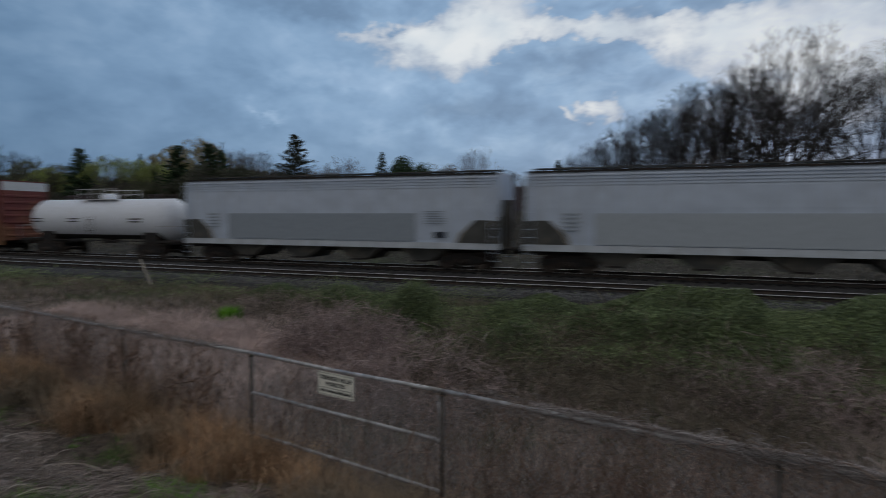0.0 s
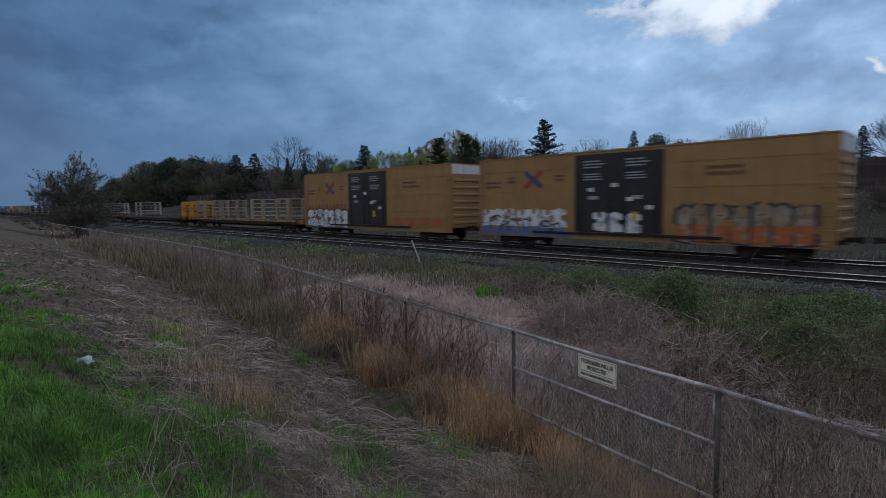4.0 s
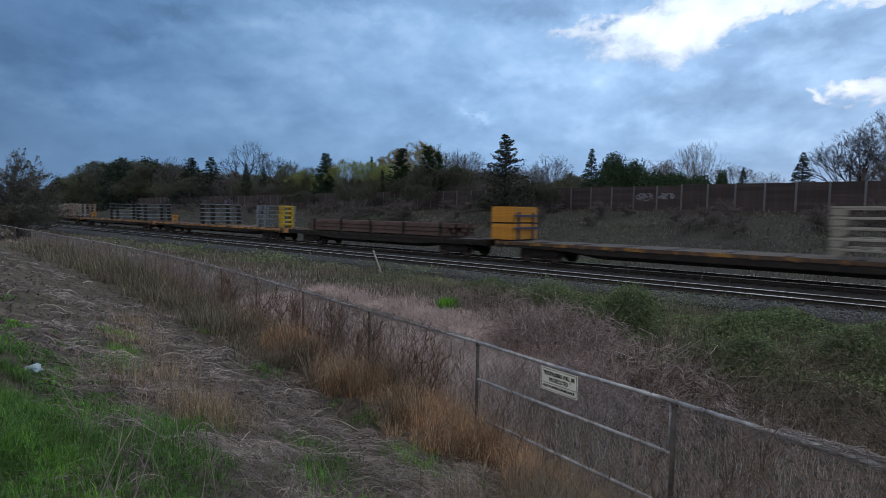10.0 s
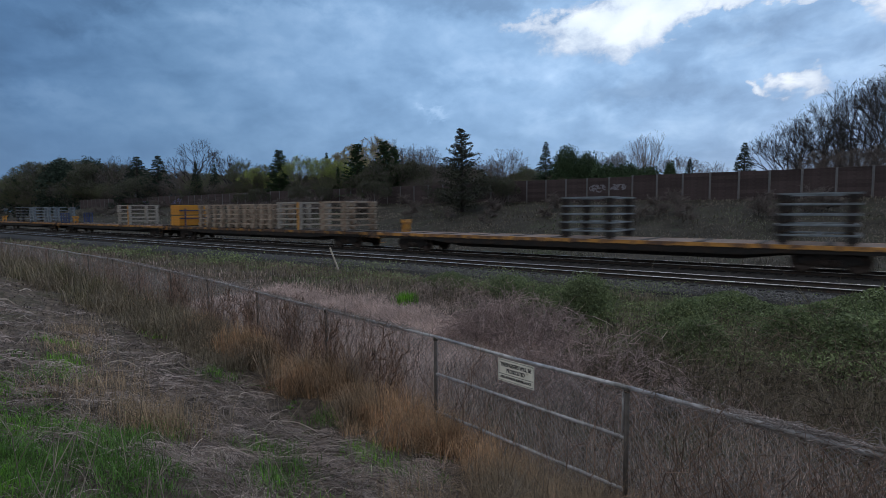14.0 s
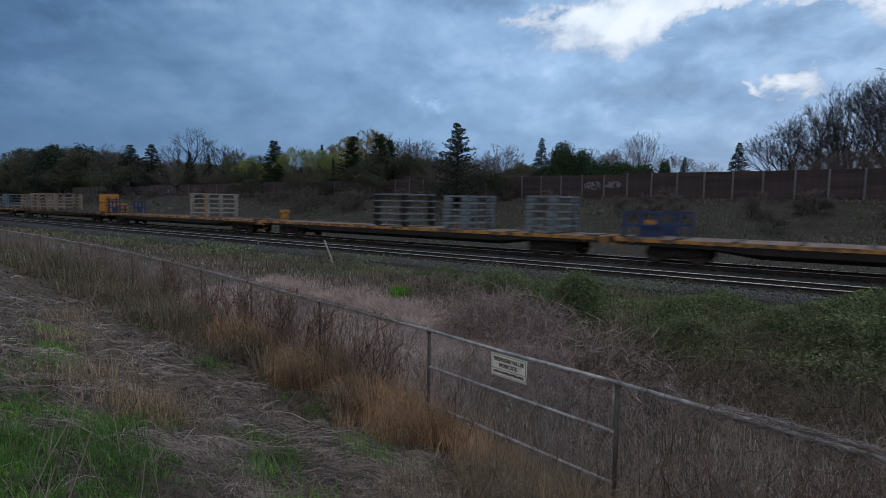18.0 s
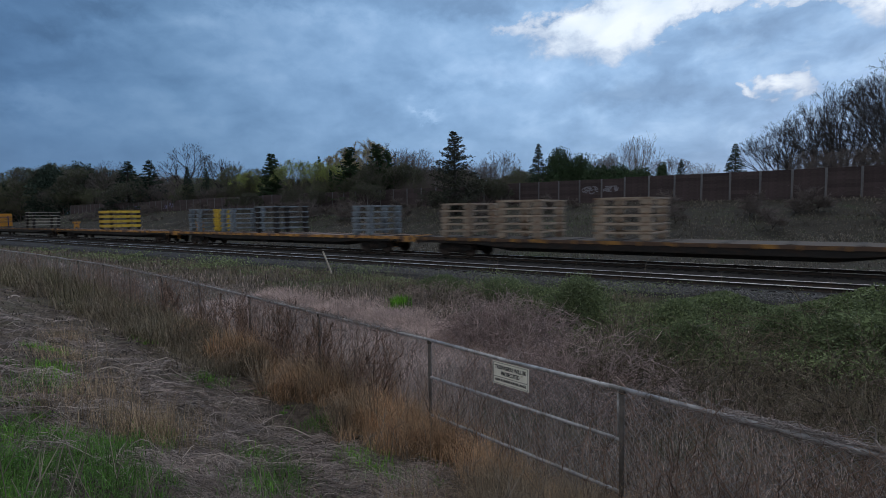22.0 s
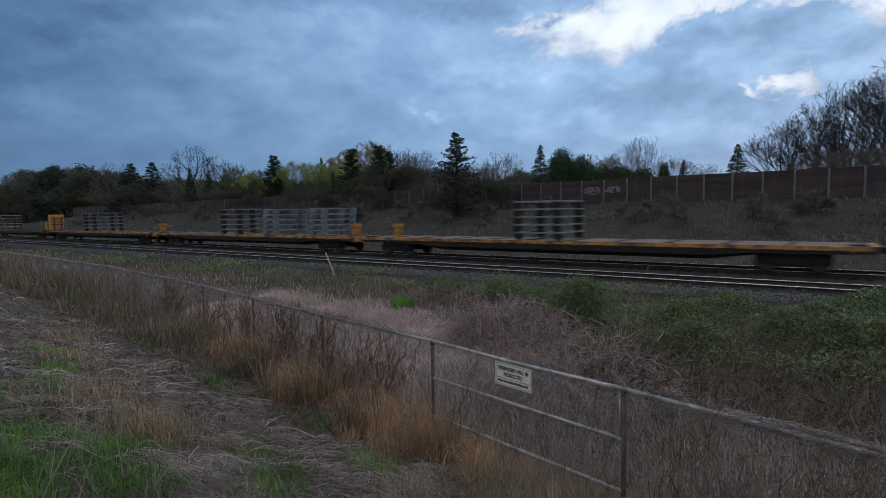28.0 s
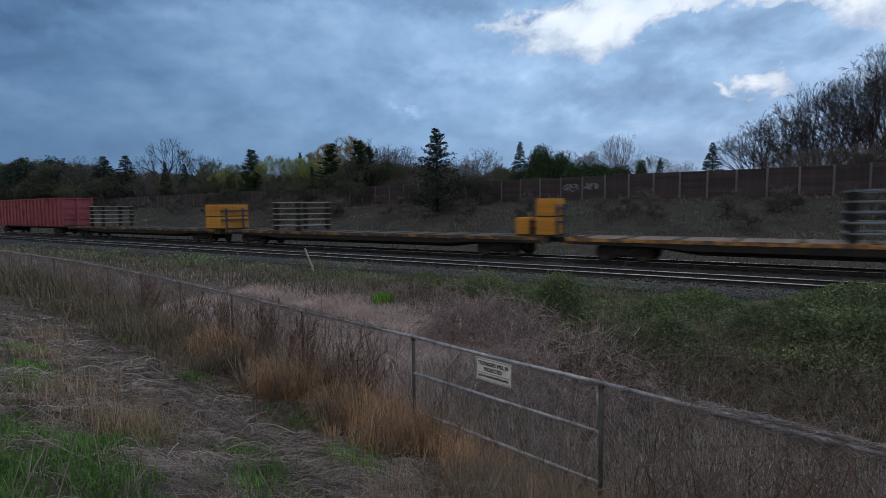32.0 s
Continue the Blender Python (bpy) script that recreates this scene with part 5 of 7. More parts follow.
def panel_pile(label, columns, length=1.45, pitch=0.98, hw=1.3):
    """Bundles of orange-yellow ribbed panels, piled, with dark blue stakes and straps across the end."""
    st = thing("panel_pile", label, "panel bundles", "loads on the flatcars")
    n = len(columns)
    core = mesh_of("panel_core", boxes((-length / 2 + 0.03, length / 2 - 0.03, -hw + 0.03, hw - 0.03, 0.05, pitch - 0.04)), M["crate"])
    panel = mesh_of("panel", boxes((-length / 2, length / 2, -hw, hw, 0.0, 0.055)), M["crate"])
    skid = mesh_of("skid", boxes((-length / 2, length / 2, -0.1, 0.1, 0, 0.05)), M["under"])
    for j, k in enumerate(columns):
        x = (j - (n - 1) / 2) * (length + 1.25)
        top = k * pitch
        for i in range(k):
            bd = part("panel_core", core, None, st, at=(x + random.uniform(-0.03, 0.03), random.uniform(-0.03, 0.03), i * pitch))
            for z in np.arange(0.07, pitch - 0.09, 0.082):
                part("panel", panel, None, bd, at=(random.uniform(-0.008, 0.008), random.uniform(-0.008, 0.008), z))
            for y in (-hw * 0.75, hw * 0.75):
                part("skid", skid, None, bd, at=(0, y, 0))
        xe = x + length / 2 + 0.05
        for y in (-hw * 0.58, hw * 0.58):
            part("stake", boxes((xe - 0.04, xe + 0.04, y - 0.05, y + 0.05, 0.0, 0.82 * top)), M["strap"], st)
        for fz in (0.36, 0.72):
            part("strap", boxes((xe + 0.04, xe + 0.09, -hw - 0.02, hw - 0.05, fz * top - 0.05, fz * top + 0.05)), M["strap"], st)
    return st


def rail_pile(label, length):
    """Dark steel lengths laid low on the deck."""
    st = thing("steel_pile", label, "steel lengths", "loads on the flatcars")
    me = mesh_of("length", boxes((-length / 2, length / 2, -0.09, 0.09, 0, 0.16), (-length / 2, length / 2, -0.04, 0.04, 0.16, 0.24)), M["rust_steel"])
    for i in range(3):
        for j in range(10):
            part("length", me, None, st, at=(random.uniform(-0.25, 0.25), -1.2 + j * 0.265, 0.06 + i * 0.27))
    for x in np.linspace(-length / 2 + 0.8, length / 2 - 0.8, 5):
        part("bearer", boxes((x - 0.08, x + 0.08, -1.35, 1.35, 0.0, 0.06)), M["deck_wood"], st)
        for y in (-1.36, 1.36):
            part("stake", boxes((x - 0.05, x + 0.05, y - 0.05, y + 0.05, 0, 0.95)), M["under"], st)
    return st


# the train: each thing with its middle's place along the track at 0 s
CONSIST = []


def place(ob, s, z=0.0):
    CONSIST.append((ob, s, z))
    return ob


h1 = hopper()
place(h1, -10.05), place(hopper("hopper_pale"), 10.05)
place(tank_car("white tank car stained with rust, with a railed platform on top", M["white_tank"], True, 12.4, 2.39, 1.30), -27.5)
place(red_boxcar(), -44.75)
place(tank_car("slate-blue tank car with a yellow mark on its side", M["dark_tank"], False, 13.5, 2.55, 1.42), -61.5)
y2 = place(yellow_boxcar(5), -79.6)
place(yellow_boxcar(40), -100.0)

COUPLINGS = [-110.2, -137.4, -164.6, -191.4, -212.4, -239.6, -266.7, -293.3, -320.3, -347.2, -374.4, -401.4, -428.9, -455.9, -482.9, -509.9, -536.9, -563.9, -592.0, -619.0]
fy = flatcar("long flatcar with chipped orange side sills and a worn plank deck", 27.1, M["flat_yellow"], M["deck_wood"])
fb = flatcar("long flatcar with rusty brown side sills and a sooty deck", 27.1, M["flat_brown"], M["deck_dark"])
fs = flatcar("short sooty black flatcar carrying steel lengths", 21.0, M["under"], M["deck_dark"])
BROWN = (1, 2, 6, 10, 13, 17, 18)
HITCHES = {4: (-237.2,), 5: (-265.1,), 7: (-318.7,), 8: (-346.1,), 11: (-427.0,), 12: (-453.9,), 14: (-507.6,), 15: (-511.4,), 16: (-538.0,)}
first = {id(fy): True, id(fb): True}
for i, (a, b) in enumerate(zip(COUPLINGS, COUPLINGS[1:])):
    src = fs if i == 3 else fb if i in BROWN else fy
    if src is fs:
        car = fs
    elif first.pop(id(src), False):
        car = src
    else:
        car = copy_thing(src, Matrix())
    place(car, (a + b) / 2)
for i, xs in HITCHES.items():
    car = [c for c, s, z in CONSIST if c.name.startswith("flatcar")][i]
    for x in xs:
        add_hitch(car, x - (COUPLINGS[i] + COUPLINGS[i + 1]) / 2)
place(gondola(20.5), -629.6)

DECK = 1.07 + 0.026
white = rack_stack("stack of off-white steel racks with an orange band on the deck", M["rack_white"], 2.7, strap=M["hitch"])
white_r = rack_stack("stack of off-white steel racks with a rusty band at its end", M["rack_white"], 2.7, strap=M["rust_steel"], strap_side=-1)
plain = rack_stack("stack of plain off-white steel racks on the deck", M["rack_white"], 2.7)
thin = rack_stack("stack of thin pale steel racks on dark feet on the deck", M["rack_white"], 2.7, bar=0.075, foot_mat=M["under"])
tan = rack_stack("stack of rusty tan steel racks on the flatcar deck", M["rack_wood"], 2.7, block=0.5)
tan_s = rack_stack("short stack of rusty tan steel racks on the deck", M["rack_wood"], 1.6, pitch=0.38, block=0.45)
tan_m = rack_stack("stack of weathered tan steel racks on the deck", M["rack_wood"], 2.05, pitch=0.38, block=0.45)
grey = rack_stack("stack of blue-grey steel racks on the flatcar deck", M["rack_grey"], 2.7, block=0.4, bar=0.085, foot_mat=M["under"])
slate = rack_stack("short stack of blue-grey steel racks on the deck", M["rack_grey"], 1.7, pitch=0.38, block=0.4)
yellow = rack_stack("stack of bright yellow steel racks on the flatcar deck", M["rack_yellow"], 2.7, layers=4, pitch=0.49, bar=0.27, foot_mat=M["under"])
ylw = rack_stack("narrow stack of bright yellow steel racks on the deck", M["rack_yellow"], 0.6, pitch=0.38, block=0.3, wide=1.2, bar=0.16)
pile1 = panel_pile("tall pile of orange-yellow ribbed panel bundles on the deck", (2,))
pile2 = panel_pile("two tall piles of orange-yellow ribbed panel bundles", (2, 2))
pile_s = panel_pile("narrow tall pile of orange-yellow ribbed panel bundles", (2,), 1.0, 0.98, 0.7)
pile_m = panel_pile("tall pile of orange-yellow ribbed panel bundles beside a stand", (2,), 1.5, 0.98, 0.7)
low_s = panel_pile("narrow low bundle of orange-yellow ribbed panels", (1,), 0.75, 0.98, 0.7)
pile_w = panel_pile("pile of orange-yellow ribbed panel bundles with blue straps", (2,), 1.95)
dark = rail_pile("low pile of dark steel lengths on a short flatcar", 14.7)
stand_1 = blue_stand()
place(stand_1, -318.3, DECK)
place(copy_thing(stand_1, Matrix()), -372.2, DECK)
# kind of load, its middle along the track at 0 s
LOADS = [
    (tan, -113.2), (white, -118.5), (tan, -128.2), (tan, -133.0), (pile2, -137.7), (white_r, -157.5), (plain, -174.2), (pile1, -190.8), (dark, -202.0), (ylw, -214.5), (slate, -216.1), (grey, -226.4), (grey, -243.2),
    (grey, -252.4), (tan, -270.4), (white, -275.2), (tan_s, -278.0), (tan_s, -280.2), (tan_s, -282.4), (tan_s, -284.6), (tan_s, -286.8), (pile1, -291.9), (white, -302.1), (slate, -323.7), (slate, -329.0), (grey, -334.0), (white, -355.8), (low_s, -374.0), (pile_m, -376.4),
    (tan, -388.7), (tan, -394.1), (tan_m, -398.1), (slate, -405.4), (grey, -415.4), (slate, -420.4), (ylw, -423.5), (slate, -425.3), (yellow, -442.6), (thin, -464.5), (pile1, -481.3), (grey, -497.0),
    (slate, -513.7), (slate, -519.0), (grey, -524.2), (grey, -551.2), (pile_s, -564.9), (low_s, -566.2), (thin, -584.0), (pile_w, -592.9), (thin, -612.2),
]
used = set()
for ob, s in LOADS:
    if ob.name in used:
        c = copy_thing(ob, Matrix())
    else:
        c = ob
        used.add(ob.name)
    place(c, s, DECK)


def travel(t):
    """How far the train has come along the track at t seconds: it slows a little in the first eight."""
    return 17.3 * t - 0.684 * max(0.0, 8.0 - t)

# ---- trees ----
M["bark"] = material("dark_bark", (0.055, 0.047, 0.042), 0.95, vary=0.3, stretch=(1, 1, 0.3), bump=0.5)
M["twig"] = material("bare_twigs", (0.160, 0.135, 0.124), 0.95, vary=0.2, bump=0, island=0.25)
M["twig_dark"] = material("dark_bare_twigs", (0.040, 0.036, 0.037), 0.95, vary=0.2, bump=0, island=0.25)
M["twig_pale"] = material("pale_bare_twigs", (0.22, 0.178, 0.155), 0.95, vary=0.2, bump=0, island=0.25)
M["needle"] = material("dark_spruce_needles", (0.032, 0.054, 0.036), 0.9, vary=0.3, bump=0, island=0.45)
M["cedar"] = material("cedar_foliage", (0.042, 0.078, 0.032), 0.9, vary=0.3, bump=0, island=0.4)
M["juniper"] = material("dull_juniper_foliage", (0.042, 0.048, 0.031), 0.9, vary=0.3, bump=0, island=0.4)
M["leaf_lime"] = material("fresh_lime_leaves", (0.38, 0.46, 0.12), 0.8, vary=0.25, bump=0, island=0.35, translucent=0.35)
M["leaf_olive"] = material("young_olive_leaves", (0.140, 0.160, 0.082), 0.85, vary=0.25, bump=0, island=0.35, translucent=0.3)
M["leaf_dark"] = material("dark_shrub_leaves", (0.092, 0.106, 0.064), 0.85, vary=0.3, bump=0, island=0.4, translucent=0.3)
M["leaf_gold"] = material("golden_willow_shoots", (0.42, 0.37, 0.175), 0.85, vary=0.2, bump=0, island=0.3, translucent=0.3)


def limbs(rng, height, spread, levels, up=0.35, first=0.25, twigs=3, thick=0.022, droop=0.0, fork=(3, 5), shrink=0.66, wob=1.0):
    """Tapered segments of a branching tree: arrays of start, end, radii, level."""
    out = []

    def grow(p, d, length, r, level):
        n = 4 if level == 0 else 3 if level < levels - 1 else 2
        pts, rad = [p], [r]
        for i in range(n):
            j = rng.normal(0, (0.10 + 0.05 * level) * wob, 3)
            d = d + j + np.array([0, 0, up * 0.25 - droop * level * 0.1])
            d = d / np.linalg.norm(d)
            pts.append(pts[-1] + d * length / n)
            rad.append(r * (1 - 0.55 * (i + 1) / n))
        for i in range(n):
            out.append((*pts[i], *pts[i + 1], rad[i], rad[i + 1], level))
        if level >= levels:
            return
        kids = rng.integers(fork[0], fork[1] + 1) + (2 if level == 0 else 0)
        if level == levels - 1:
            kids += twigs
        lo = first if level == 0 else 0.25
        for c in range(kids):
            f = lo + (1 - lo) * (c + rng.uniform(0.2, 0.9)) / kids
            k = min(n - 1, int(f * n))
            q = pts[k] + (pts[k + 1] - pts[k]) * (f * n - k)
            a = rng.uniform(0, 2 * np.pi)
            tilt = rng.uniform(0.45, 1.0) * spread
            side = np.array([np.cos(a), np.sin(a), 0.0])
            axis = pts[k + 1] - pts[k]
            axis = axis / np.linalg.norm(axis)
            e = axis * np.cos(tilt) + side * np.sin(tilt)
            e[2] = max(e[2], -0.15)
            e = e / np.linalg.norm(e)
            grow(q, e, length * shrink * rng.uniform(0.7, 1.1) * (1 - 0.25 * f if level == 0 else 1), max(rad[k] * 0.55, 0.008), level + 1)

    grow(np.zeros(3), np.array([0, 0, 1.0]), height * 0.62, height * thick, 0)
    a = np.array(out)
    top = a[:, 5].max()
    a[:, :6] *= height / top
    return a


def sticks(segs, least=0.0, sides=3):
    """Three-sided bars round the segments."""
    p, q, r0, r1 = segs[:, :3], segs[:, 3:6], np.maximum(segs[:, 6], least), np.maximum(segs[:, 7], least * 0.7)
    d = q - p
    d = d / np.maximum(np.linalg.norm(d, axis=1, keepdims=True), 1e-6)
    ref = np.where(np.abs(d[:, 2:3]) < 0.9, np.array([[0, 0, 1.0]]), np.array([[1.0, 0, 0]]))
    u = np.cross(d, ref)
    u = u / np.linalg.norm(u, axis=1, keepdims=True)
    v = np.cross(d, u)
    rings = []
    for base, r in ((p, r0), (q, r1)):
        for i in range(sides):
            a = 2 * np.pi * i / sides
            rings.append(base + (u * np.cos(a) + v * np.sin(a)) * r[:, None])
    verts = np.stack(rings, 1).reshape(-1, 3)
    o = (np.arange(len(p)) * 2 * sides)[:, None]
    faces = np.concatenate([o + np.array([[i, (i + 1) % sides, sides + (i + 1) % sides, sides + i]]) for i in range(sides)])
    return verts, faces


def leaves(rng, centres, size, flat=0.0, long=1.6):
    """Small folded leaf shapes (four-cornered) at the centres, each turned its own way."""
    n = len(centres)
    a = rng.normal(size=(n, 3))
    a[:, 2] *= 1 - flat
    a /= np.linalg.norm(a, axis=1, keepdims=True)
    b = np.cross(a, rng.normal(size=(n, 3)))
    b /= np.linalg.norm(b, axis=1, keepdims=True)
    s = size * rng.uniform(0.6, 1.4, (n, 1))
    verts = np.stack([centres - a * s * long, centres + b * s * 0.6, centres + a * s * long, centres - b * s * 0.6], 1).reshape(-1, 3)
    faces = (np.arange(n) * 4)[:, None] + np.array([[0, 1, 2, 3]])
    return verts, faces


def bare_tree(seed, label, height, mat, least, **kw):
    rng = np.random.default_rng(seed)
    t = thing("bare_tree", label, "tree", "trees behind the barrier")
    a = limbs(rng, height, **kw)
    v, f = sticks(a[a[:, 8] <= 1], 0.03, 5)
    raw("trunk", v, f, M["bark"], t, True)
    v, f = sticks(a[a[:, 8] > 1], least)
    tagged(raw("crown", v, f, mat, t), kind="stuff")
    return t


def forked(rng, height, stems, bole, tilt, depth, angle=0.42, ratio=0.80, up=0.10, thick=0.011, start=0.26, twiggy=4):
    """Segments of a bare crown that forks again and again from a few limbs, with short side twigs."""
    out = []

    def grow(p, d, length, r, level):
        n = 3
        for i in range(n):
            d = d + rng.normal(0, 0.042, 3) + np.array([0, 0, up * 0.5])
            d = d / np.linalg.norm(d)
            q = p + d * length / n
            r2 = r * 0.93
            out.append((*p, *q, r, r2, level))
            for c in range(int(level > 1) * rng.integers(0, twiggy)):
                e = d + rng.normal(0, 0.42, 3)
                e = e / np.linalg.norm(e)
                out.append((*q, *(q + e * length * rng.uniform(0.3, 0.6)), r2 * 0.45, r2 * 0.25, depth))
            p, r = q, r2
        if level >= depth:
            return
        k = 3 if rng.uniform() < 0.38 else 2
        spin = rng.uniform(0, 2 * np.pi)
        u = np.cross(d, [0.3, 0.7, 0.64])
        u = u / np.linalg.norm(u)
        v = np.cross(d, u)
        for c in range(k):
            a = spin + 2 * np.pi * c / k + rng.normal(0, 0.3)
            w = angle * rng.uniform(0.5, 1.25)
            e = d * np.cos(w) + (u * np.cos(a) + v * np.sin(a)) * np.sin(w)
            grow(p, e, length * ratio * rng.uniform(0.82, 1.12), r * (0.74 if k == 2 else 0.64), level + 1)

    for i in range(stems):
        lean = tilt * math.sqrt((i + 0.25) / stems)
        a = 2.4 * i + rng.uniform(-0.4, 0.4)
        d = np.array([np.cos(a) * np.sin(lean), np.sin(a) * np.sin(lean), np.cos(lean)])
        grow(np.array([0, 0, height * bole * rng.uniform(0.75, 1.0)]), d, height * start * rng.uniform(0.85, 1.1) * (1 - 0.12 * lean), height * thick, 1)
    a = np.array(out)
    a[:, :6] *= height * 0.95 / np.percentile(a[:, 5], 96)
    # the outermost twigs keep to a rounded crown
    wide = np.percentile(np.hypot(a[:, 3], a[:, 4]), 96)
    mid, half = np.array([0, 0, height * 0.42]), np.array([wide, wide, height * 0.56])
    for c in (0, 3):
        w = (a[:, c:c + 3] - mid) / half
        rho = np.linalg.norm(w, axis=1, keepdims=True)
        a[:, c:c + 3] = mid + w / np.maximum(rho, 1e-6) * np.where(rho > 0.94, 0.94 + 0.50 * (rho - 0.94), rho) * half
    a[:, [2, 5]] *= height / a[:, 5].max()
    return a


def fan_tree(seed, label, height, mat, least, stems=7, bole=0.14, tilt=0.66, depth=6, **kw):
    """A bare tree: a short trunk, then limbs fanning out into a dome of twigs."""
    rng = np.random.default_rng(seed)
    t = thing("bare_tree", label, "tree", "trees behind the barrier")
    a = forked(rng, height, stems, bole, tilt, depth, **kw)
    part("trunk", tubes([((0, 0, 0), (0, 0, height * bole), height * 0.022, height * 0.017)], 8), M["bark"], t)
    v, f = sticks(a[a[:, 8] <= 2], 0.02, 5)
    tagged(raw("limb_work", v, f, mat, t, True), kind="stuff")
    v, f = sticks(a[a[:, 8] > 2], least)
    tagged(raw("crown", v, f, mat, t), kind="stuff")
    return t


def leafy_tree(seed, label, height, mat, size, count, least=0.03, bark="twig", stems=6, bole=0.18, tilt=0.85, depth=5):
    """A forking tree with young leaves along its outer twigs."""
    rng = np.random.default_rng(seed)
    t = thing("budding_tree", label, "tree", "trees behind the barrier")
    a = forked(rng, height, stems, bole, tilt, depth)
    part("trunk", tubes([((0, 0, 0), (0, 0, height * bole), height * 0.02, height * 0.014)], 7), M["bark"], t)
    v, f = sticks(a, least)
    tagged(raw("branch_work", v, f, M[bark], t), kind="stuff")
    tips = a[a[:, 8] >= depth - 2]
    pick = tips[rng.integers(0, len(tips), count)]
    w = rng.uniform(0, 1, (count, 1))
    c = pick[:, :3] * (1 - w) + pick[:, 3:6] * w + rng.normal(0, size * 2.5, (count, 3))
    v, f = leaves(rng, c, size)
    tagged(raw("crown", v, f, mat, t), kind="stuff")
    return t


def spruce(seed, label, height, radius, mat, name="spruce_tree", ragged=0.25, dense=1.0, base=0.04, droop=0.35, tip=0.05, leaf=0.09):
    """A conifer: whorls of drooping branches, each hung with sprays of needles."""
    rng = np.random.default_rng(seed)
    t = thing(name, label, "tree", "trees behind the barrier")
    bm = tubes([((0, 0, 0), (0, 0, height * 0.5), height * 0.018, height * 0.011), ((0, 0, height * 0.5), (0, 0, height), height * 0.011, 0.01)], 7)
    part("trunk", bm, M["bark"], t)
    cs, branch = [], []
    levels = int(36 * dense)
    for i in range(levels):
        f = base + (1 - base) * i / levels
        z = height * f
        reach = radius * (1 - f) ** 0.95 + radius * tip
        k = int(rng.integers(6, 9) * dense)
        for j in range(k):
            a = rng.uniform(0, 2 * np.pi)
            r = reach * rng.uniform(1 - ragged, 1 + ragged * 0.6)
            d = np.array([np.cos(a), np.sin(a), 0])
            end = np.array([0, 0, z]) + d * r + np.array([0, 0, -droop * r + 0.10 * r])
            branch.append((0, 0, z, *end, 0.03, 0.012, 2))
            m = max(8, int(8 + 46 * r / radius))
            w = np.sqrt(rng.uniform(0.02, 1, (m, 1)))
            p = np.array([[0, 0, z]]) * (1 - w) + end[None] * w
            p = p + rng.normal(0, 0.035 * radius * (0.35 + r / radius), (m, 3)) * np.array([[1, 1, 0.8]])
            cs.append(p)
    cs = np.concatenate(cs)
    v, f = sticks(np.array(branch), 0.012)
    tagged(raw("branch_work", v, f, M["bark"], t), kind="stuff")
    v, f = leaves(rng, cs, leaf, 0.4, 1.9)
    tagged(raw("crown", v, f, mat, t), kind="stuff")
    return t


def lobed(seed, name, label, height, width, mat, lobes, count, size, trunk=True, category="tree", group="trees behind the barrier", flat=0.0):
    """A dense evergreen: many leaf sprays over uneven lobes."""
    rng = np.random.default_rng(seed)
    t = thing(name, label, category, group)
    cs, centres = [], []
    for i in range(lobes):
        f = (i + 0.5) / lobes
        r = width * (0.32 + 0.2 * rng.uniform()) * (1 - 0.45 * f)
        a = rng.uniform(0, 2 * np.pi)
        off = width * 0.38 * (1 - f) * rng.uniform(0.3, 1.0)
        c = np.array([np.cos(a) * off, np.sin(a) * off, height * (0.18 + 0.66 * f)])
        n = count // lobes
        d = rng.normal(size=(n, 3))
        d /= np.linalg.norm(d, axis=1, keepdims=True)
        rad = r * (1 + 0.16 * np.sin(d[:, :1] * 5 + i) * np.cos(d[:, 1:2] * 4 + 2 * i)) * rng.uniform(0.72, 1.05, (n, 1))
        p = c + d * rad * np.array([[1, 1, 1.25]])
        cs.append(p)
        centres.append(c)
    cs = np.concatenate(cs)
    cs = cs[cs[:, 2] > 0.02 * height]
    cs[:, 2] *= height / cs[:, 2].max()
    if trunk:
        part("trunk", tubes([((0, 0, 0), (0, 0, height * 0.7), height * 0.02, height * 0.008)] + [((0, 0, height * 0.25), tuple(c), 0.06, 0.02) for c in centres], 6), M["bark"], t)
    else:
        part("stem_work", tubes([((0, 0, 0), tuple(c), 0.03, 0.01) for c in centres], 5), M["bark"], t)
    v, f = leaves(rng, cs, size, flat)
    tagged(raw("crown", v, f, mat, t), kind="stuff")
    return t


def stand(ob, az, el, y, tall, seen, wide=1.0, lean=0.0):
    """Puts a copy of a tree in the plan: az and el are the bearing and height angle of its top from the lookout point, in degrees, y its distance across the line."""
    x = y * math.tan(radians(az))
    z = float(ground_z(x, y, False)) - 0.15
    top = 2.55 + math.hypot(x, y) * math.tan(radians(el))
    s = (top - z) / tall
    m = Matrix.Translation((x, y, z)) @ Matrix.Rotation(random.uniform(0, 6.28), 4, "Z") @ Matrix.Diagonal((s * wide, s * wide, s, 1))
    if ob.name in seen:
        return copy_thing(ob, m @ Matrix.Diagonal([1 / k for k in ob.scale] + [1]))
    seen.add(ob.name)
    ob.matrix_basis = m
    return ob


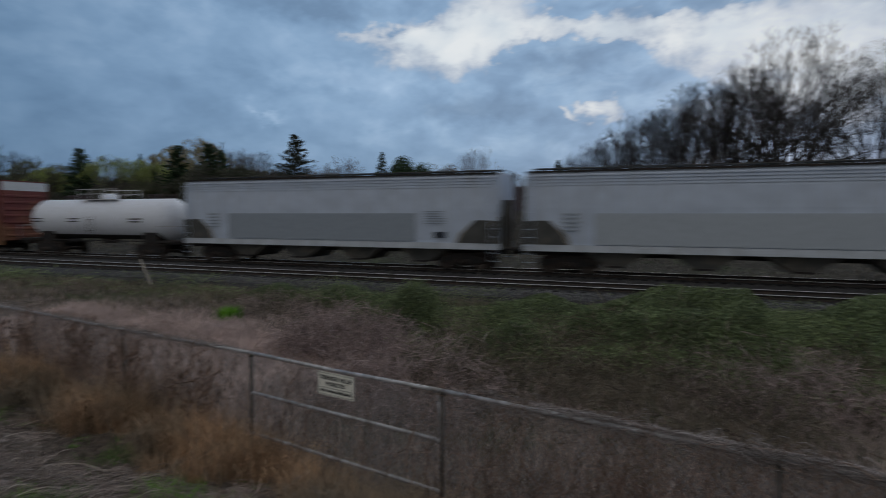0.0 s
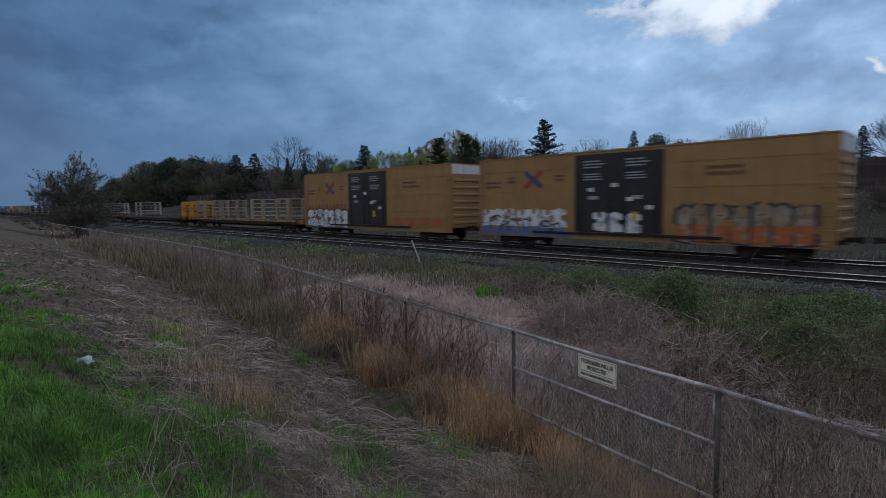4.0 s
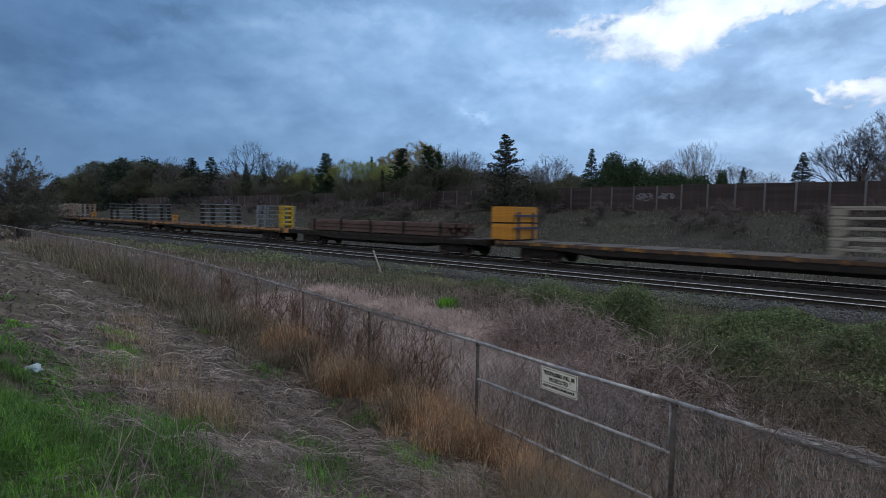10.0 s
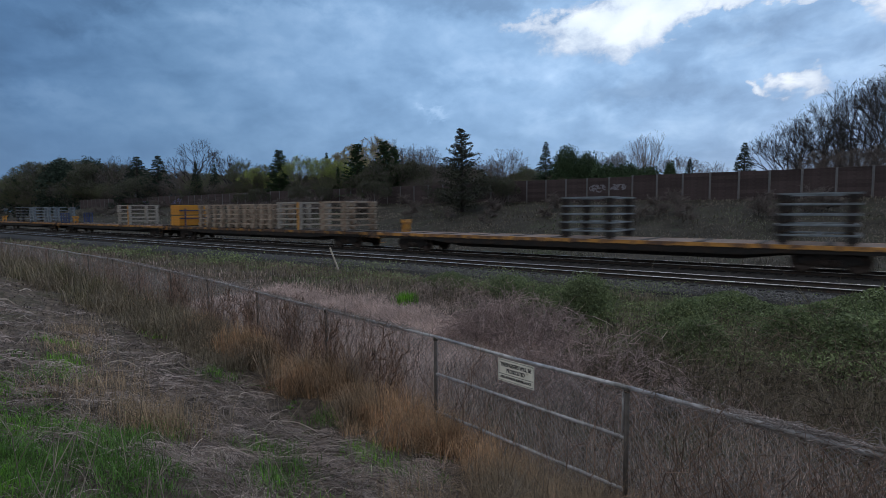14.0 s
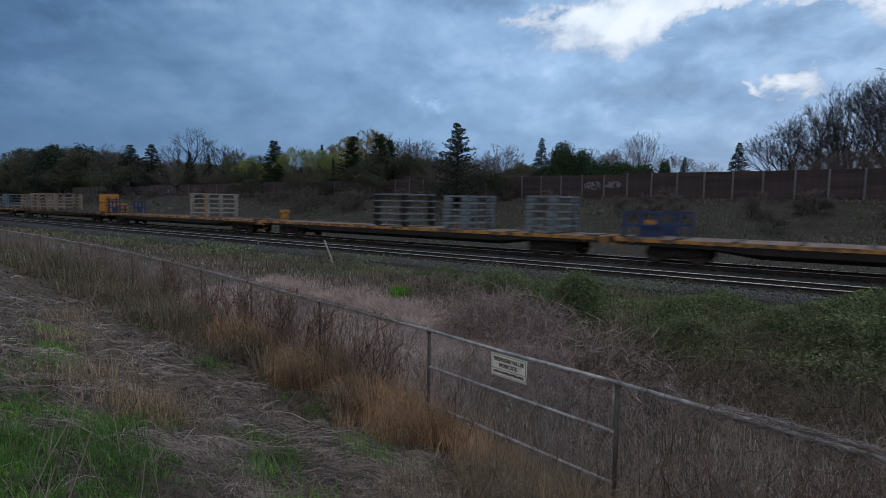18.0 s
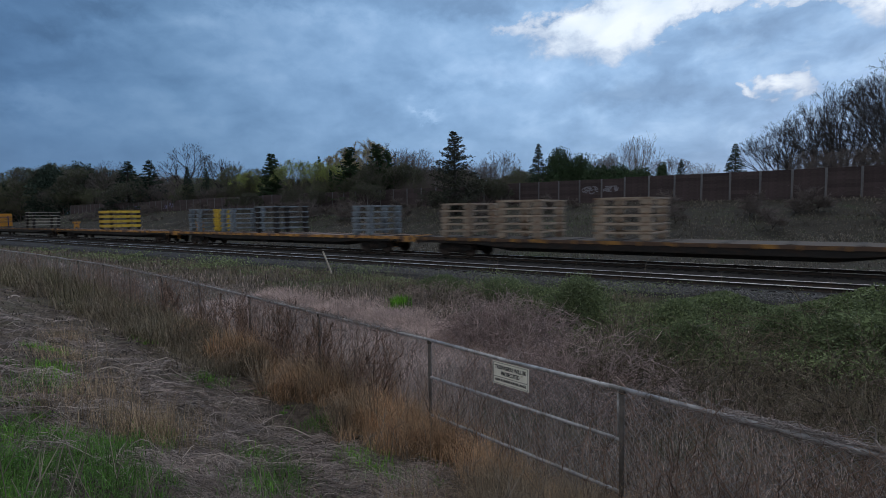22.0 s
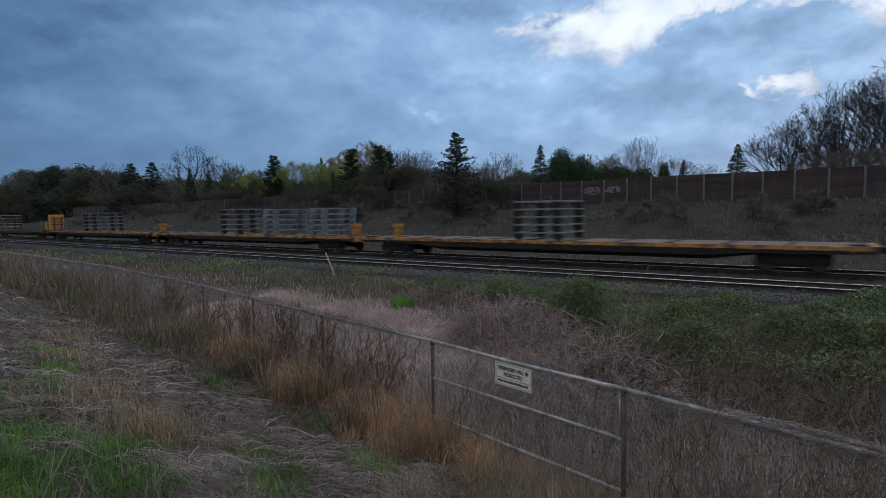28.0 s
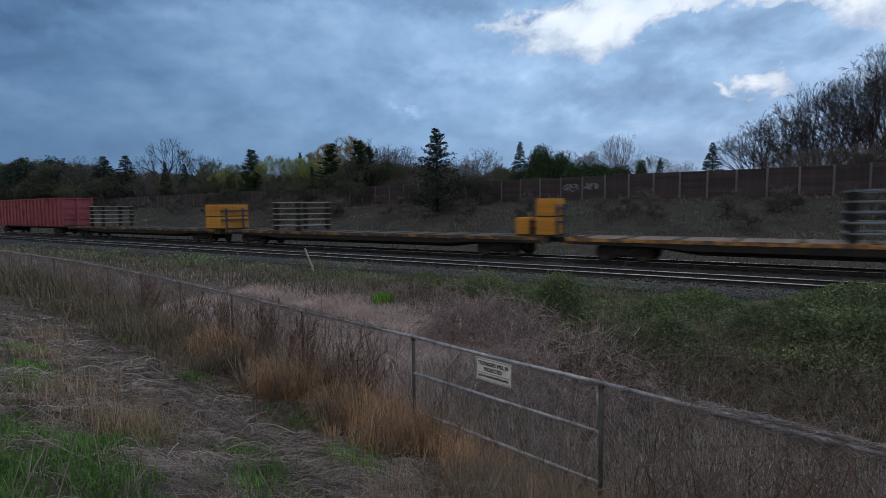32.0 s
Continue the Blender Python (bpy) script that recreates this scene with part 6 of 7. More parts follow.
def build_trees():
    seen = set()
    big = [fan_tree(11 + i, "tall bare deciduous tree with a broad dome of fine twigs", 22, M["twig_dark"], 0.0130, 10, 0.13, 1.12, 7, angle=0.35, ratio=0.80, up=0.03, thick=0.014) for i in range(3)]
    sparse = [fan_tree(21 + i, "leafless tree with open dark branches", 14, M["twig_dark"], 0.016, 6, 0.30, 0.95, 5, angle=0.48, start=0.24, up=0.05) for i in range(2)]
    fine = [fan_tree(31 + i, "leafless tree with a rounded haze of pale twigs", 10, M["twig"], 0.0115, 7, 0.14, 0.95, 6, angle=0.42, up=0.05) for i in range(2)]
    upswept = fan_tree(41, "bare tree with many upswept stems", 12, M["twig_pale"], 0.010, 14, 0.10, 0.62, 5, angle=0.30, ratio=0.78, up=0.06, start=0.26, twiggy=2, thick=0.007)
    lime = [leafy_tree(51 + i, "young tree in fresh lime-green leaf", 10, M["leaf_lime"], 0.055, 9000, 0.02, tilt=0.7) for i in range(2)]
    olive = [leafy_tree(61 + i, "tree with thin olive-green spring leaves", 10, M["leaf_olive"], 0.055, 13000, 0.02, bole=0.10, tilt=0.9) for i in range(2)]
    dim = leafy_tree(66, "dense dark thicket tree half in leaf", 10, M["leaf_dark"], 0.070, 20000, stems=9, bole=0.04, tilt=1.1)
    gold = leafy_tree(71, "willow with golden drooping shoots", 12, M["leaf_gold"], 0.050, 18000, bark="twig_pale", stems=8, tilt=0.95)
    spr = [spruce(81 + i, "dark green pointed spruce tree", 12, 3.5, M["needle"]) for i in range(2)]
    col = [spruce(91 + i, "dark ragged columnar cedar", 10, 1.75, M["cedar"], "cedar_tree", 0.55, 1.0, 0.0, -0.35, 0.14, 0.085) for i in range(2)]
    dome = lobed(95, "cedar_tree", "dense dark green domed cedar", 9, 7.5, M["cedar"], 16, 14000, 0.11)
    pine = lobed(97, "pine_tree", "dark green round-topped pine", 12, 9.5, M["needle"], 14, 13000, 0.15)
    hedge = lobed(99, "hedge_shrub", "low dark green evergreen hedge", 5, 6.0, M["cedar"], 12, 8000, 0.09)
    Y = 64
    rows = []
    # trees behind the barrier, part 1
    rows += [(pine, -79.5, 1.2, 70, 12, 1.1), (dim, -78.3, 1.6, 75, 10, 1.2), (pine, -76.3, 2.65, 62, 12, 0.8), (olive[0], -74.6, 3.2, 70, 10, 1.1), (olive[1], -73.0, 4.0, 66, 10, 1.3), (dim, -71.9, 4.3, 64, 10, 1.2), (olive[0], -70.9, 4.6, 68, 10, 1.1), (pine, -69.5, 4.75, 62, 12, 1.15), (pine, -71.6, 4.5, 61, 12, 1.1), (pine, -74.2, 3.4, 62, 12, 1.0), (dim, -68.4, 4.3, 64, 10, 1.2), (sparse[0], -67.3, 4.9, 70, 14, 0.9), (fine[0], -66.8, 4.5, 66, 10, 1.0), (spr[0], -65.9, 4.95, 60, 12, 1.9), (spr[1], -64.2, 5.1, 60, 12, 1.7), (dim, -69.6, 3.3, 62, 10, 1.2), (fine[1], -63.0, 4.3, 70, 10, 1.1)]
    # trees behind the barrier, part 2
    rows += [(sparse[0], -61.1, 6.8, 66, 14, 1.0), (spr[0], -61.0, 4.6, 60, 12, 0.8), (spr[1], -59.4, 4.5, 60, 12, 0.9), (sparse[1], -57.8, 5.9, 66, 14, 1.15), (fine[0], -62.6, 3.6, 61, 10, 1.1), (olive[1], -60.0, 3.6, 66, 10, 1.3), (olive[0], -56.4, 4.8, 62, 10, 1.0), (lime[1], -55.6, 4.2, 61, 10, 1.0), (olive[1], -54.6, 4.5, 63, 10, 1.0), (dim, -58.2, 2.6, 61, 10, 1.0), (col[0], -53.3, 5.95, 60, 10, 1.7), (fine[0], -52.3, 5.3, 72, 10, 0.9), (lime[0], -51.1, 5.5, 62, 10, 1.0), (lime[1], -48.9, 5.3, 62, 10, 0.9), (col[1], -48.7, 5.75, 64, 10, 0.55), (lime[0], -47.2, 5.2, 63, 10, 0.7)]
    # trees behind the barrier, part 3
    rows += [(col[1], -47.6, 4.4, 60, 10, 0.7), (col[0], -45.6, 6.7, 60, 10, 1.7), (gold, -44.2, 7.45, 74, 12, 1.15), (gold, -46.3, 6.5, 76, 12, 1.0), (col[1], -42.9, 7.0, 60, 10, 1.7), (col[0], -41.8, 6.4, 60, 10, 1.4), (sparse[1], -41.2, 7.4, 70, 14, 0.9), (fine[1], -40.0, 6.9, 68, 10, 0.8), (sparse[0], -38.6, 6.6, 70, 14, 0.8), (dim, -41.3, 5.2, 60, 10, 1.1), (dim, -43.3, 4.6, 60, 10, 1.0), (fine[0], -37.0, 5.6, 66, 10, 0.9), (fine[1], -33.0, 5.2, 66, 10, 1.0), (fine[0], -30.4, 6.35, 64, 10, 0.9), (fine[1], -31.8, 5.5, 62, 10, 0.8), (olive[0], -28.4, 4.6, 64, 10, 0.8)]
    # trees behind the barrier, part 4
    rows += [(spr[1], -26.1, 6.85, 63, 12, 1.05), (dome, -24.0, 6.45, 62, 9, 0.85), (dome, -22.0, 5.75, 63, 9, 0.85), (hedge, -20.2, 4.85, 61, 5, 1.0), (hedge, -18.3, 4.75, 61, 5, 1.0), (fine[0], -20.3, 5.8, 72, 10, 1.1), (fine[1], -18.2, 6.0, 74, 10, 0.9), (upswept, -16.4, 7.6, 66, 12, 0.62), (hedge, -16.2, 4.4, 61, 5, 0.9), (dome, -14.2, 4.55, 61, 9, 0.55), (fine[1], -13.6, 5.3, 70, 10, 0.9), (spr[0], -12.5, 4.7, 66, 12, 1.0), (fine[0], -10.8, 4.4, 72, 10, 0.9), (spr[1], -7.95, 5.95, 63, 12, 1.2)]
    # the tall bare trees
    rows += [(big[0], -4.0, 8.0, 70, 22, 0.95), (big[1], 0.2, 10.6, 74, 22, 0.72), (big[2], 3.4, 12.6, 70, 22, 0.72), (big[0], -1.6, 8.8, 82, 22, 0.8), (big[1], 5.8, 12.8, 84, 22, 0.75), (big[2], 10.2, 14.0, 86, 22, 0.75), (big[0], 8.0, 14.2, 76, 22, 0.66), (big[1], 12.4, 16.4, 72, 22, 0.66), (big[2], 18.3, 14.4, 76, 22, 0.72), (big[0], 25.5, 13.2, 76, 22, 0.80), (fine[0], -2.2, 4.8, 64, 10, 1.3), (fine[1], 1.2, 5.2, 64, 10, 1.4), (fine[0], 3.0, 5.0, 64, 10, 1.4), (dim, 5.6, 4.4, 64, 10, 1.2), (dim, 9.0, 4.6, 64, 10, 1.2), (dim, 15.0, 5.0, 64, 10, 1.2), (fine[1], -1.0, 5.4, 66, 10, 1.2)]
    # trees behind the barrier, part 6
    rows += [(fine[0], 6.0, 6.0, 66, 10, 1.2)]
    # the wood behind, closing the gaps
    fill = random.Random(4)
    az = -80.0
    while az < -17:
        low = float(np.interp(az, [-80, -76, -72, -66, -60, -54, -48, -44, -38, -33, -28, -17], [0.9, 2.0, 3.6, 3.9, 3.6, 3.9, 4.5, 5.0, 4.9, 4.2, 4.2, 4.1]))
        rows.append((fill.choice((dim, olive[0], olive[1], dim, fine[0], fine[1])), az, low * fill.uniform(0.78, 1.02), fill.uniform(66, 84), 10, fill.uniform(1.0, 1.45)))
        rows.append((fill.choice((fine[0], olive[0], fine[1], dim, olive[1], fine[0])), az + 0.4, low * fill.uniform(0.55, 0.80), fill.uniform(59.5, 63), 10, fill.uniform(1.1, 1.6)))
        az += fill.uniform(0.6, 1.0)
    for ob, az, el, y, tall, wide in rows:
        stand(ob, az, el, y, tall, seen, wide)
    # before the barrier
    b = spruce(120, "ragged dark juniper standing alone before the barrier", 10, 3.4, M["juniper"], "juniper_tree", 0.6, 1.1, 0.03, -0.25, 0.08, 0.075)
    stand(b, -34.75, 8.25, 50, 10, seen, 1.15)
    shrub = bare_tree(121, "leafless grey-brown thicket on the far bank", 3.2, M["twig"], 0.014, spread=1.0, levels=3, up=0.3, first=0.02, twigs=6, fork=(6, 8), shrink=0.8, thick=0.008)
    shrub["category"], shrub["group"] = "shrub", "thickets on the far bank"
    rng = np.random.default_rng(5)
    for i in range(80):
        x = rng.uniform(-125, 14)
        y = rng.uniform(44, 56)
        h = rng.uniform(1.1, 2.3) * (1.35 if -62 < x < -46 else 1)
        m = Matrix.Translation((x, y, float(ground_z(x, y, False)) - 0.05)) @ Matrix.Rotation(rng.uniform(0, 6.28), 4, "Z") @ Matrix.Diagonal((h / 2.6, h / 2.6, h / 3.2, 1))
        if i:
            copy_thing(shrub, m @ Matrix.Diagonal([1 / k for k in shrub.scale] + [1]))
        else:
            shrub.matrix_basis = m
    for az, h, y in ((-51.5, 3.4, 54), (-49.0, 3.0, 54.5), (-57.0, 2.6, 54), (-31.6, 3.6, 54), (-30.4, 3.0, 54.5), (-36.8, 2.2, 54.5), (-55.5, 3.2, 54.5), (-44.0, 3.6, 54)):
        x = y * math.tan(radians(az))
        copy_thing(dim, Matrix.Translation((x, y, float(ground_z(x, y, False)) - 0.05)) @ Matrix.Rotation(az, 4, "Z") @ Matrix.Diagonal((h / 10 / dim.scale.x, h / 10 / dim.scale.y, h / 10 / dim.scale.z, 1)))["label"] = "dark shrub in young leaf before the barrier"
    # tree in bud between the fence and the line
    rng = np.random.default_rng(130)
    bush = thing("bushy_tree", "round many-stemmed bush in small dark bud beside the line", "shrub")
    tips = []
    for i in range(9):
        seg = limbs(rng, rng.uniform(7.5, 9.6), spread=0.7, levels=4, up=0.5, first=0.1, twigs=2, fork=(4, 4), shrink=0.62, thick=0.007, wob=0.7)
        tilt = Matrix.Rotation(2 * math.pi * i / 9, 3, "Z") @ Matrix.Rotation(rng.uniform(0.05, 0.72), 3, "Y")
        r = np.array(tilt)
        for c in (0, 3):
            seg[:, c:c + 3] = seg[:, c:c + 3] @ r.T
        v, f = sticks(seg, 0.016)
        raw("stem", v, f, M["twig"], bush)
        tips.append(seg[seg[:, 8] >= 3])
    tips = np.concatenate(tips)
    pick = tips[rng.integers(0, len(tips), 4200)]
    v, f = leaves(rng, pick[:, 3:6] + rng.normal(0, 0.06, (4200, 3)), 0.085)
    raw("crown", v, f, M["leaf_dark"], bush)
    bush.matrix_basis = Matrix.Translation((-74, 14.0, float(ground_z(-74, 14.0, False)) - 0.1))
    low = copy_thing(bush, Matrix.Translation((-71.5, 13.7, float(ground_z(-71.5, 13.7, False)) - 0.1)) @ Matrix.Rotation(1.1, 4, "Z") @ Matrix.Diagonal((1.0, 1.0, 0.52, 1)))
    copy_thing(bush, Matrix.Translation((-75.5, 14.6, float(ground_z(-75.5, 14.6, False)) - 0.1)) @ Matrix.Rotation(2.6, 4, "Z") @ Matrix.Diagonal((0.9, 0.9, 0.70, 1)))
    low["label"] = "low leafless bush beside the line"
    # utility pole far down the line
    pole = thing("utility_pole", "far wooden utility pole with a cross-arm", "utility pole")
    part("pole", tubes([((0, 0, 0), (0, 0, 11.5), 0.16, 0.11)]), M["bark"], pole)
    part("cross_arm", boxes((-0.06, 0.06, -1.2, 1.2, 10.6, 10.75)), M["bark"], pole)
    part("cross_arm", boxes((-0.06, 0.06, -1.0, 1.0, 9.8, 9.92)), M["bark"], pole)
    pole.location = (-245, 26.6 + 9, -0.5)


build_trees()

# ---- grass, weeds and brush ----
M["grass"] = material("fresh_green_grass", (0.120, 0.245, 0.050), 0.75, vary=0.3, scale=1.3, bump=0, island=0.6, translucent=0.35, second=(0.21, 0.47, 0.045), second_at=(0.49, 0.62), second_scale=1.1)
M["straw"] = material("bleached_straw", (0.322, 0.262, 0.232), 0.85, vary=0.5, scale=1.6, bump=0, island=0.6)
M["dry"] = material("rusty_dry_grass", (0.52, 0.335, 0.198), 0.85, vary=0.4, scale=0.9, bump=0, island=0.65, translucent=0.2, second=(0.32, 0.25, 0.175), second_at=(0.44, 0.56), second_scale=0.7)
M["field"] = material("pinkish_dead_grass", (0.39, 0.308, 0.268), 0.9, translucent=0.2, vary=0.35, scale=0.25, bump=0, island=0.75, second=(0.19, 0.165, 0.105), second_scale=0.14)
M["weed"] = material("low_green_weeds", (0.225, 0.270, 0.125), 0.8, vary=0.35, scale=0.3, bump=0, island=0.5, translucent=0.25)
M["bank"] = material("dull_bank_grass", (0.170, 0.150, 0.122), 0.9, vary=0.3, scale=0.15, bump=0, island=0.25, second=(0.125, 0.150, 0.085), second_scale=0.08, translucent=0.2)
M["vine"] = material("grey_brown_vines", (0.265, 0.180, 0.140), 0.95, vary=0.3, bump=0, island=0.6)
M["brush"] = material("reddish_brush_twigs", (0.45, 0.350, 0.325), 0.95, vary=0.25, bump=0, island=0.5, translucent=0.25)
M["olive"] = material("olive_bank_grass", (0.205, 0.170, 0.122), 0.9, vary=0.35, scale=0.35, bump=0, island=0.6, second=(0.122, 0.145, 0.076), second_scale=0.22, translucent=0.2)
M["shrub"] = material("dark_green_shrub_leaves", (0.155, 0.198, 0.092), 0.8, vary=0.35, scale=1.2, bump=0, island=0.5, translucent=0.2)
M["rank"] = material("rank_olive_brown_grass", (0.25, 0.205, 0.145), 0.9, vary=0.4, scale=0.5, bump=0, island=0.6, second=(0.15, 0.135, 0.075), second_scale=0.5, translucent=0.2)
M["thatch"] = material("crumbled_brown_thatch", (0.125, 0.098, 0.082), 0.95, vary=0.45, scale=0.8, bump=0, island=0.8)
M["strip"] = material("matted_pinkish_straw", (0.41, 0.300, 0.262), 0.9, vary=0.3, scale=0.9, bump=0, island=0.7)
M["gold"] = material("golden_straw", (0.41, 0.295, 0.19), 0.85, vary=0.3, scale=1.0, bump=0, island=0.6, translucent=0.2)
M["brush_red"] = material("red_brown_brush_twigs", (0.150, 0.086, 0.062), 0.95, vary=0.3, bump=0, island=0.6)
M["rail_vine"] = material("pale_grey_vine_stems", (0.30, 0.262, 0.248), 0.9, vary=0.25, bump=0, island=0.4)
M["stem"] = material("pale_straw_stems", (0.42, 0.35, 0.30), 0.85, vary=0.25, bump=0, island=0.5)
M["stalk"] = material("pale_dead_stalks", (0.27, 0.22, 0.17), 0.9, vary=0.25, bump=0, island=0.4)


def waves(x, y, s, k=0.0):
    """Smooth uneven patches between 0 and 1."""
    return 0.5 + 0.25 * (np.sin(x / s + 1.3 * np.sin(y / s * 0.7 + k)) + np.sin(y / s * 1.21 + 1.1 * np.sin(x / s * 0.83 + 2 * k) + k))


def scatter(rng, n, near, far, chance, left=-86, right=26):
    """Places on the ground, denser close to the lookout point, kept by chance(x, y)."""
    a = np.radians(rng.uniform(left, right, n))
    d = near * (far / near) ** rng.uniform(0, 1, n)
    x, y = d * np.sin(a), d * np.cos(a)
    keep = rng.uniform(0, 1, n) < chance(x, y)
    x, y, d = x[keep], y[keep], d[keep]
    return np.stack([x, y, ground_z(x, y)], 1), d


def blades(rng, p, height, width, lean, heading=None, bend=1.3):
    """Bent tapering blades: three triangles each."""
    n = len(p)
    a = rng.uniform(0, 2 * np.pi, n) if heading is None else heading
    out = np.stack([np.cos(a), np.sin(a), np.zeros(n)], 1)
    side = np.stack([-np.sin(a), np.cos(a), np.zeros(n)], 1)
    h, w, lean = height[:, None], width[:, None], lean[:, None]
    up = np.array([[0, 0, 1.0]])
    mid = p + up * h * np.cos(lean * 0.5) * 0.55 + out * h * np.sin(lean * 0.5) * 0.55
    tip = mid + up * h * 0.45 * np.cos(lean * bend) + out * h * 0.45 * np.sin(lean * bend)
    base = p - up * 0.03
    v = np.stack([base - side * w / 2, base + side * w / 2, mid - side * w * 0.4, mid + side * w * 0.4, tip], 1).reshape(-1, 3)
    f = ((np.arange(n) * 5)[:, None, None] + np.array([[[0, 1, 2], [1, 3, 2], [2, 3, 4]]])).reshape(-1, 3)
    return v, f


def stuff(name, v, f, mat, label, category):
    return tagged(raw(name, v, f, mat), label, category, kind="stuff")


def off_fence(x, y):
    return y - fence_y(x)


def build_grass():
    rng = np.random.default_rng(7)
    # fresh grass on the near bank: tufts of arching blades
    def green(x, y):
        w = waves(x, y, 0.9)
        core = np.clip((2.65 - y + 2.6 * (w - 0.5)) / 1.0, 0, 1)
        thin = 0.22 * (w > 0.42) * (waves(x, y, 0.37, 2.0) > 0.5) * (off_fence(x, y) < -0.5) * (np.hypot(x, y) < 11)
        return np.where(x > 0.5, 0.3 * core, np.maximum(core, thin))
    c, d = scatter(rng, 12000, 2.2, 34, green, -90, 30)
    k = 34
    lush = np.repeat(np.clip(1.5 * (2.6 - c[:, 1]) / 2.5, 0.25, 1.0) * (0.55 + 0.8 * waves(c[:, 0], c[:, 1], 0.5, 1.0)), k)
    size = np.repeat(rng.uniform(0.05, 0.17, len(c)), k)
    n = len(c) * k
    a, r = rng.uniform(0, 2 * np.pi, n), np.sqrt(rng.uniform(0, 1, n))
    x, y = np.repeat(c[:, 0], k) + size * r * np.cos(a), np.repeat(c[:, 1], k) + size * r * np.sin(a)
    p = np.stack([x, y, ground_z(x, y)], 1)
    v, f = blades(rng, p, rng.uniform(0.12, 0.30, n) * lush, np.maximum(0.006, 0.0013 * np.repeat(d, k)), 0.25 + 1.25 * r * rng.uniform(0.6, 1.2, n), a + rng.normal(0, 0.5, n))
    spots = np.array([(-6.3, 2.1), (-6.3, 2.1), (-5.9, 2.4), (-5.9, 2.4), (-5.5, 2.1), (-5.5, 2.0), (-5.0, 2.2), (-5.0, 2.0), (-6.8, 1.9), (-10.0, 3.2), (-9.3, 2.9), (-8.6, 2.6), (-11.5, 3.6), (-4.6, 4.6), (-4.1, 4.4), (-6.2, 5.3), (-5.5, 3.7), (-4.7, 3.5), (-4.4, 3.1), (-6.3, 3.0), (-3.6, 3.0), (-9.2, 5.4), (-13.0, 6.2)])
    m = 5600
    c = spots[rng.integers(0, len(spots), m)] + rng.normal(0, 0.19, (m, 2))
    p = np.stack([c[:, 0], c[:, 1], ground_z(c[:, 0], c[:, 1])], 1)
    v3, f3 = blades(rng, p, rng.uniform(0.08, 0.22, m), np.full(m, 0.007), rng.uniform(0.3, 1.4, m))
    v, f = np.concatenate([v, v3]), np.concatenate([f, f3 + len(v)])
    q = np.stack([rng.uniform(-14, 9, 30000), rng.uniform(-6, 1.6, 30000), np.zeros(30000)], 1)
    q = q[(waves(q[:, 0], q[:, 1], 0.9) * waves(q[:, 0], q[:, 1], 0.21, 2.0) > 0.22) & (np.hypot(q[:, 0], q[:, 1]) > 0.5)]
    q[:, 2] = ground_z(q[:, 0], q[:, 1])
    v2, f2 = blades(rng, q, rng.uniform(0.10, 0.28, len(q)), np.full(len(q), 0.007), rng.uniform(0.1, 1.0, len(q)))
    v, f = np.concatenate([v, v2]), np.concatenate([f, f2 + len(v)])
    stuff("green_grass", v, f, M["grass"], "fresh green grass growing on the near bank", "grass")

    # flattened straw, combed into wisps that drape over the clods
    def litter(x, y):
        e = off_fence(x, y)
        w = waves(x, y, 0.9)
        return (e < np.interp(x, [-16, -8, -5.5, -3, -1], [-1.75, -1.25, -0.85, -0.7, -0.9])) * np.clip((y - 1.9 + (w - 0.5) * 2.6) / 0.8, 0.03, 1) * np.clip(3.0 * waves(x, y, 0.33, 5.0) - 0.75, 0.06, 1) * np.interp(np.hypot(x, y), [7.5, 12, 22], [1, 0.5, 0.25])

    def strands(x, y, heading, length, width, lift, turn, n=4):
        """Limp strands of n pieces that follow the ground."""
        m = len(x)
        pts = []
        for i in range(n + 1):
            arch = np.sin(np.pi * i / n)
            pts.append(np.stack([x, y, ground_z(x, y) + 0.006 + lift * (0.35 + 0.65 * arch)], 1))
            x, y = x + np.cos(heading) * length / n, y + np.sin(heading) * length / n
            heading = heading + turn / n
        pts = np.stack(pts, 1)
        along = pts[:, 1:] - pts[:, :-1]
        side = np.stack([-along[..., 1], along[..., 0], np.zeros_like(along[..., 0])], -1)
        side = side / np.maximum(np.linalg.norm(side, axis=-1, keepdims=True), 1e-6)
        side = np.concatenate([side, side[:, -1:]], 1) * (width[:, None, None] / 2) * np.linspace(1.0, 0.4, n + 1)[None, :, None]
        side[..., 2] += (rng.normal(0, 0.5, (m, 1)) * width[:, None])
        v = np.stack([pts - side, pts + side], 2).reshape(-1, 3)
        o = (np.arange(m) * 2 * (n + 1))[:, None, None]
        q = np.array([[2 * i, 2 * i + 1, 2 * i + 3, 2 * i + 2] for i in range(n)])[None]
        return v, (o + q).reshape(-1, 4)

    def flow(x, y):
        return 2.75 + 0.9 * np.sin(x * 0.8 + 1.1 * np.sin(y * 1.2)) + 0.6 * np.cos(y * 2.1 + x * 0.5)

    c, d = scatter(rng, 9000, 2.4, 42, litter, -90, 30)
    k = 40
    h0 = flow(c[:, 0], c[:, 1]) + rng.normal(0, 0.55, len(c))
    wide, deep = rng.uniform(0.06, 0.18, len(c)), rng.uniform(0.02, 0.10, len(c))
    rp = lambda q: np.repeat(q, k)
    n = len(c) * k
    u, w = rng.normal(0, 0.17, n), rng.normal(0, 1, n) * rp(wide) * (1 + 0.02 * rp(d))
    h = rp(h0) + 1.2 * w + rng.normal(0, 0.55, n)
    x, y = rp(c[:, 0]) + np.cos(rp(h0)) * u - np.sin(rp(h0)) * w, rp(c[:, 1]) + np.sin(rp(h0)) * u + np.cos(rp(h0)) * w
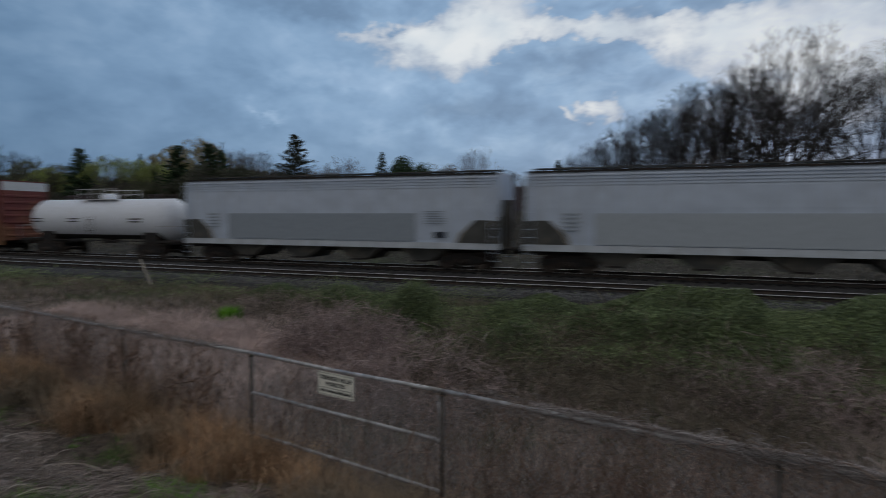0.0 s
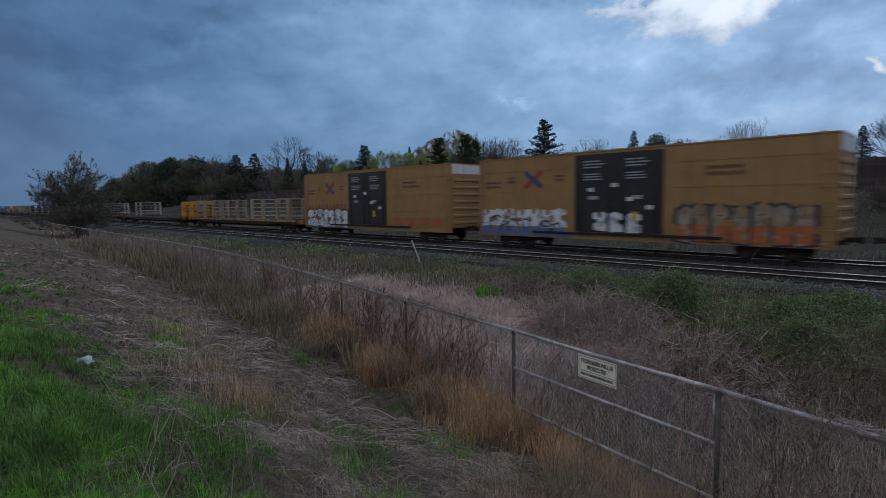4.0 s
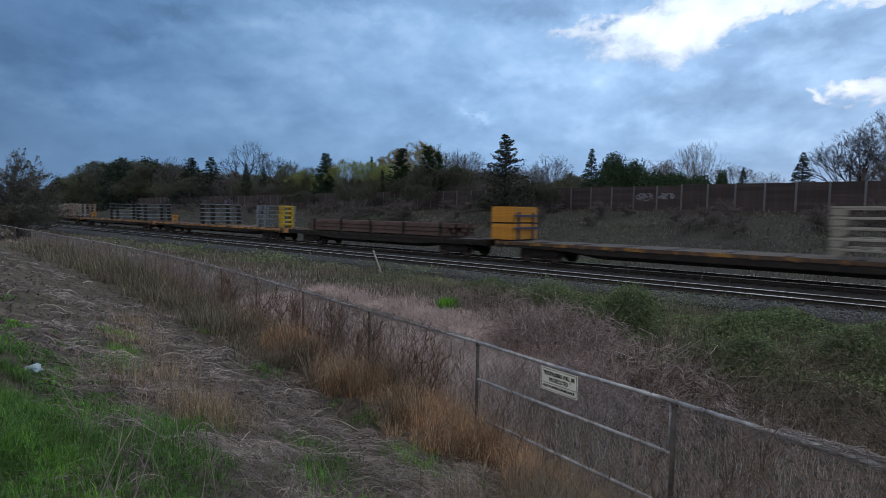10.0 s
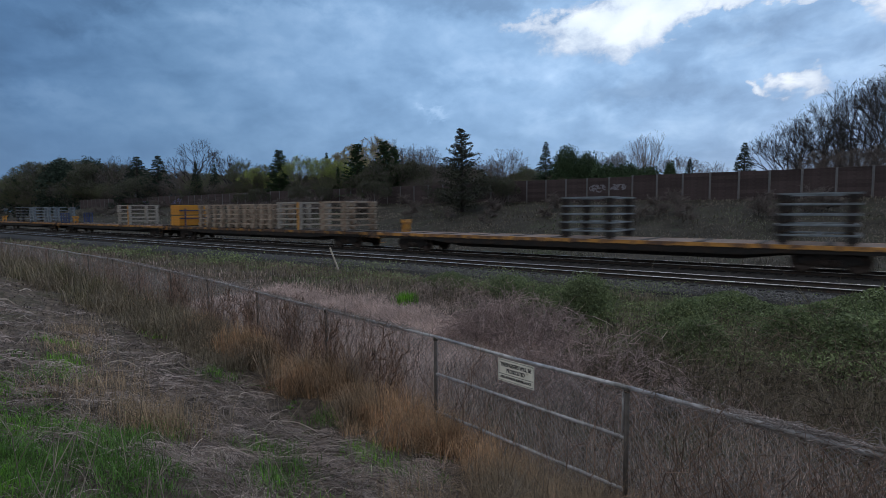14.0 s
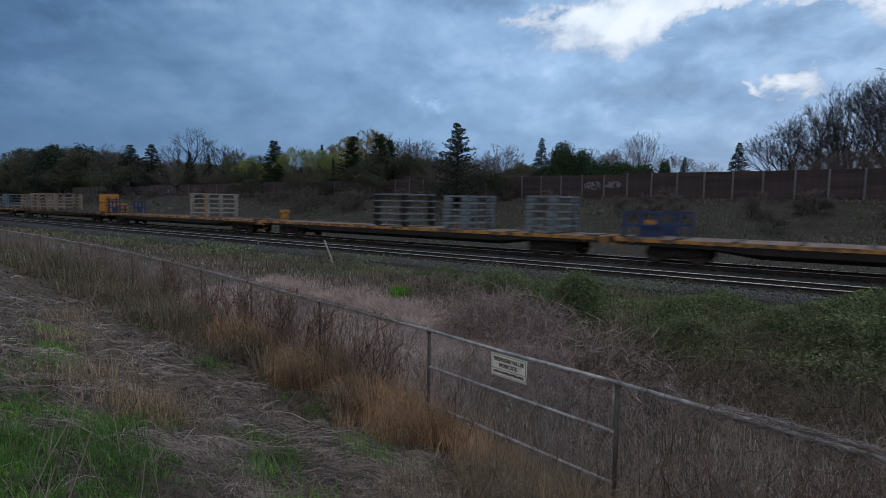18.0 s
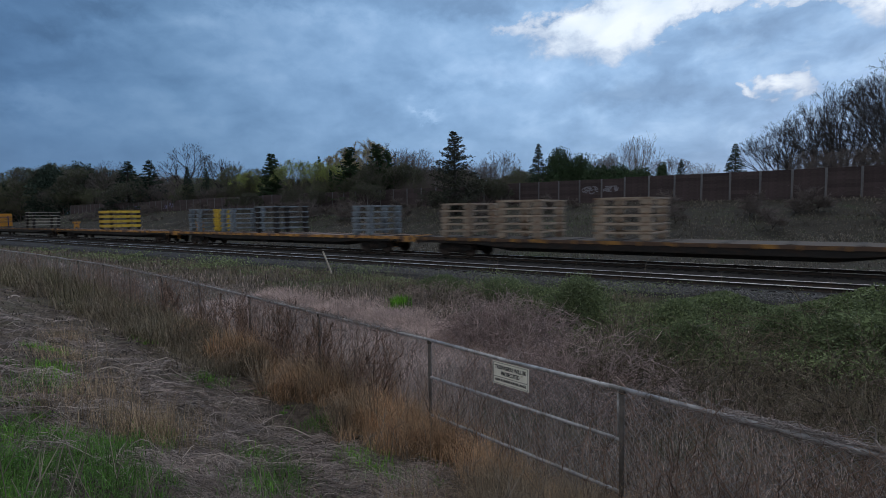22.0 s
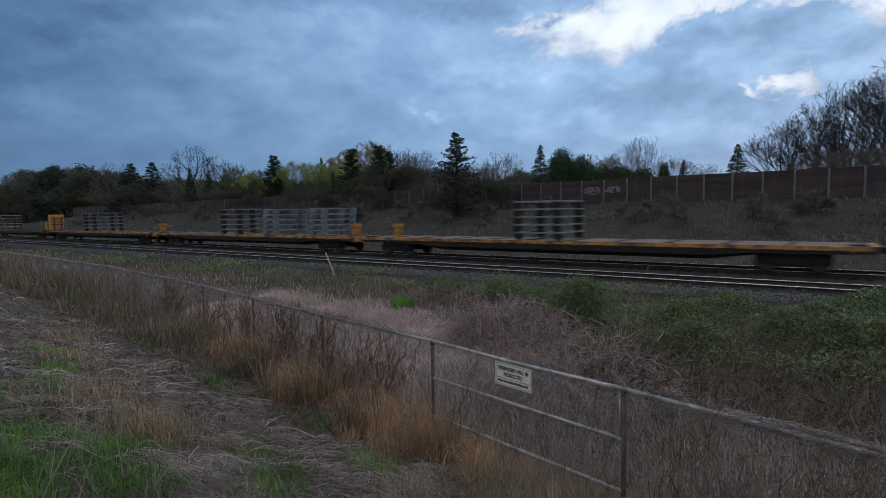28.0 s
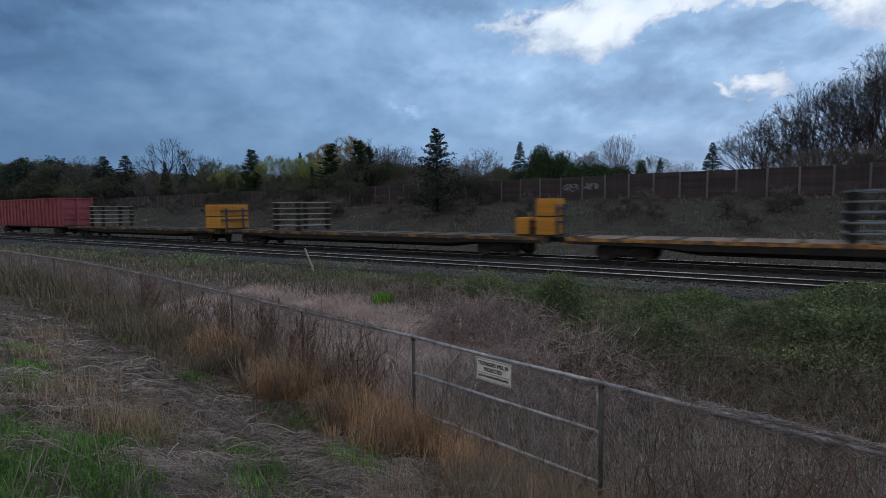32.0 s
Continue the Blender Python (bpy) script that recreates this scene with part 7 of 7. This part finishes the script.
    v, f = strands(x, y, h, rng.uniform(0.12, 0.46, n), np.maximum(0.0026, 0.00062 * rp(d)), rp(deep) * rng.uniform(0.1, 1.0, n), rp(rng.normal(0, 0.5, len(c))) + rng.normal(0, 0.6, n))
    # single long stems thrown across them
    c, d = scatter(rng, 5000, 5.0, 30, litter, -90, 30)
    n = len(c)
    v2, f2 = strands(c[:, 0], c[:, 1], rng.uniform(0, 6.28, n), rng.uniform(0.25, 0.7, n), np.maximum(0.0035, 0.0008 * d), rng.uniform(0.03, 0.14, n), rng.normal(0, 0.9, n), 5)
    stuff("straw_litter", v, f, M["straw"], "flattened bleached straw lying in wisps on the soil", "straw")
    stuff("straw_stems", v2, f2, M["stem"], "single pale straw stems thrown over the litter", "straw")

    # crumbled thatch covering the soil
    p, d = scatter(rng, 120000, 2.4, 40, lambda x, y: np.where(off_fence(x, y) < 0.5, 1.0, 0.35) * (y < 13), -90, 36)
    n = len(p)
    p[:, 2] += 0.010
    v, f = blades(rng, p, rng.uniform(0.05, 0.18, n), np.maximum(0.005, 0.0013 * d), rng.uniform(1.9, 3.1, n), None, 0.7)
    q = np.stack([rng.uniform(-16, 10, 50000), rng.uniform(-7, 2.0, 50000), np.zeros(50000)], 1)
    q[:, 2] = ground_z(q[:, 0], q[:, 1]) + 0.015
    v2, f2 = blades(rng, q, rng.uniform(0.06, 0.24, len(q)), np.full(len(q), 0.007), rng.uniform(1.9, 3.1, len(q)), None, 0.7)
    v, f = np.concatenate([v, v2]), np.concatenate([f, f2 + len(v)])
    stuff("thatch", v, f, M["thatch"], "crumbled brown thatch covering the soil", "thatch")

    # tall dry grass in clumps along both sides of the fence
    k, m = 46, 1900
    t = rng.uniform(0, 1, m)
    cx = np.where(t < 0.32, rng.uniform(-5.4, -1.2, m), np.where(t < 0.68, rng.uniform(-13.5, -5.2, m), np.where(t < 0.85, rng.uniform(-1.4, 4.6, m), rng.uniform(-34, -13, m))))
    ce = np.where(cx > -4.8, rng.normal(-0.38, 0.40, m), rng.normal(-0.12, 0.36, m))
    ce = np.where(cx > -1.2, rng.normal(-0.75, 0.75, m), ce)
    keep = rng.uniform(0, 1, m) < np.clip(4.2 * waves(cx, ce, 0.42, 3.0) - 1.8, 0.05, 1)
    cx, ce = cx[keep], ce[keep]
    m = len(cx)
    tall = np.where(cx > -4.8, rng.uniform(0.35, 0.85, m), np.where(cx > -11, rng.uniform(0.28, 1.15, m), rng.uniform(0.25, 0.9, m))) * np.where(ce < -1.0, 0.6, 1.0)
    tip, way = rng.uniform(0.1, 0.7, m), rng.uniform(0, 6.28, m)
    rp = lambda q: np.repeat(q, k)
    n = m * k
    a, r = rng.uniform(0, 6.28, n), np.sqrt(rng.uniform(0, 1, n))
    x = rp(cx) + rp(rng.uniform(0.06, 0.20, m)) * r * np.cos(a)
    y = fence_y(x) + rp(ce) + 0.12 * r * np.sin(a)
    p = np.stack([x, y, ground_z(x, y)], 1)
    lx, ly = np.cos(rp(way)) * rp(tip) + np.cos(a) * r * 0.6, np.sin(rp(way)) * rp(tip) + np.sin(a) * r * 0.6
    v, f = blades(rng, p, rp(tall) * rng.uniform(0.5, 1.15, n), np.maximum(0.0038, 0.00075 * np.hypot(x, y)), np.hypot(lx, ly) + rng.uniform(0, 0.6, n), np.arctan2(ly, lx), 1.6)
    stuff("tall_dry_grass", v, f, M["dry"], "clumps of tall rusty dry grass along the fence", "grass")

    # rank brown grass swallowing the foot of the fence farther on
    k = 46000
    x = -9.5 - 38 * rng.uniform(0, 1, k) ** 1.5
    e = np.interp(x, [-16, -9, -5.5], [-0.75, -0.55, -0.35]) + rng.normal(0, 0.55, k)
    keep = rng.uniform(0, 1, k) < np.clip(2.2 * waves(x, e * 2, 0.8, 4.0) - 0.4, 0.1, 1)
    x, e = x[keep], e[keep]
    y = fence_y(x) + e
    p = np.stack([x, y, ground_z(x, y)], 1)
    v, f = blades(rng, p, rng.uniform(0.15, 0.85, len(x)) * (0.35 + 0.9 * waves(x, y, 0.7, 2.0)) * np.interp(x, [-26, -14, -6], [1.9, 1.25, 0.6]), np.maximum(0.004, np.hypot(x, y) * 0.0008), rng.uniform(0.2, 1.7, len(x)), None, 1.4)
    stuff("rank_grass", v, f, M["rank"], "rank olive-brown grass over the foot of the fence", "grass")

    # clumps of tall straw out on the litter
    cl = np.array([(-6.5, 2.9), (-6.2, 3.0), (-6.8, 2.8), (-6.6, 3.2), (-7.7, 2.5), (-8.2, 3.2), (-10.6, 3.6), (-12.8, 4.4), (-3.2, 3.9), (-2.2, 3.6), (-1.2, 3.2)])
    c = cl[rng.integers(0, len(cl), 2400)] + rng.normal(0, 0.24, (2400, 2))
    p = np.stack([c[:, 0], c[:, 1], ground_z(c[:, 0], c[:, 1])], 1)
    n = len(p)
    v, f = blades(rng, p, rng.uniform(0.15, 0.68, n), np.full(n, 0.0048), rng.uniform(0.2, 1.5, n))
    stuff("straw_clumps", v, f, M["gold"], "tufts of golden dead grass standing in the litter", "grass")

    # dead grass of the hollow behind the fence
    def hollow(x, y):
        e = off_fence(x, y)
        w = waves(x, y, 1.7, 4.0)
        return np.where(e > 0.4, np.clip(0.35 + 0.8 * w, 0, 1) * np.clip((16.5 - y) / 3.0, 0, 1) * np.interp(x, [-1.5, 1.0], [1, 0.75]), 0)
    p, d = scatter(rng, 190000, 5.2, 110, hollow, -85, 30)
    n = len(p)
    strip = np.exp(-((p[:, 1] - 12.2 - 0.10 * (-10 - p[:, 0])) / 0.9) ** 2) * (p[:, 0] < -6.5)
    v, f = blades(rng, p, rng.uniform(0.10, 0.42, n) * (0.5 + 0.9 * waves(p[:, 0], p[:, 1], 1.3)) * (1 - 0.75 * strip), np.maximum(0.006, 0.0012 * d), rng.uniform(0.1, 1.3, n))
    stuff("dead_grass", v, f, M["field"], "dead pinkish-brown grass in the hollow beside the line", "grass")

    # matted straw in the hollow
    k = 42000
    x = rng.uniform(-19, -5.2, k)
    y = 12.1 + 0.13 * (-9 - x) + rng.normal(0, 0.75, k)
    wide = rng.uniform(0, 1, k) < 0.62
    y = np.where(wide, fence_y(x) + 0.6 + (12.4 - fence_y(x)) * rng.uniform(0, 1, k), y)
    p = np.stack([x, y, ground_z(x, y) + rng.uniform(0, 0.08, k)], 1)
    v, f = blades(rng, p, rng.uniform(0.25, 0.7, k), np.full(k, 0.010), rng.uniform(2.2, 2.9, k), rng.normal(2.9, 1.1, k), 0.56)
    stuff("straw_strip", v, f, M["strip"], "matted pinkish straw flattened in the hollow", "straw")

    # olive grass on the slope below the ballast
    def slope(x, y):
        w = waves(x, y, 1.3, 9.0)
        return np.clip((y - 13.3 - 1.2 * w) / 1.2, 0, 1) * np.clip((19.7 - y) / 0.5, 0, 1) * (0.35 + 0.65 * w)
    p, d = scatter(rng, 300000, 12.5, 120, slope, -83, 30)
    n = len(p)
    v, f = blades(rng, p, rng.uniform(0.12, 0.46, n) * (0.45 + 0.9 * waves(p[:, 0], p[:, 1], 0.7, 3.0)) * np.interp(p[:, 1], [17.5, 19.3], [1, 0.45]), np.maximum(0.008, 0.0011 * d), rng.uniform(0.1, 1.2, n))
    stuff("olive_grass", v, f, M["olive"], "olive and brown grass on the slope below the ballast", "grass")

    # leafy weeds along the foot of the ballast
    def weedy(x, y):
        w = waves(x, y, 1.9, 5.0)
        band = 1.3 * np.exp(-((y - 18.1) / 1.5) ** 2) + 0.9 * np.exp(-((y - 15.0) / 1.8) ** 2) * (x > -8) + 0.9 * np.exp(-((y - 12.8) / 1.8) ** 2) * np.clip((x + 4.0) / 2.5, 0, 1)
        return np.clip(band, 0, 1) * np.clip(1.7 * w - 0.25, 0.1, 1) * (y < np.interp(x, [-25, -14], [19.7, 20.0])) * np.clip((x + 60) / 25, 0.25, 1)
    p, d = scatter(rng, 380000, 11.0, 60, weedy, -75, 30)
    n = len(p)
    hump = (0.10 + 0.75 * waves(p[:, 0], p[:, 1], 0.9, 6.0) * (0.45 + 0.9 * waves(p[:, 0], p[:, 1], 2.3, 1.0))) * np.maximum(np.interp(p[:, 1], [18.6, 19.8], [1, 0.5]), np.interp(p[:, 0], [-6, -2], [0, 0.62])) * np.interp(p[:, 0], [-7, -3], [1, 1.3])
    p[:, 2] += hump * np.sqrt(rng.uniform(0, 1, n))
    v, f = leaves(rng, p, np.maximum(0.022, 0.0013 * d[:, None]), 0.2, 1.3)
    stuff("green_weeds", v, f, M["weed"], "low leafy green weeds along the foot of the ballast", "weeds")

    # a sprawling leafy thicket on the slope beyond the end panel
    k = 150000
    x, y = rng.uniform(-4.5, 11, k), rng.uniform(12.2, 19.0, k)
    w = waves(x, y, 0.85, 8.0)
    rise = np.clip(1.9 * w - 0.45, 0, 1) * np.clip((x + 4.5) / 3.0, 0, 1) * np.clip((y - 12.2) / 1.6, 0, 1) * np.clip((19.2 - y) / 1.2, 0.25, 1)
    keep = rng.uniform(0, 1, k) < 0.04 + 1.4 * rise
    x, y, rise = x[keep], y[keep], rise[keep]
    p = np.stack([x, y, ground_z(x, y) + 1.05 * rise * rng.uniform(0.15, 1.0, len(x)) ** 0.45 + 0.03], 1)
    v, f = leaves(rng, p, rng.uniform(0.020, 0.042, (len(x), 1)), 0.2, 1.3)
    stuff("leafy_thicket", v, f, M["shrub"], "dark green leafy thicket sprawling below the ballast", "shrubs")

    # grass of the far bank
    def bank(x, y):
        w = waves(x, y, 4.0, 7.0)
        return np.where((y > 30.2) & (y < 57), 0.35 + 0.6 * w, 0)
    p, d = scatter(rng, 150000, 30, 170, bank, -74, 26)
    n = len(p)
    v, f = blades(rng, p, rng.uniform(0.12, 0.42, n) * (0.3 + 1.1 * waves(p[:, 0], p[:, 1], 1.6, 3.0)), 0.0013 * d, rng.uniform(0.7, 2.2, n))
    stuff("bank_grass", v, f, M["bank"], "dull grass and weeds on the far bank", "grass")

    # vines woven through the wire
    segs = []
    on_posts = [-1.70 + 2.91 * j for j in range(-14, -1)]
    for i in range(1750):
        x = rng.choice(on_posts) + rng.normal(0, 0.14) if i > 1450 else rng.choice([rng.uniform(-24, -4.5), rng.uniform(-10.5, -5.2), rng.uniform(-1.6, 5.0), rng.uniform(-4.4, -1.8), rng.uniform(-50, -20)], p=[0.24, 0.14, 0.36, 0.05, 0.21])
        z = FENCE_TOP - FENCE_H + rng.uniform(0, 0.3)
        off = rng.uniform(-0.06, 0.06)
        dx = rng.normal(0, 0.35)
        r = rng.uniform(0.0025, 0.0075) * (1.0 if x > -12 else 1.5)
        for j in range(rng.integers(6, 12)):
            nx, nz = x + dx * 0.16 + rng.normal(0, 0.05), z + rng.uniform(0.06, 0.24)
            if nz > FENCE_TOP + 0.10:
                nz = FENCE_TOP + rng.uniform(-0.1, 0.12)
                dx = rng.choice((-1, 1)) * rng.uniform(0.6, 1.4)
            if -3.6 < nx < -2.7 and nz > FENCE_TOP - 0.5:
                off = abs(off) + 0.03
            segs.append((x, float(fence_y(x)) + off, z, nx, float(fence_y(nx)) + off + rng.normal(0, 0.012), nz, r, r * 0.9, 2))
            if rng.uniform() < 0.5:
                q = np.array([nx, float(fence_y(nx)) + off, nz])
                e = q + rng.normal(0, 0.16, 3)
                e[1] = max(e[1], q[1]) if -3.7 < nx < -2.6 else e[1]
                segs.append((*q, *e, r * 0.6, 0.002, 3))
            x, z, off = nx, nz, off + rng.normal(0, 0.02)
            r *= 0.92
    # thicker woody stems fanning out in the plane of the fence
    for i in range(24):
        x = rng.choice([rng.uniform(-10.5, -5.3), rng.uniform(-19, -10), rng.uniform(-1.2, 4.5)], p=[0.60, 0.32, 0.08])
        t = limbs(rng, rng.uniform(1.3, 1.8), spread=1.0, levels=3, up=0.15, first=0.2, twigs=1, fork=(2, 4), shrink=0.62, thick=0.007, wob=1.7)
        for c in (1, 4):
            t[:, c] *= 0.22
        base = np.array([x, float(fence_y(x)), FENCE_TOP - FENCE_H - 0.05])
        slope = (float(fence_y(x + 0.5)) - float(fence_y(x - 0.5)))
        for c in (0, 3):
            t[:, c + 1] += t[:, c] * slope + rng.uniform(-0.01, 0.01)
            t[:, c:c + 3] += base
        t[:, 6:8] = np.maximum(t[:, 6:8] * rng.uniform(0.8, 1.5), 0.0038)
        segs += [tuple(q) for q in t]
    # pale curling stems over the rail beyond the end panel
    pale = []
    for i in range(330):
        x = rng.uniform(-1.5, 5.0) if i % 4 else rng.uniform(-16, -5)
        q = np.array([x, float(fence_y(x)) + rng.normal(0, 0.03), FENCE_TOP + rng.uniform(-0.12, 0.05)])
        d = np.array([rng.choice((-1, 1)) * 0.9, rng.normal(0, 0.3), rng.normal(0.2, 0.5)])
        for j in range(9):
            d = d + rng.normal(0, 0.32, 3) + np.array([0, 0, 5.0 * (FENCE_TOP - 0.01 - q[2])])
            d = d / np.linalg.norm(d)
            e = q + d * 0.055
            e[1] += 0.3 * (float(fence_y(e[0])) - e[1])
            pale.append((*q, *e, 0.0042, 0.0035, 2))
            q = e
    # stems wound along the top rail
    for i in range(950):
        x = rng.choice([rng.uniform(-24, -5.2), rng.uniform(-0.8, 5.0)], p=[0.45, 0.55])
        for j in range(5):
            nx = x + rng.uniform(0.05, 0.22)
            pale.append((x, float(fence_y(x)) + rng.normal(0, 0.03), FENCE_TOP + rng.uniform(-0.05, 0.06), nx, float(fence_y(nx)) + rng.normal(0, 0.03), FENCE_TOP + rng.uniform(-0.06, 0.07), 0.0038, 0.003, 2))
            x = nx
    v, f = sticks(np.array(pale))
    stuff("rail_vines", v, f, M["rail_vine"], "pale curling vine stems over the top rail", "vines")
    v, f = sticks(np.array(segs))
    stuff("fence_vines", v, f, M["vine"], "leafless grey-brown vines climbing through the fence", "vines")

    # brush mounds: arching twigs
    def mound(name, label, cx, cy, wide, high, count, mat, kink=0.3, thick=0.007):
        s = []
        for i in range(count):
            a = rng.uniform(0, 2 * np.pi)
            r0 = wide * 0.5 * np.sqrt(rng.uniform(0, 1))
            q = np.array([cx + r0 * np.cos(a), cy + r0 * np.sin(a), 0])
            q[2] = float(ground_z(q[0], q[1])) - 0.02
            d = np.array([np.cos(a) * 0.45, np.sin(a) * 0.45, 1.0]) + rng.normal(0, 0.25, 3)
            hh = high * (1 - 0.5 * (r0 / (wide * 0.5)) ** 2) * rng.uniform(0.6, 1.1)
            for j in range(5):
                d = d + rng.normal(0, kink, 3) + np.array([0, 0, -0.22 * j])
                d = d / np.linalg.norm(d)
                e = q + d * hh / 3.2
                s.append((*q, *e, thick, thick * 0.7, 2))
                for k in range(2):
                    s.append((*e, *(e + (d + rng.normal(0, 0.6, 3)) * hh * 0.16), thick * 0.7, thick * 0.43, 3))
                q = e
        v, f = sticks(np.array(s), thick * 0.78)
        return tagged(raw(name, v, f, mat), label, "brush", "brush beside the line")

    mound("brush_mound", "mound of reddish leafless brush in the hollow", -6.9, 12.4, 2.7, 1.35, 560, M["brush"])
    mound("brush_mound", "mound of olive-brown arching brush in the hollow", -2.4, 11.2, 3.6, 1.15, 380, M["olive"])
    mound("brush_mound", "mound of tangled leafless brush below the ballast", 0.4, 13.4, 4.0, 1.25, 300, M["olive"])
    mound("brush_mound", "mound of reddish leafless brush near the fence", -3.8, 9.6, 3.0, 1.1, 380, M["brush"])
    mound("brush_mound", "mound of olive-brown tangled brush near the fence", 1.2, 9.8, 3.4, 1.0, 300, M["olive"])
    mound("brush_mound", "mound of olive-brown tangled brush below the ballast", 5.2, 12.6, 4.6, 0.9, 260, M["olive"])
    mound("brush_mound", "mound of dry brown brush below the ballast", 2.6, 11.8, 3.2, 1.0, 360, M["brush"])
    mound("brush_mound", "strip of dry brush along the ballast foot", -11.6, 15.6, 3.4, 0.6, 360, M["field"])
    for cx, cy, high in ((-0.3, 4.85, 0.8), (0.5, 4.65, 1.05), (1.3, 4.45, 1.15), (2.2, 4.2, 1.25), (3.1, 4.0, 1.25)):
        mound("brush_mound", "dark red-brown brush leaning on the fence", cx, cy, 1.2, high, 420, M["brush_red"], 0.55, 0.0034)
    mound("brush_mound", "dark tangled brush against the fence", 0.9, 4.2, 2.4, 1.2, 900, M["brush_red"], 0.6, 0.0036)
    mound("brush_mound", "dark tangled brush against the fence", 3.2, 3.4, 2.4, 1.4, 800, M["brush_red"], 0.6, 0.0036)

    b = lobed(140, "rounded_bush", "dark green rounded bush below the ballast", 1.6, 2.2, M["shrub"], 12, 14000, 0.024, False, "shrub", "")
    b.location = (-5.75, 14.5, float(ground_z(-5.75, 14.5)) - 0.05)
    for i, (x, y, h, w) in enumerate(((-0.9, 14.6, 1.0, 2.4), (2.6, 14.4, 1.3, 2.8), (6.2, 14.2, 1.2, 3.0), (-9.8, 17.2, 0.75, 2.8), (-12.6, 17.4, 0.6, 2.4), (0.6, 16.6, 0.9, 2.6), (4.2, 16.8, 0.8, 3.0), (-2.6, 13.2, 0.8, 1.8), (-3.4, 15.6, 0.8, 2.0), (-7.8, 16.4, 0.7, 2.4), (5.4, 10.6, 0.8, 2.2))):
        s = lobed(150 + i, "weed_shrub", "low sprawling green shrub at the ballast foot", h * 1.15, w * 0.85, M["shrub"], 14, 11000, 0.022, False, "shrub", "green shrubs beside the line")
        s.location = (x, y, float(ground_z(x, y)) - 0.05)
    # the bright tuft of grass
    t = rng.normal(0, 0.16, (420, 2)) + np.array([-12.0, 14.0])
    p = np.stack([t[:, 0], t[:, 1], ground_z(t[:, 0], t[:, 1])], 1)
    v, f = blades(rng, p, rng.uniform(0.3, 0.55, 420), np.full(420, 0.02), rng.uniform(0.1, 0.7, 420))
    tagged(raw("grass_tuft", v, f, M["grass"]), "single bright green tuft of grass in dead grass", "grass tuft")

    # single dead stalks
    p, d = scatter(rng, 900, 2.6, 26, lambda x, y: np.where(off_fence(x, y) < 0.3, 0.35 + 0.6 * (off_fence(x, y) > -2.5), 0.5), -80, 25)
    s = []
    for q in p:
        h = rng.uniform(0.35, 1.0)
        dd = np.array([rng.normal(0, 0.25), rng.normal(0, 0.25), 1.0])
        e = q + dd * h * 0.55
        g = e + (dd + rng.normal(0, 0.35, 3)) * h * 0.4
        s += [(*q, *e, 0.004, 0.0035, 1), (*e, *g, 0.0035, 0.002, 1)]
        for k in range(3):
            s.append((*e, *(e + np.array([rng.normal(0, 0.5), rng.normal(0, 0.5), 0.7]) * h * 0.22), 0.0025, 0.0015, 2))
    v, f = sticks(np.array(s))
    stuff("dead_stalks", v, f, M["stalk"], "single pale dead weed stalks", "stalks")

    # loose stones on the ballast shoulder
    k = 16000
    x, y = rng.uniform(-24, 12, k), rng.choice([19.3, 19.95, 29.6], k, p=[0.4, 0.52, 0.08]) + rng.normal(0, 0.34, k)
    z = np.maximum(ground_z(x, y), np.where((y > 19.15) & (y < 24.15), np.interp(y, [19.15, 19.9, 20.75], [-0.30, -0.19, -0.175]), -9)) + 0.005
    r = rng.uniform(0.016, 0.042, (k, 1, 1))
    octa = np.array([[1, 0, 0], [-1, 0, 0], [0, 1, 0], [0, -1, 0], [0, 0, 0.8], [0, 0, -0.8]])[None] * r * rng.uniform(0.6, 1.3, (k, 6, 3))
    v = (octa + np.stack([x, y, z], 1)[:, None]).reshape(-1, 3)
    f = ((np.arange(k) * 6)[:, None, None] + np.array([[[0, 2, 4], [2, 1, 4], [1, 3, 4], [3, 0, 4], [2, 0, 5], [1, 2, 5], [3, 1, 5], [0, 3, 5]]])).reshape(-1, 3)
    stuff("ballast_stones", v, f, M["stone"], "loose grey crushed stones at the edge of the ballast", "stones")


build_grass()


def build_bits():
    stake = thing("marker_stake", "leaning weathered white marker stake beside the ballast", "stake", at=(-20.25, 18.45, -0.5))
    part("stake", boxes((-0.045, 0.045, -0.02, 0.02, 0, 1.25), bevel=0.006), M["stake"], stake)
    stake.rotation_euler = (0.05, -0.42, 0.1)
    rng = np.random.default_rng(3)
    for x, y, s, lab in ((-8.06, 1.58, 0.10, "crumpled pale blue plastic bag lying in the grass"), (-11.3, 6.4, 0.07, "scrap of white plastic caught by the fence")):
        bm = bmesh.new()
        bmesh.ops.create_icosphere(bm, subdivisions=2, radius=s)
        for q in bm.verts:
            q.co *= rng.uniform(0.55, 1.15)
            q.co.z *= 0.6
        ob = part("plastic_bag", bm, M["bag"])
        ob.location = (x, y, float(ground_z(x, y)) + s * 0.75)
        tagged(ob, lab, "litter")


M["stake"] = material("weathered_white_stake_paint", (0.52, 0.47, 0.40), 0.8, vary=0.2, second=(0.30, 0.25, 0.20), second_scale=6, bump=0.1)
M["bag"] = material("pale_blue_plastic", (0.42, 0.52, 0.55), 0.35, vary=0.1, bump=0)
build_bits()


# ---- what moves ----
def motions():
    for ob, s, z in CONSIST:
        walk(ob, [(t, pose(s + travel(t), TRAIN_TRACK, z)) for t in range(33)])


motions()
